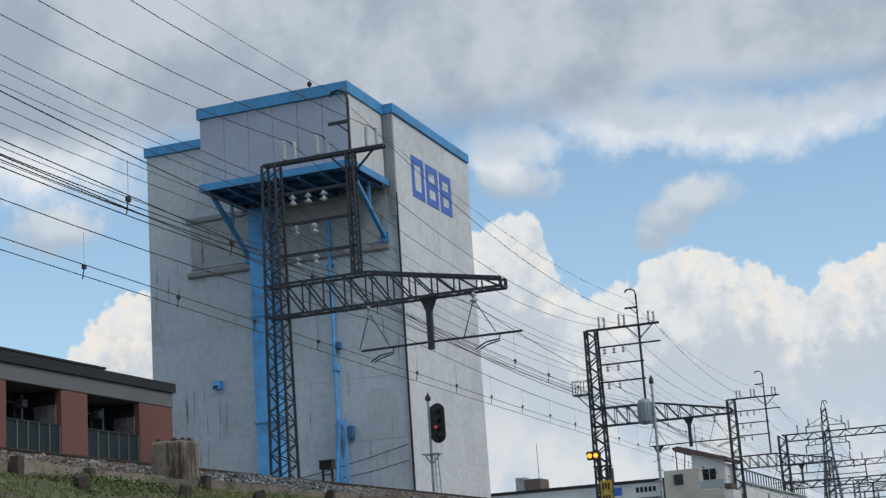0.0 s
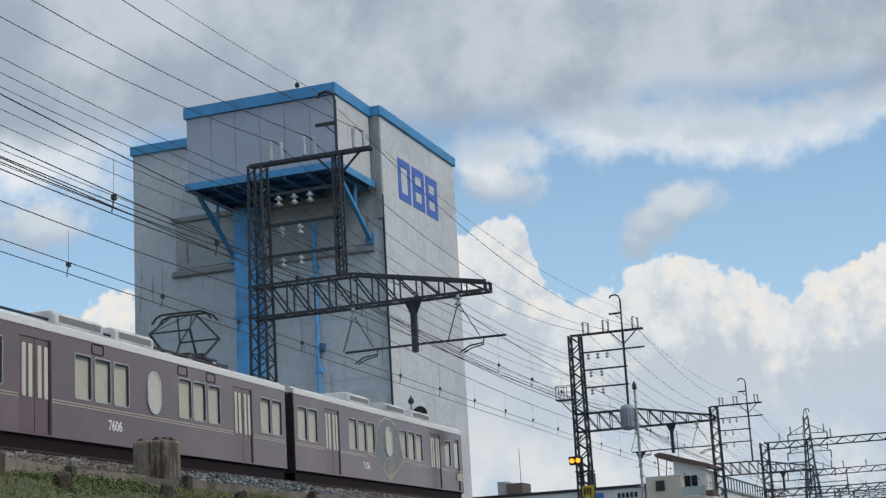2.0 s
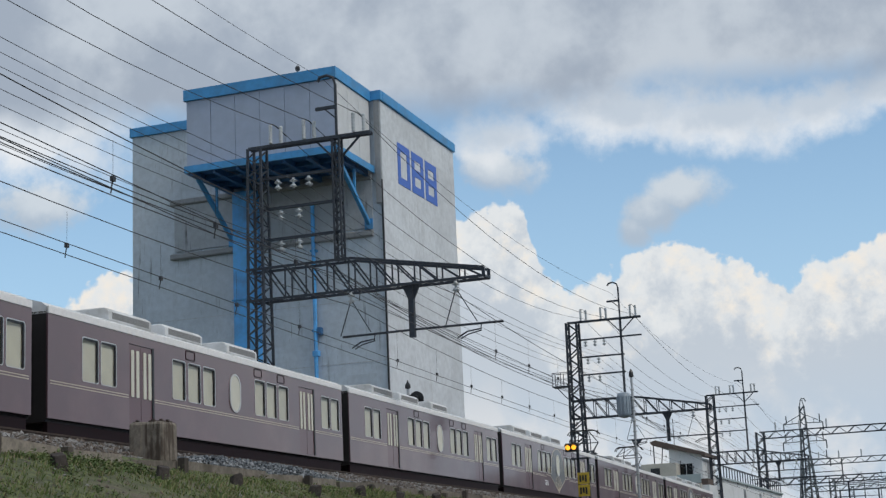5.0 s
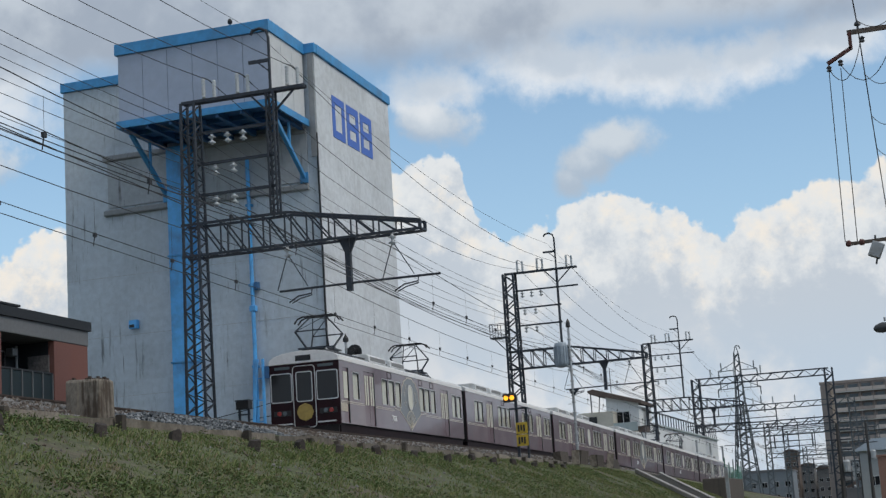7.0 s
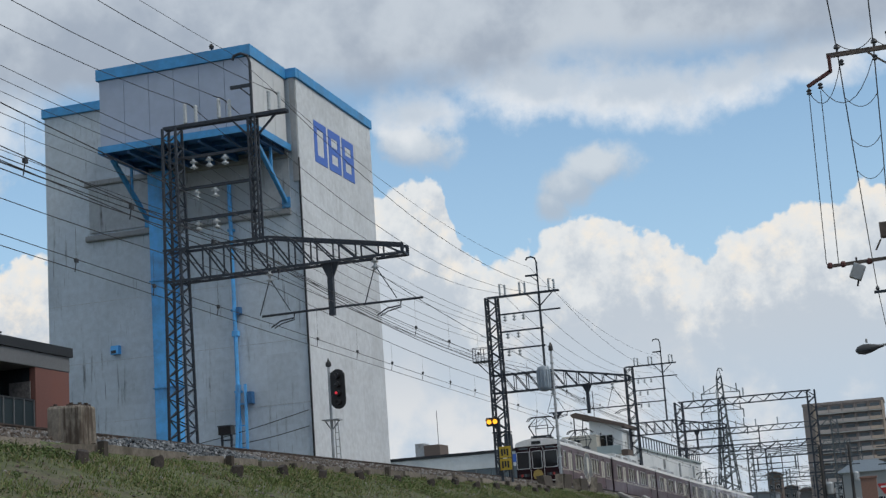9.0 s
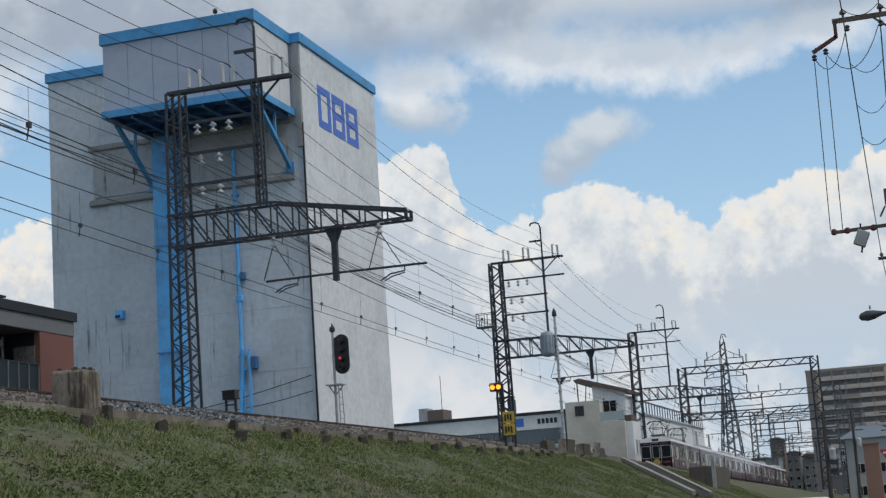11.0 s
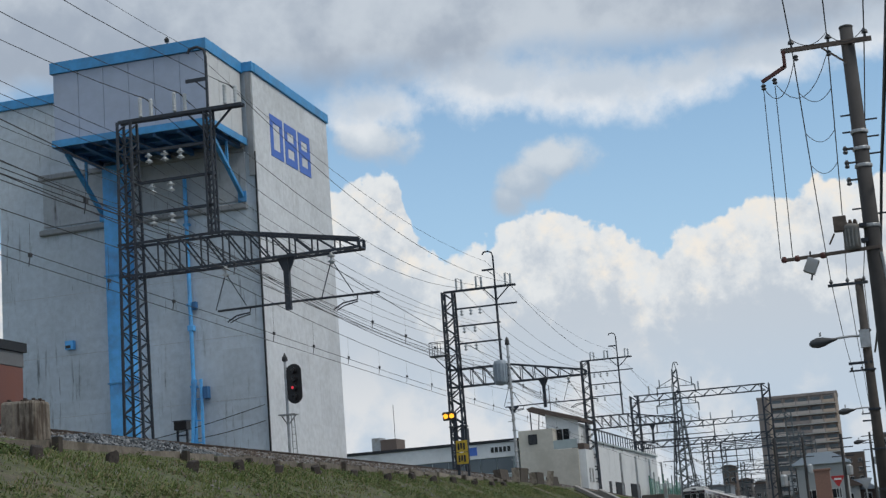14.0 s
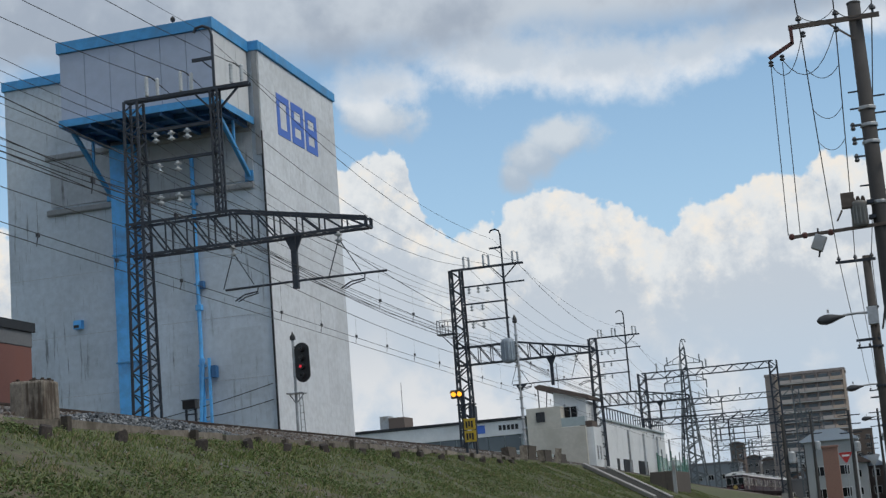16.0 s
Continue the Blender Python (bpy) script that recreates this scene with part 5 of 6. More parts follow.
        for z in (1.80, 1.74):
            for a, b in ((REAR + 0.1, pos(doors[1]) - 0.68), (pos(doors[1]) + 0.68, pos(doors[0]) - 0.68), (pos(doors[0]) + 0.68, HALF - 0.1)):
                if motif and a < pos(8.62) < b:
                    for a2, b2 in ((a, pos(8.62) - 2.3), (pos(8.62) + 2.3, b)):
                        part("trim_line", Shape().box(min(sx * 1.368, sx * 1.36), max(sx * 1.368, sx * 1.36), a2, b2, z, z + 0.022), GOLD, side)
                else:
                    part("trim_line", Shape().box(min(sx * 1.368, sx * 1.36), max(sx * 1.368, sx * 1.36), a, b, z, z + 0.022), GOLD, side)
        for d in (5.3, 7.0, 11.4):
            part("vent", VENT, None, side, at=Matrix.Translation((sx * 1.362, pos(d), 3.15)))
        if motif:
            fan_motif(side, sx, pos(8.62))
        if number:
            words("car_number", number, 0.33, side, Matrix.Translation((sx * 1.369, pos(8.62 + sx * (2.33 if motif else 1.98)), 1.33)) @ Euler((radians(90), 0, radians(90 * sx))).to_matrix().to_4x4(), WHITE_PAINT)
        part("gutter", Shape().box(min(sx * 1.30, sx * 1.385), max(sx * 1.30, sx * 1.385), REAR, HALF, 3.30, 3.47), ROOF_EDGE, car, "ivory gutter band", bevel=0.01)
        part("skirt", Shape().box(min(sx * 1.18, sx * 1.30), max(sx * 1.18, sx * 1.30), REAR + 0.1, HALF - 0.1, 0.5, 0.97), SKIRT, car)
    part("roof", Shape().prism(SECTION, REAR, HALF, "y"), ROOF_GREY, car, "pale grey roof", flat=True)
    part("floor", Shape().box(-1.3, 1.3, REAR, HALF, 0.9, 1.0), RUBBER, car)
    # ends are near-black, so the gap between cars reads dark
    part("end_wall", Shape().box(-1.33, 1.33, HALF - 0.06, HALF, 0.95, 3.35), RUBBER, car)
    for x in (-0.62, 0.62):
        part("gangway", Shape().box(x - 0.06, x + 0.06, HALF, HALF + 0.30, 1.0, 3.2), RUBBER, car)
    part("gangway_top", Shape().box(-0.68, 0.68, HALF, HALF + 0.30, 3.1, 3.22), RUBBER, car)
    part("underframe", Shape().box(-1.1, 1.1, REAR + 0.35, 8.6, 0.62, 0.9), RUBBER, car)
    for y0, y1 in ((-3.9, -2.2), (-1.9, 0.6), (1.0, 3.6)):
        part("equipment_case", Shape().box(-1.15, 1.15, y0, y1, 0.28, 0.66), RUBBER, car, bevel=0.03)
    for y in (-6.2, 6.2):
        bog = part("bogie", Shape().box(-1.0, -0.86, y - 1.6, y + 1.6, 0.42, 0.68).box(0.86, 1.0, y - 1.6, y + 1.6, 0.42, 0.68).box(-0.9, 0.9, y - 0.25, y + 0.25, 0.4, 0.62), RUBBER, car)
        for q in (-1.05, 1.05):
            for sx in (-1, 1):
                part("wheel", WHEEL, None, bog, at=Matrix.Translation((sx * 0.78, y + q, 0.46)) @ Euler((0, radians(90 * sx), 0)).to_matrix().to_4x4())
    units = ((-5.6, -3.4), (-2.6, -0.4), (1.2, 3.3)) if not pantos else ((-3.2, -1.0), (-0.4, 1.6))
    for y0, y1 in units:
        ac = part("air_conditioner", Shape().prism([(-0.92, 3.66), (-0.92, 3.9), (-0.78, 4.0), (0.78, 4.0), (0.92, 3.9), (0.92, 3.66)], y0, y1, "y"), ROOF_GREY, car, "pale roof air conditioner", bevel=0.03)
        for sx in (-1, 1):
            part("grille", Shape().box(min(sx * 0.925, sx * 0.91), max(sx * 0.925, sx * 0.91), y0 + 0.15, y1 - 0.15, 3.72, 3.88), GRILLE, ac)
    for y in pantos:
        pantograph(car, y)
    if pantos:
        part("fuse_box", Shape().box(-0.5, 0.3, 6.6, 7.5, 3.74, 4.0), BLACK, car, bevel=0.03)
        part("roof_cable", Shape().tube([(0.6, -7.5, 3.80), (0.75, -2, 3.78), (0.75, 4, 3.78), (0.5, 7, 3.82)], 0.035, 5), BLACK, car)
    if not cab:
        part("end_wall", Shape().box(-1.33, 1.33, -HALF, -HALF + 0.06, 0.95, 3.35), RUBBER, car)
    else:
        y = REAR
        end = part("cab_front", Shape().prism([(-1.36, 0.95), (1.36, 0.95), (1.36, 3.28), (-1.36, 3.28)], y - 0.06, y + 0.02, "y"), MAROON_DARK, car)
        part("roof_brow", Shape().prism([(-1.385, 3.29), (1.385, 3.29), (1.36, 3.46), (1.2, 3.585), (0.85, 3.685), (0.4, 3.745), (-0.4, 3.745), (-0.85, 3.685), (-1.2, 3.585), (-1.36, 3.46)], y - 0.08, y + 0.02, "y"), ROOF_EDGE, car, "ivory roof brow", bevel=0.02)
        def face(nm, w, h, x, z, mesh_mat, fr):
            turn = Euler((0, 0, radians(-90))).to_matrix().to_4x4()
            part(nm, plate(w, h, 0.012, 0.06), mesh_mat, end, at=Matrix.Translation((x, y - 0.062, z)) @ turn)
            part("window_frame", ring(w, h, 0.035, 0.02, 0.06), fr, end, "silver window frame", at=Matrix.Translation((x, y - 0.065, z)) @ turn)
        face("windscreen", 0.78, 1.02, -0.90, 2.42, DARK_GLASS, ALU)
        face("windscreen", 0.78, 1.02, 0.90, 2.42, DARK_GLASS, ALU)
        face("door_window", 0.58, 1.05, 0.0, 2.42, DARK_GLASS, ALU)
        turn = Euler((0, 0, radians(-90))).to_matrix().to_4x4()
        part("end_door", ring(0.84, 2.25, 0.025, 0.03, 0.12), ALU, end, "silver door surround", at=Matrix.Translation((0, y - 0.075, 2.05)) @ turn)
        part("emblem", Shape().lathe((0, 0, 0), [(0.33, 0), (0.33, 0.03), (0.28, 0.035), (0.26, 0.03)], 8), EMBLEM, end, "gold octagonal emblem", at=pose(0, y - 0.06, 1.48, 90, 0, 0))
        part("route_board", Shape().box(-0.3, 0.3, y - 0.095, y - 0.082, 3.38, 3.58), BLACK, end)
        part("roof_lamp", Shape().box(0.55, 1.15, y - 0.075, y - 0.06, 3.10, 3.2).box(-1.15, -0.55, y - 0.075, y - 0.06, 3.10, 3.2), SKY_GLASS, end)
        for sx in (-1, 1):
            part("lamp_panel", Shape().box(sx * 0.9 - 0.34, sx * 0.9 + 0.34, y - 0.075, y - 0.06, 1.38, 1.58), BLACK, end, "dark lamp panel")
            part("tail_lamp", Shape().lathe((0, 0, 0), [(0.085, 0), (0.08, 0.03)], 12), LAMP_TAIL, end, "lit red tail lamp", at=pose(sx * 1.02, y - 0.075, 1.48, 90, 0, 0))
            part("headlamp", Shape().lathe((0, 0, 0), [(0.085, 0), (0.08, 0.03)], 12), SKY_GLASS, end, "unlit headlamp", at=pose(sx * 0.8, y - 0.075, 1.48, 90, 0, 0))
            part("step", Shape().box(sx * 0.85 - 0.35, sx * 0.85 + 0.35, y - 0.14, y - 0.06, 1.05, 1.10), ALU, end)
        part("coupler", Shape().box(-0.2, 0.2, y - 0.5, y, 0.6, 0.9).box(-0.28, 0.28, y - 0.6, y - 0.45, 0.55, 0.95), RUBBER, car)
        part("end_skirt", Shape().box(-1.25, 1.25, y - 0.02, y + 0.2, 0.45, 0.95), RUBBER, car)
    return car


GRILLE = material("grille_mesh", (0.20, 0.20, 0.20), 0.6, vary=0.4, grain=60)
CARS = [train_car(True, (-6.3, 5.5), True, "7006"), train_car(False, (), False, ""), train_car(False, (), False, ""),
        train_car(False, (), True, "7576"), train_car(False, (-6.6, 5.3), False, "7606"), train_car(True, (), True, "7106")]

# seconds and the place of the train's rear end along the line
REAR_T = [0, 1, 2, 3, 4, 5, 6, 7, 8, 9, 10, 12, 14, 16]
REAR_Y = [-91.6, -71.6, -51.4, -31.0, -10.2, 11.2, 32.0, 52.1, 73.6, 95.8, 117.5, 160.0, 202.5, 245.0]
REAR_FIT = np.polyfit(REAR_T, REAR_Y, 5)


def car_pose(k, t):
    y = float(np.polyval(REAR_FIT, t)) + 8.5 + CAR * k
    a, b = along(y - 6.2, 0), along(y + 6.2, 0)
    d = (b - a).normalized()
    m = Matrix.Translation((a + b) / 2) @ d.to_track_quat("Y", "Z").to_matrix().to_4x4()
    return m @ pose(0, 0, 0, 0, 0, 180) if k == 5 else m


def motions():
    for k, car in enumerate(CARS):
        walk(car, [(t * 0.5, car_pose(k, t * 0.5)) for t in range(33)])


# ---- buildings beyond the line ----
def facade_windows(parent, spots, w, h, depth, axis, at, frame_mat=ALU, pane_mat=DARK_GLASS):
    """Framed windows on a wall plane: axis 'x' faces +x, 'y' faces -y; spots are (along, z)."""
    for u, z in spots:
        if axis == "y":
            f = Shape().box(u - w / 2 - 0.06, u + w / 2 + 0.06, at - 0.05, at - 0.004, z - 0.06, z).box(u - w / 2 - 0.06, u + w / 2 + 0.06, at - 0.05, at - 0.004, z + h, z + h + 0.06)
            f.box(u - w / 2 - 0.06, u - w / 2, at - 0.05, at - 0.004, z, z + h).box(u + w / 2, u + w / 2 + 0.06, at - 0.05, at - 0.004, z, z + h).box(u - 0.03, u + 0.03, at - 0.045, at - 0.004, z, z + h)
            g = Shape().box(u - w / 2, u + w / 2, at - 0.02, at - 0.006, z, z + h)
        else:
            f = Shape().box(at + 0.004, at + 0.05, u - w / 2 - 0.06, u + w / 2 + 0.06, z - 0.06, z).box(at + 0.004, at + 0.05, u - w / 2 - 0.06, u + w / 2 + 0.06, z + h, z + h + 0.06)
            f.box(at + 0.004, at + 0.05, u - w / 2 - 0.06, u - w / 2, z, z + h).box(at + 0.004, at + 0.05, u + w / 2, u + w / 2 + 0.06, z, z + h).box(at + 0.004, at + 0.045, u - 0.03, u + 0.03, z, z + h)
            g = Shape().box(at + 0.006, at + 0.02, u - w / 2, u + w / 2, z, z + h)
        win = part("window", f, frame_mat, parent)
        part("pane", g, pane_mat, win)


def red_apartments():
    b = thing("red_apartment_block", pose(-33.0, 0, 0), "low apartment block with red-brown piers, dark balconies and grey fascia", "apartment block")
    part("core", Shape().box(-10, -1.6, 26, 56.1, 0, 10.0), DARK_CLAD, b)
    piers = [(53.75, 56.3), (48.4, 50.1), (43.2, 45.1), (37.9, 39.8), (32.6, 34.5), (27, 29)]
    for y0, y1 in piers:
        part("pier", Shape().box(-0.28, 0, y0, y1, 0, 10.0), BRICK_RED, b, "red-brown rendered pier", bevel=0.02)
        # dark backing stands for the shade on the pier's inner side
        part("pier_inner_shade", Shape().box(-1.6, -0.284, y0 + 0.02, y1 - 0.02, 0, 10.0), DARK_CLAD, b)
    part("end_wall", Shape().box(-10, -1.6, 56.1, 56.3, 0, 10.0), BRICK_RED, b)
    part("fascia", Shape().box(-10.1, 0.03, 25.5, 56.33, 10.0, 10.62), GREY_CLAD, b, "grey sheet fascia", bevel=0.03)
    part("fascia_edge", Shape().box(-10.2, 0.12, 25.4, 56.44, 10.62, 11.0), DARK_CLAD, b)
    part("upper_roof", Shape().box(-9, -1.3, 26, 53.2, 11.0, 11.42), GREY_CLAD, b)
    part("upper_roof_edge", Shape().box(-9.1, -1.2, 26, 53.3, 11.42, 11.5), DARK_CLAD, b)
    for a, c in zip(piers[1:], piers):
        y0, y1 = a[1], c[0]
        for z in (7.6, 4.7):
            bal = part("balcony", Shape().box(-1.6, -0.05, y0, y1, z - 0.2, z), GREY_CLAD, b)
            part("rail", Shape().box(-0.14, -0.06, y0, y1, z + 1.05, z + 1.12), DARK_CLAD, bal)
            part("infill_panel", Shape().box(-0.11, -0.09, y0, y1, z + 0.02, z + 1.04), BALCONY_PANEL, bal)
            for k in range(6):
                y = y0 + 0.03 + (y1 - y0 - 0.06) * k / 5
                part("baluster", Shape().box(-0.15, -0.05, y - 0.025, y + 0.025, z, z + 1.08), GREY_CLAD, bal)
            dr = part("balcony_door", Shape().box(-1.58, -1.54, y0 + 0.4, y0 + 2.6, z, z + 2.05), GREY_CLAD, bal)
            part("pane", Shape().box(-1.54, -1.53, y0 + 0.46, y0 + 1.46, z + 0.06, z + 1.98).box(-1.54, -1.53, y0 + 1.54, y0 + 2.54, z + 0.06, z + 1.98), DARK_GLASS, dr)
            for c in (0.5, 1.25, 1.6):
                part("curtain", Shape().box(-1.528, -1.52, y0 + c, y0 + c + 0.22, z + 0.1, z + 1.95), CURTAIN, dr, "pale curtain strip")
            for c in (0.75, 2.6):
                unit = part("wall_unit", Shape().box(-1.52, -1.22, y0 + c, y0 + c + 0.36, z + 1.82, z + 2.14), GREY_CLAD, bal, "small wall unit with pipes", bevel=0.02)
                part("vent_slots", Shape().box(-1.22, -1.21, y0 + c + 0.04, y0 + c + 0.16, z + 1.86, z + 2.1).box(-1.22, -1.21, y0 + c + 0.2, y0 + c + 0.32, z + 1.86, z + 2.1), STEEL_PALE, unit)
            part("screen", Shape().box(-1.15, -0.2, y1 - 0.09, y1 - 0.04, z + 0.2, z + 1.85), SCREEN, bal, "patterned dividing screen")
            part("downpipe", Shape().tube([(-1.45, y1 - 0.4, z), (-1.45, y1 - 0.4, z + 2.3)], 0.045, 8), STEEL_PALE, bal)


CURTAIN = material("curtain_cloth", (0.34, 0.36, 0.37), 0.9, vary=0.15, grain=6)
SCREEN = material("screen_board", (0.16, 0.15, 0.15), 0.8, vary=0.4, grain=9)
BALCONY_PANEL = material("smoked_panel", (0.022, 0.034, 0.040), 0.5, vary=0.1, spec=0.15)
red_apartments()


def factory():
    b = thing("factory_building", pose(0, 150, 0), "long low factory with white bands and a strip of windows", "factory")
    part("wall", Shape().box(-75, -33.9, 0.1, 22, 0, 11.2), TEAL_GREY, b)
    part("roof", Shape().box(-75.3, -33.6, -0.3, 22.3, 11.2, 11.45), DARK_CLAD, b)
    part("band", Shape().box(-75, -33.9, -0.1, 0.1, 9.75, 11.15), WHITE_WALL, b, "white fascia band")
    part("band", Shape().box(-75, -33.9, -0.1, 0.1, 7.2, 8.15), WHITE_WALL, b)
    for k in range(24):
        x = -74 + k * 1.65
        part("window", Shape().box(x, x + 1.55, 0.0, 0.09, 8.2, 9.7), SKY_GLASS, b)
    for k in range(5):
        part("sign_mark", Shape().box(-36.6 + k * 0.42, -36.3 + k * 0.42, -0.13, -0.11, 10.25, 10.75), BLACK, b, "plain dark mark")
    part("sign_mark", Shape().box(-38.8, -38.0, -0.13, -0.11, 10.1, 10.9), BLUE_MARK, b, "plain blue mark")
    part("roof_house", Shape().box(-48.9, -47.2, 3, 6, 11.45, 12.75), HOUSES[1], b)
    part("roof_cabin", Shape().box(-49.9, -48.95, 3.2, 5, 11.45, 13.0), STEEL_PALE, b)
    part("chimney", Shape().box(-40.6, -39.9, 4, 4.7, 11.45, 13.2), STEEL, b)
    part("aerial", Shape().tube([(-47.6, 4, 12.7), (-47.6, 4, 16.3)], 0.03, 4), STEEL, b)
    a = thing("annex_shed", pose(-38.5, 138, 0), "low white shed with a grey roof", "shed")
    part("wall", Shape().box(-6, 7.5, 0, 8, 0, 7.1), WHITE_WALL, a)
    part("roof", Shape().prism([(-6.3, 7.05), (7.9, 7.05), (7.9, 7.35), (3, 7.9), (-6.3, 7.7)], -0.4, 8.4, "y"), TEAL_GREY, a)
    part("door", Shape().box(5.6, 6.8, -0.05, 0.0, 3.4, 6.2), DARK_CLAD, a)


factory()


def trackside_house():
    b = thing("stepped_house", pose(0, 148, 0), "cream stepped house with a dark sloping roof and roof terrace", "house")
    part("main_storey", Shape().box(-33.3, -27.6, 0, 12, 0, 9.85), CREAM_WALL, b, bevel=0.03)
    part("stair_tower", Shape().box(-33.3, -29.9, 0.01, 5, 9.85, 11.95), CREAM_WALL, b, bevel=0.03)
    part("side_wall", Shape().box(-27.6, -26.9, 0.3, 12, 0, 9.7), WHITE_WALL, b)
    part("attic", Shape().box(-30.9, -27.75, 2.0, 9, 9.85, 12.4), WHITE_WALL, b)
    part("roof", Shape().prism([(-32.6, 14.15), (-32.0, 14.3), (-27.3, 12.85), (-27.3, 12.5), (-32.4, 13.85)], 1.4, 9.5, "y"), ROOF_TILE, b, "dark brown sloping roof")
    part("roof_post", Shape().bar((-32.3, 1.7, 11.9), (-32.3, 1.7, 13.9), 0.1).bar((-31.6, 1.7, 11.9), (-31.4, 1.7, 13.7), 0.08), STEEL, b)
    part("gable_fill", Shape().prism([(-30.9, 12.4), (-27.75, 12.4), (-27.75, 12.8), (-30.9, 13.7)], 2.02, 2.12, "y"), WHITE_WALL, b)
    facade_windows(b, [(-29.3, 10.85), ], 1.25, 1.05, 0.1, "y", 2.0)
    facade_windows(b, [(-31.9, 10.6)], 0.75, 0.85, 0.1, "y", 0.0, DARK_CLAD)
    facade_windows(b, [(1.5, 6.6), (3.0, 6.6)], 0.55, 1.3, 0.1, "x", -26.9)
    part("terrace_rail", Shape().box(-30.6, -27.6, 0.02, 0.08, 9.9, 10.75), TEAL_GREY, b)
    part("aerial", Shape().tube([(-30.9, 5, 12.4), (-30.9, 5, 16.6)], 0.035, 4).bar((-31.5, 5, 16.2), (-30.3, 5, 16.2), 0.03), STEEL, b)
    part("planter", Shape().box(-28.2, -27.0, 0.4, 3, 9.75, 10.3), ROOF_TILE, b)


trackside_house()


def warehouse():
    b = thing("white_warehouse", pose(-29.2, 0, 0), "long white warehouse with dark openings and a roof railing", "warehouse")
    part("wall", Shape().box(-14, 0, 168, 214, 0, 11.3), WHITE_WALL, b)
    part("roof", Shape().box(-14.2, 0.2, 167.8, 214.2, 11.3, 11.5), TEAL_GREY, b)
    part("plinth", Shape().box(0.0, 0.05, 168, 214, 0, 4.4), TEAL_GREY, b)
    for k in range(26):
        y = 168.5 + k * 1.8
        part("rail_post", Shape().box(-0.1, 0.0, y, y + 0.12, 11.5, 12.7), STEEL, b)
    part("rail", Shape().box(-0.1, 0.0, 168, 214, 12.7, 12.85), STEEL, b)
    # dark panels set on the wall stand in for its dark openings
    for y0, y1 in ((170, 175), (178, 184), (189, 196)):
        part("door", Shape().box(0.02, 0.10, y0, y1, 3.2, 7.3), DARK_CLAD, b, "dark panel for an opening")
    for k in range(4):
        y = 172 + k * 11
        lone("steel_post", Shape().bar((-27.4, y, 0), (-27.4, y, 10.2), 0.22), STEEL_PALE, "tall grey steel post beside the warehouse", "post", "posts by the warehouse")


warehouse()


def far_apartments():
    b = thing("apartment_tower", pose(-33.4, 480, 0), "tall tan and grey apartment tower with rows of balconies", "apartment tower")
    W, H, n = 23.4, 37.6, 13
    part("wall", Shape().box(0, W, 0.6, 16, 0, H), BROWN_GREY, b)
    part("end_wall", Shape().prism([(-0.6, 8), (3.6, -0.95), (3.75, -0.95), (3.75, 8)], 0, H, "z"), TAN, b, "tan tiled end wall")
    part("parapet", Shape().box(-0.2, W + 0.2, 0.3, 16.2, H, H + 0.8), BROWN_GREY, b)
    part("corner_strip", Shape().box(W - 0.6, W, 0.25, 0.6, 0, H), TAN, b)
    for k in range(n):
        z = H - (k + 1) * 2.88
        slab = part("balcony_slab", Shape().box(3.8, W - 0.6, -0.9, 0.6, z, z + 0.3), PALE_SLAB, b)
        for c in range(5):
            x = 3.9 + c * 3.8
            dark = 1.2 < k < 9 and c in (1, 2)
            part("balcony_front", Shape().box(x, x + 3.55, -0.9, -0.8, z + 0.22, z + 1.25), BROWN_GREY if dark else (TAN if c == 4 else PALE_SLAB2), slab)
            part("window", Shape().box(x + 0.5, x + 3.1, 0.5, 0.59, z + 0.3, z + 2.3), SKY_GLASS, slab)
            part("party_wall", Shape().box(x - 0.2, x, -0.85, 0.6, z + 0.22, z + 2.88), BROWN_GREY, slab)


PALE_SLAB = material("pale_slab", (0.50, 0.50, 0.49), 0.8, vary=0.06)
PALE_SLAB2 = material("grey_balcony", (0.47, 0.42, 0.39), 0.8, vary=0.08)
far_apartments()


def pylon():
    b = thing("transmission_pylon", pose(-39.4, 330, 0), "grey lattice transmission pylon behind the gantries", "pylon")
    H = 34.5
    for i in (-1, 1):
        for j in (-1, 1):
            part("leg", Shape().bar((i * 3.0, j * 3.0, 0), (i * 0.95, j * 0.95, 24), 0.24).bar((i * 0.9, j * 0.9, 24), (i * 0.45, j * 0.45, H), 0.22), STEEL_HAZED, b)
    part("lacing", lattice(lattice(Shape(), 0, 24, 6.0, 1.9, 6.0, 1.9, 1.8, 0.19), 24, H, 1.8, 0.9, 1.8, 0.9, 1.1, 0.17), STEEL_HAZED, b)
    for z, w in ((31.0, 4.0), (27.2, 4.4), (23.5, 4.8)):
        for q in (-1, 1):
            arm = part("cross_arm", Shape().bar((q * 0.6, 0, z), (q * w, 0, z - 0.1), 0.16).bar((q * 0.5, 0, z + 1.7), (q * w, 0, z), 0.13).bar((q * w * 0.55, 0, z), (q * w * 0.55, 0, z + 0.75), 0.1), STEEL_HAZED, b)
            part("insulator", Shape().bar((q * w, 0, z), (q * w, 0, z - 1.7), 0.22), STEEL_HAZED, arm)
            part("insulator", Shape().bar((q * (w - 0.6), 0, z), (q * (w - 0.6), 0, z + 1.7), 0.2), STEEL_HAZED, arm)
    part("crown", Shape().bar((-0.45, 0, H), (-0.15, 0, H + 1.3), 0.16).bar((0.45, 0, H), (0.15, 0, H + 1.3), 0.16).tube([(-0.15, 0, H + 1.2), (0.1, 0, H + 1.6), (0.7, 0, H + 1.5), (0.9, 0, H + 0.9)], 0.12, 5), STEEL_HAZED, b)


pylon()


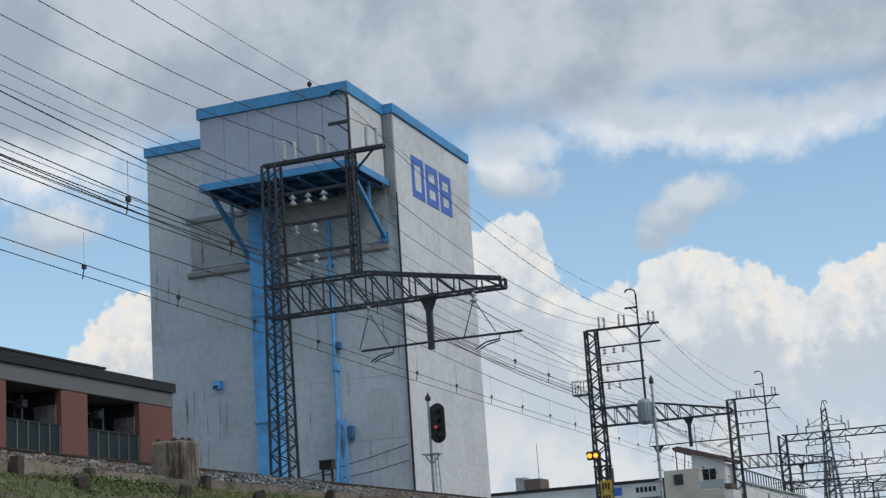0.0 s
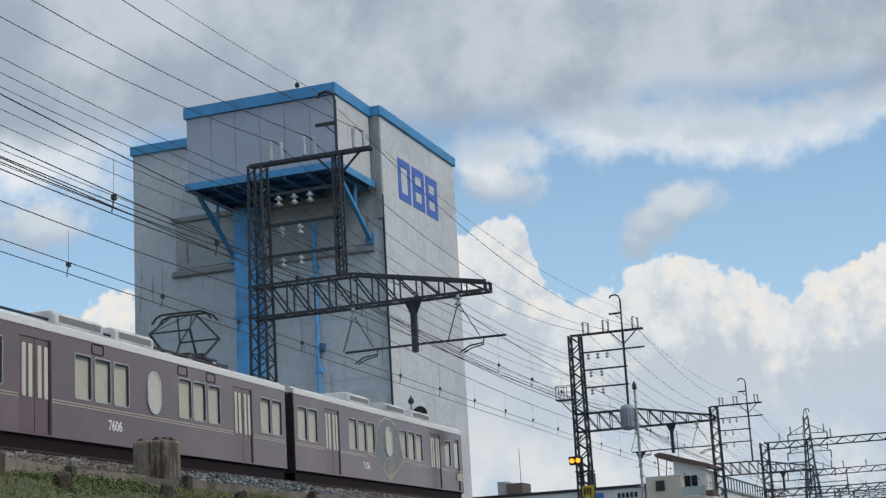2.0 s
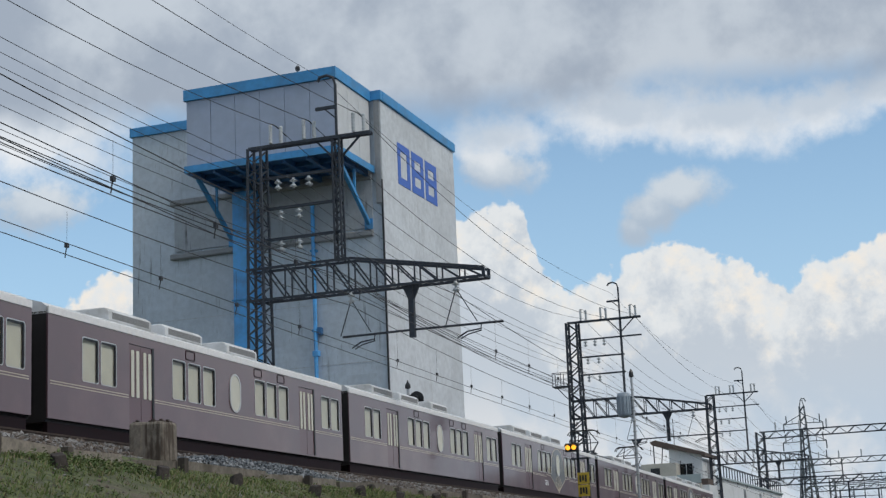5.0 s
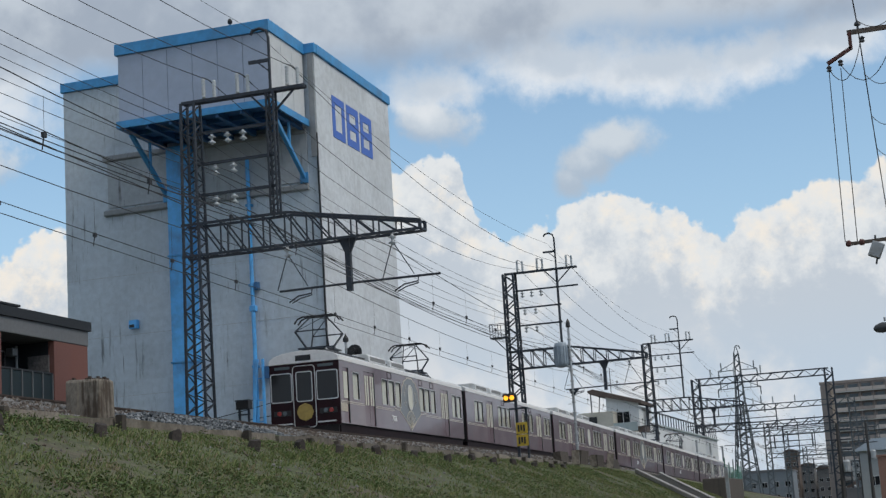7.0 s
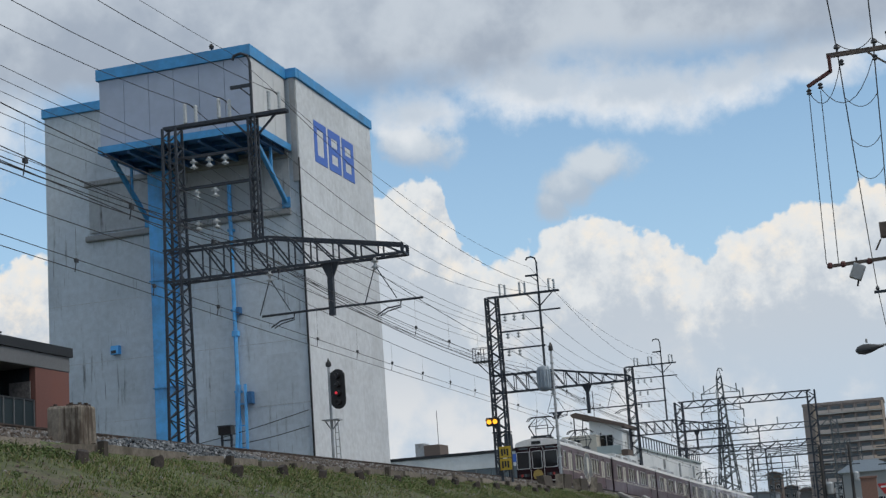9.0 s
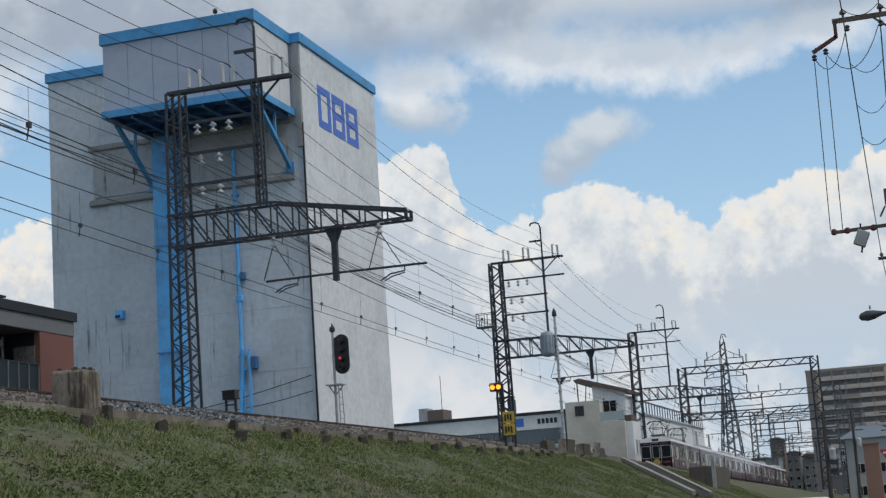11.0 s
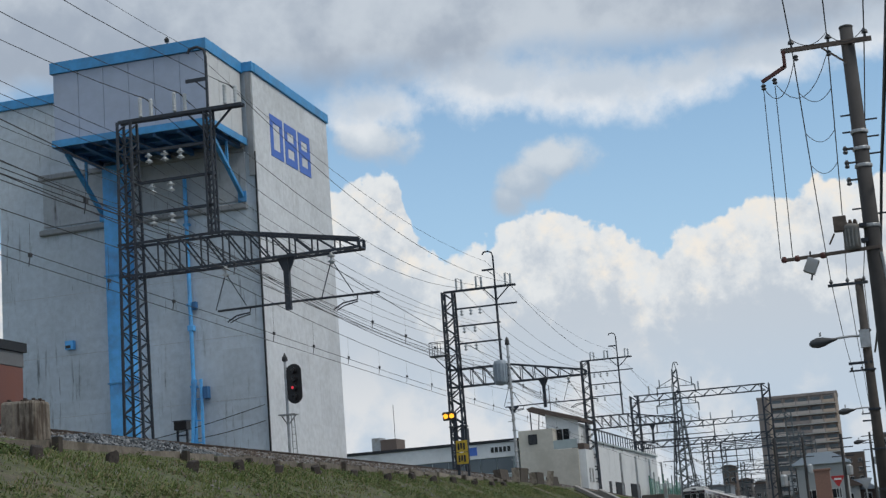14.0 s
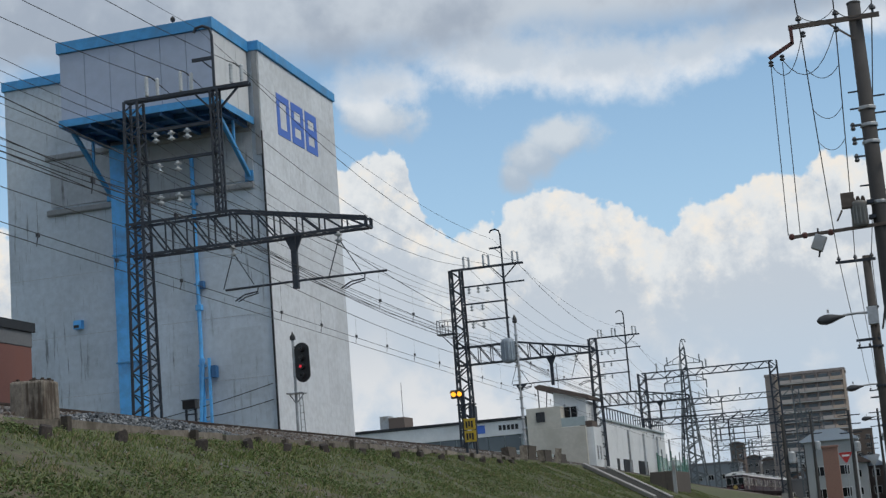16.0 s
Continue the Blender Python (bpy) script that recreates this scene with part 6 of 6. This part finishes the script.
def town_house(x, y, w, d, h, mat, roof, name="town_house"):
    b = thing(name, pose(x, y, 0), "small town house with %s roof beyond the line" % ("a pitched" if roof else "a flat"), "house", "houses of the town")
    part("wall", Shape().box(-w / 2, w / 2, 0, d, 0, h), mat, b)
    if roof:
        part("roof", Shape().prism([(-w / 2 - 0.5, h - 0.1), (w / 2 + 0.5, h - 0.1), (w / 2 + 0.5, h + 0.1), (w * 0.22, h + w * 0.22), (-w * 0.22, h + w * 0.22), (-w / 2 - 0.5, h + 0.1)], -0.5, d + 0.5, "y"), SLATE if roof == 2 else ROOF_TILE, b)
    else:
        part("roof", Shape().box(-w / 2 - 0.1, w / 2 + 0.1, -0.1, d + 0.1, h, h + 0.35), GREY_CLAD, b)
    n = max(2, int(w / 2.4))
    for f in range(int(h / 2.8)):
        for k in range(n):
            u = -w / 2 + w * (k + 0.5) / n
            win = part("window", Shape().box(u - 0.62, u + 0.62, -0.05, -0.004, 1.0 + f * 2.8, 2.25 + f * 2.8), ALU, b)
            part("pane", Shape().box(u - 0.55, u - 0.03, -0.06, -0.05, 1.06 + f * 2.8, 2.18 + f * 2.8).box(u + 0.03, u + 0.55, -0.06, -0.05, 1.06 + f * 2.8, 2.18 + f * 2.8), DARK_GLASS, win)
    return b


rng = random.Random(21)
town_house(-7.2, 205, 6.2, 8, 8.3, HOUSES[0], 2)
for k in range(26):
    yy = 262 + k * 8.0
    xx = rng.uniform(-0.085, -0.006) * yy
    if -31 < xx < -17:
        xx += 12
    town_house(xx, yy, rng.uniform(4, 7.5), 7, rng.uniform(4.0, 7.5), HOUSES[k % 4], rng.choice((0, 1, 2)))
for x, y, w, h in ((-44, 250, 14, 9), (-50, 290, 16, 11), (-42, 360, 18, 10), (-18, 470, 16, 14), (-52, 430, 20, 12), (3.5, 265, 8, 14), (7.5, 330, 9, 21)):
    town_house(x, y, w, 10, h, HOUSES[int(x * 7 + y) % 4], 0)
for k in range(13):
    town_house(-47 + k * 3.3, 512 + 18 * (k % 3), rng.uniform(4, 7), 9, rng.uniform(13, 21), HOUSES[(k * 2 + 1) % 4], rng.choice((0, 1)))


def far_pole(x, y, h):
    b = thing("far_utility_pole", pose(x, y, 0), "distant dark utility pole with cross arms", "utility pole", "distant utility poles")
    part("shaft", Shape().tube([(0, 0, 0), (0, 0, h)], 0.2, 8, 0.12), POLE_GREY, b)
    for k in range(3):
        part("cross_arm", Shape().box(-1.0, 1.0, -0.06, 0.06, h - 0.5 - k * 0.8, h - 0.4 - k * 0.8), STEEL, b)
    part("transformer", Shape().lathe((0.45, 0, h - 3.8), [(0.28, 0), (0.3, 0.1), (0.3, 0.8), (0.15, 0.95)], 10), STEEL_PALE, b)


for k in range(11):
    py = 128 + k * 21
    far_pole((-0.062 + 0.0058 * ((k * 7) % 11)) * py, py, 8.0 + (k * 5) % 4)
# plain blocks of flats further up the road: unseen, added to darken train reflections
for k, (x, y, h) in enumerate(((19, 236, 17), (22, 262, 20), (24, 290, 18), (26, 320, 22), (29, 352, 19), (32, 385, 23), (36, 420, 20))):
    town_house(x, y, 11, 24, h, HOUSES[1 if k % 2 else 3], 0)
# plain houses along the road behind the pole line: unseen, added for train reflections
for k, (x, y, w, h) in enumerate(((16, 30, 10, 8), (17, 52, 10, 9), (16.5, 76, 10, 7), (17, 100, 11, 9), (17, 126, 11, 10), (18, 152, 11, 9), (16, 4, 10, 8), (18, -24, 12, 9), (2, -45, 16, 9), (-20, -60, 14, 8))):
    town_house(x, y, w, 18, h, HOUSES[(k + 1) % 4], 1 + k % 2)


def green_net():
    b = thing("green_net_fence", pose(-27.0, 190, 0), "green netting on tall posts beside the line", "net fence")
    z0 = rail_z(200) - 1.2
    for k in range(8):
        part("post", Shape().bar((0, k * 4.2, z0), (0, k * 4.2, z0 + 6.4 + 0.5 * (k % 2)), 0.16), STEEL_PALE if k % 3 else NETTING, b)
        if k < 7:
            part("net_panel", Shape().box(-0.02, 0.02, k * 4.2 + 0.1, k * 4.2 + 4.1, z0 + 0.2, z0 + 6.1 - 0.25 * (k % 3)), NET_THIN, b)


def net_material():
    m = bpy.data.materials.new("thin_green_net")
    m.use_nodes = True
    t = m.node_tree
    b = t.nodes["Principled BSDF"]
    b.inputs["Base Color"].default_value = (0.09, 0.24, 0.19, 1)
    b.inputs["Roughness"].default_value = 0.9
    b.inputs["Alpha"].default_value = 0.42
    return m


NET_THIN = net_material()
green_net()


# ---- bank stairs, abutment and small things at the far end of the bank ----
def on_bank(y, o, up=0.0):
    x = track_x(y) + o
    return Vector((x, y, ground_z(x, y) + up))


def bank_end():
    st = thing("bank_stairs", Matrix(), "pale concrete kerbs and dark steps down the bank", "stairs", kind="structure")
    for y0, y1, mat in ((83, 73.5, PAVING), (91, 80.5, PAVING)):
        a, b = on_bank(y0, WALL + 0.2, 0.2), on_bank(y1, WALL + 5.0, 0.2)
        part("kerb", Shape().bar(a, b, 0.17, 0.2), mat, st)
    for k in range(22):
        f = (k + 0.5) / 22
        a, b = on_bank(83 - 9.5 * f, WALL + 0.2 + 4.8 * f, 0.05), on_bank(91 - 10.5 * f, WALL + 0.2 + 4.8 * f, 0.05)
        part("step", Shape().bar(a.lerp(b, 0.06), a.lerp(b, 0.94), 0.42, 0.14), DARK_STEP, st)
    p = on_bank(96, WALL + 0.4)
    ab = thing("abutment_wall", pose(p.x, 96, 0), "dark weathered concrete abutment wall at the end of the bank", "wall", kind="structure")
    part("wall", Shape().box(1.75, 3.1, -1.5, 7, 0, 3.7), ABUT, ab, bevel=0.04)
    part("fence_post", Shape().box(3.1, 3.3, -1.4, -1.2, 0, 4.3), STEEL_PALE, ab)
    # slabs and sleepers stacked beside the far track
    for k in range(7):
        q = on_bank(66.5 + 2.1 * k, WALL - 0.3 + 0.2 * (k % 2), 0.05)
        lone("concrete_slab", Shape().box(-0.16, 0.16, -0.75, 0.75, -0.1, 0.42 + 0.1 * (k % 3)), PLANK if k % 2 else PLANK_DARK, "weathered concrete slab on the bank edge", "slab", "slabs on the bank edge", m=Matrix.Translation(q) @ pose(0, 0, 0, 0, 8 * (k % 3) - 8, 12 * (k % 2)))


DARK_STEP = material("dark_step", (0.055, 0.055, 0.052), 0.9, vary=0.3, grain=5)
ABUT = streaked_concrete("abutment_concrete", (0.10, 0.085, 0.075), (0.035, 0.03, 0.027), 1.3)
bank_end()


# ---- the road side: poles, lamps, signs ----
def utility_pole():
    b = thing("utility_pole", pose(0.355, 27, 0), "grey concrete utility pole with cross arms and a transformer", "utility pole")
    part("shaft", Shape().tube([(0, 0, 0), (0, 0, 9.92)], 0.172, 16, 0.112), POLE_GREY, b, flat=False)
    part("cap", Shape().lathe((0, 0, 9.9), [(0.12, 0), (0.12, 0.03), (0.04, 0.06)], 12), POLE_GREY, b)
    part("cross_arm", Shape().box(-1.14, 0.40, -0.15, -0.10, 9.58, 9.66), STEEL_BROWN, b)
    part("arm_strut", Shape().bar((-0.45, -0.13, 9.58), (-0.06, -0.13, 9.25), 0.03), STEEL_BROWN, b)
    off = part("offset_bracket", Shape().bar((-1.10, -0.13, 9.62), (-1.10, -0.13, 9.32), 0.06).bar((-1.10, -0.13, 9.34), (-1.52, -0.13, 9.12), 0.06), STEEL_RED, b, "rust-red offset bracket")
    for x, z in ((-0.95, 9.66), (-0.32, 9.66), (0.30, 9.66)):
        part("pin_insulator", Shape().lathe((x, -0.13, z), [(0.02, 0), (0.02, 0.05), (0.06, 0.07), (0.05, 0.11), (0.025, 0.14)], 10), PORCELAIN_DARK, b)
    for x, z in ((-1.50, 9.06), (-1.30, 9.14), (-0.9, 9.5), (-0.34, 9.5)):
        part("strain_insulator", Shape().lathe((x, -0.13, z - 0.09), [(0.02, 0), (0.05, 0.02), (0.03, 0.05), (0.05, 0.08), (0.02, 0.11)], 10), PORCELAIN_DARK, b)
    for z in (8.35, 7.75, 6.7, 8.05):
        part("pole_step", Shape().bar((-0.28, 0, z), (-0.1, 0, z), 0.025), STEEL, b)
        part("pole_step", Shape().bar((0.12, 0, z - 0.12), (0.32, 0, z - 0.12), 0.025), STEEL, b)
        part("band", Shape().lathe((0, 0, z - 0.35), [(0.145, 0), (0.15, 0.01), (0.15, 0.05), (0.145, 0.06)], 14), STEEL_PALE, b)
    for z in (7.75, 7.5, 7.2):
        part("cutout", Shape().bar((-0.12, -0.05, z), (-0.26, -0.05, z), 0.03).lathe((-0.27, -0.05, z - 0.09), [(0.03, 0), (0.045, 0.03), (0.03, 0.06), (0.045, 0.1), (0.02, 0.14)], 8), PORCELAIN_DARK, b)
    tr = part("transformer", Shape().lathe((-0.34, -0.12, 5.98), [(0.11, 0), (0.135, 0.03), (0.135, 0.36), (0.15, 0.39), (0.135, 0.43), (0.05, 0.46)], 16), TRANSFORMER, b, "grey drum transformer with fittings", flat=False)
    part("fuse_box", Shape().box(-0.62, -0.40, -0.22, -0.06, 6.32, 6.58).bar((-0.62, -0.14, 6.3), (-0.72, -0.14, 6.12), 0.03), STEEL_BROWN, tr, "brown fuse box beside the drum", bevel=0.01)
    for z in (6.1, 6.36):
        part("transformer_bracket", Shape().box(-0.2, -0.08, -0.18, 0.0, z, z + 0.06), STEEL, tr)
    for a in (-0.42, -0.34, -0.26):
        part("bushing", Shape().lathe((a, -0.16, 6.40), [(0.03, 0), (0.04, 0.04), (0.02, 0.1)], 8), RUSTY, tr)
    for k in range(6):
        a = math.radians(200 + k * 26)
        part("fin", Shape().bar((-0.34 + 0.135 * math.cos(a), -0.12 + 0.135 * math.sin(a), 6.03), (-0.34 + 0.135 * math.cos(a), -0.12 + 0.135 * math.sin(a), 6.33), 0.025), TRANSFORMER, tr)
    part("lower_arm", Shape().bar((-1.5, -0.13, 5.94), (0.1, -0.13, 5.99), 0.055), STEEL_BROWN, b)
    for x in (-1.5, -1.28, -0.85):
        part("strain_insulator", Shape().lathe((x, -0.13, 5.9), [(0.03, 0), (0.05, 0.02), (0.05, 0.07), (0.03, 0.1)], 10), STEEL_RED, b)
    sw = part("line_switch", Shape().box(-0.10, 0.10, -0.08, 0.08, -0.16, 0.1), STEEL_PALE, b, "small grey line switch", at=pose(-1.05, -0.13, 5.82, 0, 25, 0), bevel=0.01)
    part("terminal", Shape().bar((-0.06, 0, 0.1), (-0.1, 0, 0.2), 0.03).bar((0.06, 0, -0.16), (0.08, 0, -0.26), 0.03), BLACK, sw)
    part("riser_cable", Shape().tube([(0.16, -0.05, 0.5), (0.15, -0.05, 3), (0.14, -0.05, 5.4), (0.10, -0.1, 5.9)], 0.03, 6), STEEL_PALE, b)


STEEL_BROWN = material("brown_steel", (0.12, 0.095, 0.08), 0.6, metal=0.3, vary=0.25, grain=8)
STEEL_RED = material("rust_red_steel", (0.10, 0.035, 0.03), 0.65, vary=0.25, grain=8)
PORCELAIN_DARK = material("dark_porcelain", (0.07, 0.075, 0.085), 0.3, vary=0.15)
TRANSFORMER = material("transformer_paint", (0.20, 0.205, 0.20), 0.6, vary=0.2, grain=6, stain=(0.14, 0.11, 0.085), stain_scale=3.0)
utility_pole()


def lamp_pole(y, x, h, lamp_z, reach, r):
    b = thing("street_lamp_pole", pose(x, y, 0), "brownish concrete pole with a bracket street lamp", "lamp pole", "lamp poles along the road")
    part("shaft", Shape().tube([(0, 0, 0), (0, 0, h)], r, 12, r * 0.65), POLE_BROWN, b, flat=False)
    part("cross_arm", Shape().box(-0.85, 0.25, -0.12, -0.06, h - 0.16, h - 0.08), STEEL, b)
    for q in (-0.75, -0.3, 0.15):
        part("pin_insulator", Shape().lathe((q, -0.09, h - 0.08), [(0.02, 0), (0.06, 0.05), (0.04, 0.1), (0.02, 0.13)], 8), PORCELAIN_DARK, b)
    part("cross_arm", Shape().box(-0.55, 0.1, -0.12, -0.06, h - 2.4, h - 2.33), STEEL, b)
    part("bracket_arm", Shape().tube([(0, -0.05, lamp_z), (-reach * 0.35, -0.1, lamp_z + 0.02), (-reach * 0.65, -0.12, lamp_z + 0.0)], 0.035, 8), STEEL_PALE, b)
    lam = part("lamp_head", Shape().lathe((0, 0, 0), [(0.03, 0), (0.06, 0.15), (0.13, 0.38), (0.15, 0.55), (0.10, 0.72), (0.03, 0.78)], 12), LAMP_CASE, b, "grey cobra-head lamp, unlit", at=pose(-reach * 0.62, -0.12, lamp_z - 0.02, 0, -96, 0), flat=False)
    part("diffuser", Shape().lathe((0, 0, 0), [(0.02, -0.13), (0.09, -0.10), (0.12, -0.03), (0.12, 0)], 12), SKY_GLASS, b, at=pose(-reach * 0.62 - 0.52, -0.12, lamp_z - 0.08))
    part("photocell", Shape().lathe((-reach * 0.62 - 0.45, -0.12, lamp_z + 0.1), [(0.03, 0), (0.03, 0.1), (0.01, 0.13)], 8), STEEL_PALE, b)
    part("control_box", Shape().box(-0.16, 0.12, -0.3, -0.12, lamp_z - 0.35, lamp_z + 0.15), STEEL_PALE, b, bevel=0.01)
    for k in range(5):
        part("band", Shape().lathe((0, 0, 2.2 + k * 1.1), [(r * 1.0, 0), (r * 1.02, 0.03), (r, 0.06)], 12), STEEL, b)


POLE_BROWN = material("brown_pole", (0.062, 0.055, 0.050), 0.85, vary=0.2, grain=4)
LAMP_CASE = material("lamp_case", (0.05, 0.053, 0.057), 0.5, vary=0.15)
lamp_pole(45, 0.05, 8.1, 6.48, 1.25, 0.17)
lamp_pole(72, 0.05, 8.0, 6.2, 1.25, 0.16)
lamp_pole(104, 0.1, 8.0, 6.2, 1.25, 0.16)


def road_wires():
    def hang(name, a, b, sag, r, n=10):
        a, b = Vector(a), Vector(b)
        pts = []
        for k in range(n + 1):
            f = k / n
            p = a.lerp(b, f)
            p.z -= sag * 4 * f * (1 - f)
            pts.append(p)
        lone(name, Shape().tube(pts, r, 5), WIRE, "black power line along the road poles", "wire", "road wires")
    for xa, xb, za in ((-0.60, -0.70, 9.8), (0.02, -0.25, 9.8), (0.65, 0.2, 9.8)):
        hang("power_line", (xa, 26.87, za), (xb, 44.9, 8.13), 0.25, 0.012)
        hang("power_line", (xb, 44.9, 8.13), (xb + 0.05, 71.9, 8.03), 0.35, 0.012)
        hang("power_line", (xb + 0.05, 71.9, 8.03), (xb + 0.1, 103.9, 8.03), 0.4, 0.012)
        hang("power_line", (xa, 26.87, za), (xa + 0.1, -8, 10.6), 0.4, 0.012)
    for x in (-1.15, -0.95):
        hang("drop_wire", (x, 26.87, 9.02), (x - 0.05, 26.87, 5.98), 0.0, 0.008, 3)
    hang("power_line", (0.62, 26.9, 7.2), (0.25, 44.9, 6.0), 0.3, 0.028)
    hang("power_line", (0.62, 26.9, 7.2), (0.95, -6, 8.2), 0.3, 0.028)
    hang("power_line", (0.70, 26.9, 6.6), (0.35, 44.9, 5.6), 0.35, 0.018)
    hang("power_line", (0.70, 26.9, 6.6), (1.05, -6, 7.4), 0.35, 0.018)
    # slack jumper loops between the lines
    def loop(name, a, b, dip):
        a, b = Vector(a), Vector(b)
        pts = [a.lerp(b, k / 8) - Vector((0, 0, dip * 4 * (k / 8) * (1 - k / 8))) for k in range(9)]
        lone(name, Shape().tube(pts, 0.007, 4), WIRE, "slack black jumper loop at the pole", "wire", "road wires")
    for f in (0.13, 0.25, 0.36):
        a, b = Vector((-0.60, 26.87, 9.8)).lerp(Vector((-0.70, 44.9, 8.13)), f), Vector((0.02, 26.87, 9.8)).lerp(Vector((-0.25, 44.9, 8.13)), f)
        a.z -= f * (1 - f)
        b.z -= f * (1 - f)
        loop("jumper_loop", a, b, 0.22)
    loop("jumper_loop", (-1.15, 26.87, 9.02), (-0.57, 26.87, 9.45), 0.42)
    loop("jumper_loop", (-0.95, 26.87, 9.07), (-0.02, 26.87, 9.45), 0.50)
    loop("jumper_loop", (-0.6, 26.8, 9.8), (0.0, 26.8, 9.8), 0.16)
    loop("jumper_loop", (0.02, 26.8, 9.8), (0.64, 26.8, 9.8), 0.2)


road_wires()


def road_sign(x, y, z, mat, back):
    b = thing("triangle_road_sign", pose(x, y, 0), "grey back of a road sign on a post" if back else "red downward triangle road sign on a grey post", "road sign", "road signs")
    part("post", Shape().tube([(0, 0.05, 0), (0, 0.05, z + 0.3)], 0.035, 8), STEEL_PALE, b)
    part("plate", Shape().prism([(-0.33, 0.28), (0.33, 0.28), (0.36, 0.22), (0.04, -0.3), (-0.04, -0.3), (-0.36, 0.22)], -0.012, 0.0, "y"), mat, b, at=pose(0, 0, z))
    if not back:
        part("inner_mark", Shape().box(-0.2, 0.2, -0.018, -0.013, 0.05, 0.15), WHITE_PAINT, b, "plain white bar", at=pose(0, 0, z))


road_sign(-2.35, 90, 3.5, RED_PLATE, False)
road_sign(-0.88, 90, 3.25, STEEL_PALE, True)
pier = lone("salmon_gate_pier", Shape().box(-0.55, 0.55, 0, 0.8, 0, 4.9).box(-0.62, 0.62, -0.06, 0.86, 4.9, 5.05), SALMON, "salmon-coloured wall pier beside the road", "wall pier", m=pose(-4.15, 118, 0), bevel=0.02)


def parked_car():
    b = thing("parked_car", pose(-3.4, 43, 0.15), "white parked car at the foot of the bank", "car")
    part("body", Shape().prism([(-1.9, 0.3), (1.9, 0.3), (1.92, 0.75), (1.7, 0.85), (1.1, 0.92), (0.6, 1.36), (-1.2, 1.40), (-1.75, 0.95), (-1.92, 0.8)], -0.78, 0.78, "y"), WHITE_PAINT, b, bevel=0.06)
    part("side_glass", Shape().prism([(0.95, 0.95), (0.55, 1.28), (-1.15, 1.32), (-1.55, 0.95)], -0.79, -0.785, "y"), DARK_GLASS, b)
    for x in (-1.2, 1.2):
        for q in (-0.7, 0.7):
            w = part("wheel", Shape().lathe((0, 0, -0.1), [(0.1, 0), (0.3, 0), (0.31, 0.03), (0.31, 0.17), (0.3, 0.2), (0.1, 0.2)], 16), RUBBER, b, at=pose(x, q, 0.31, 90))
            part("rim", Shape().lathe((0, 0, -0.105), [(0.05, 0), (0.2, 0), (0.2, 0.21), (0.05, 0.21)], 12), ALU, w)


parked_car()


motions()
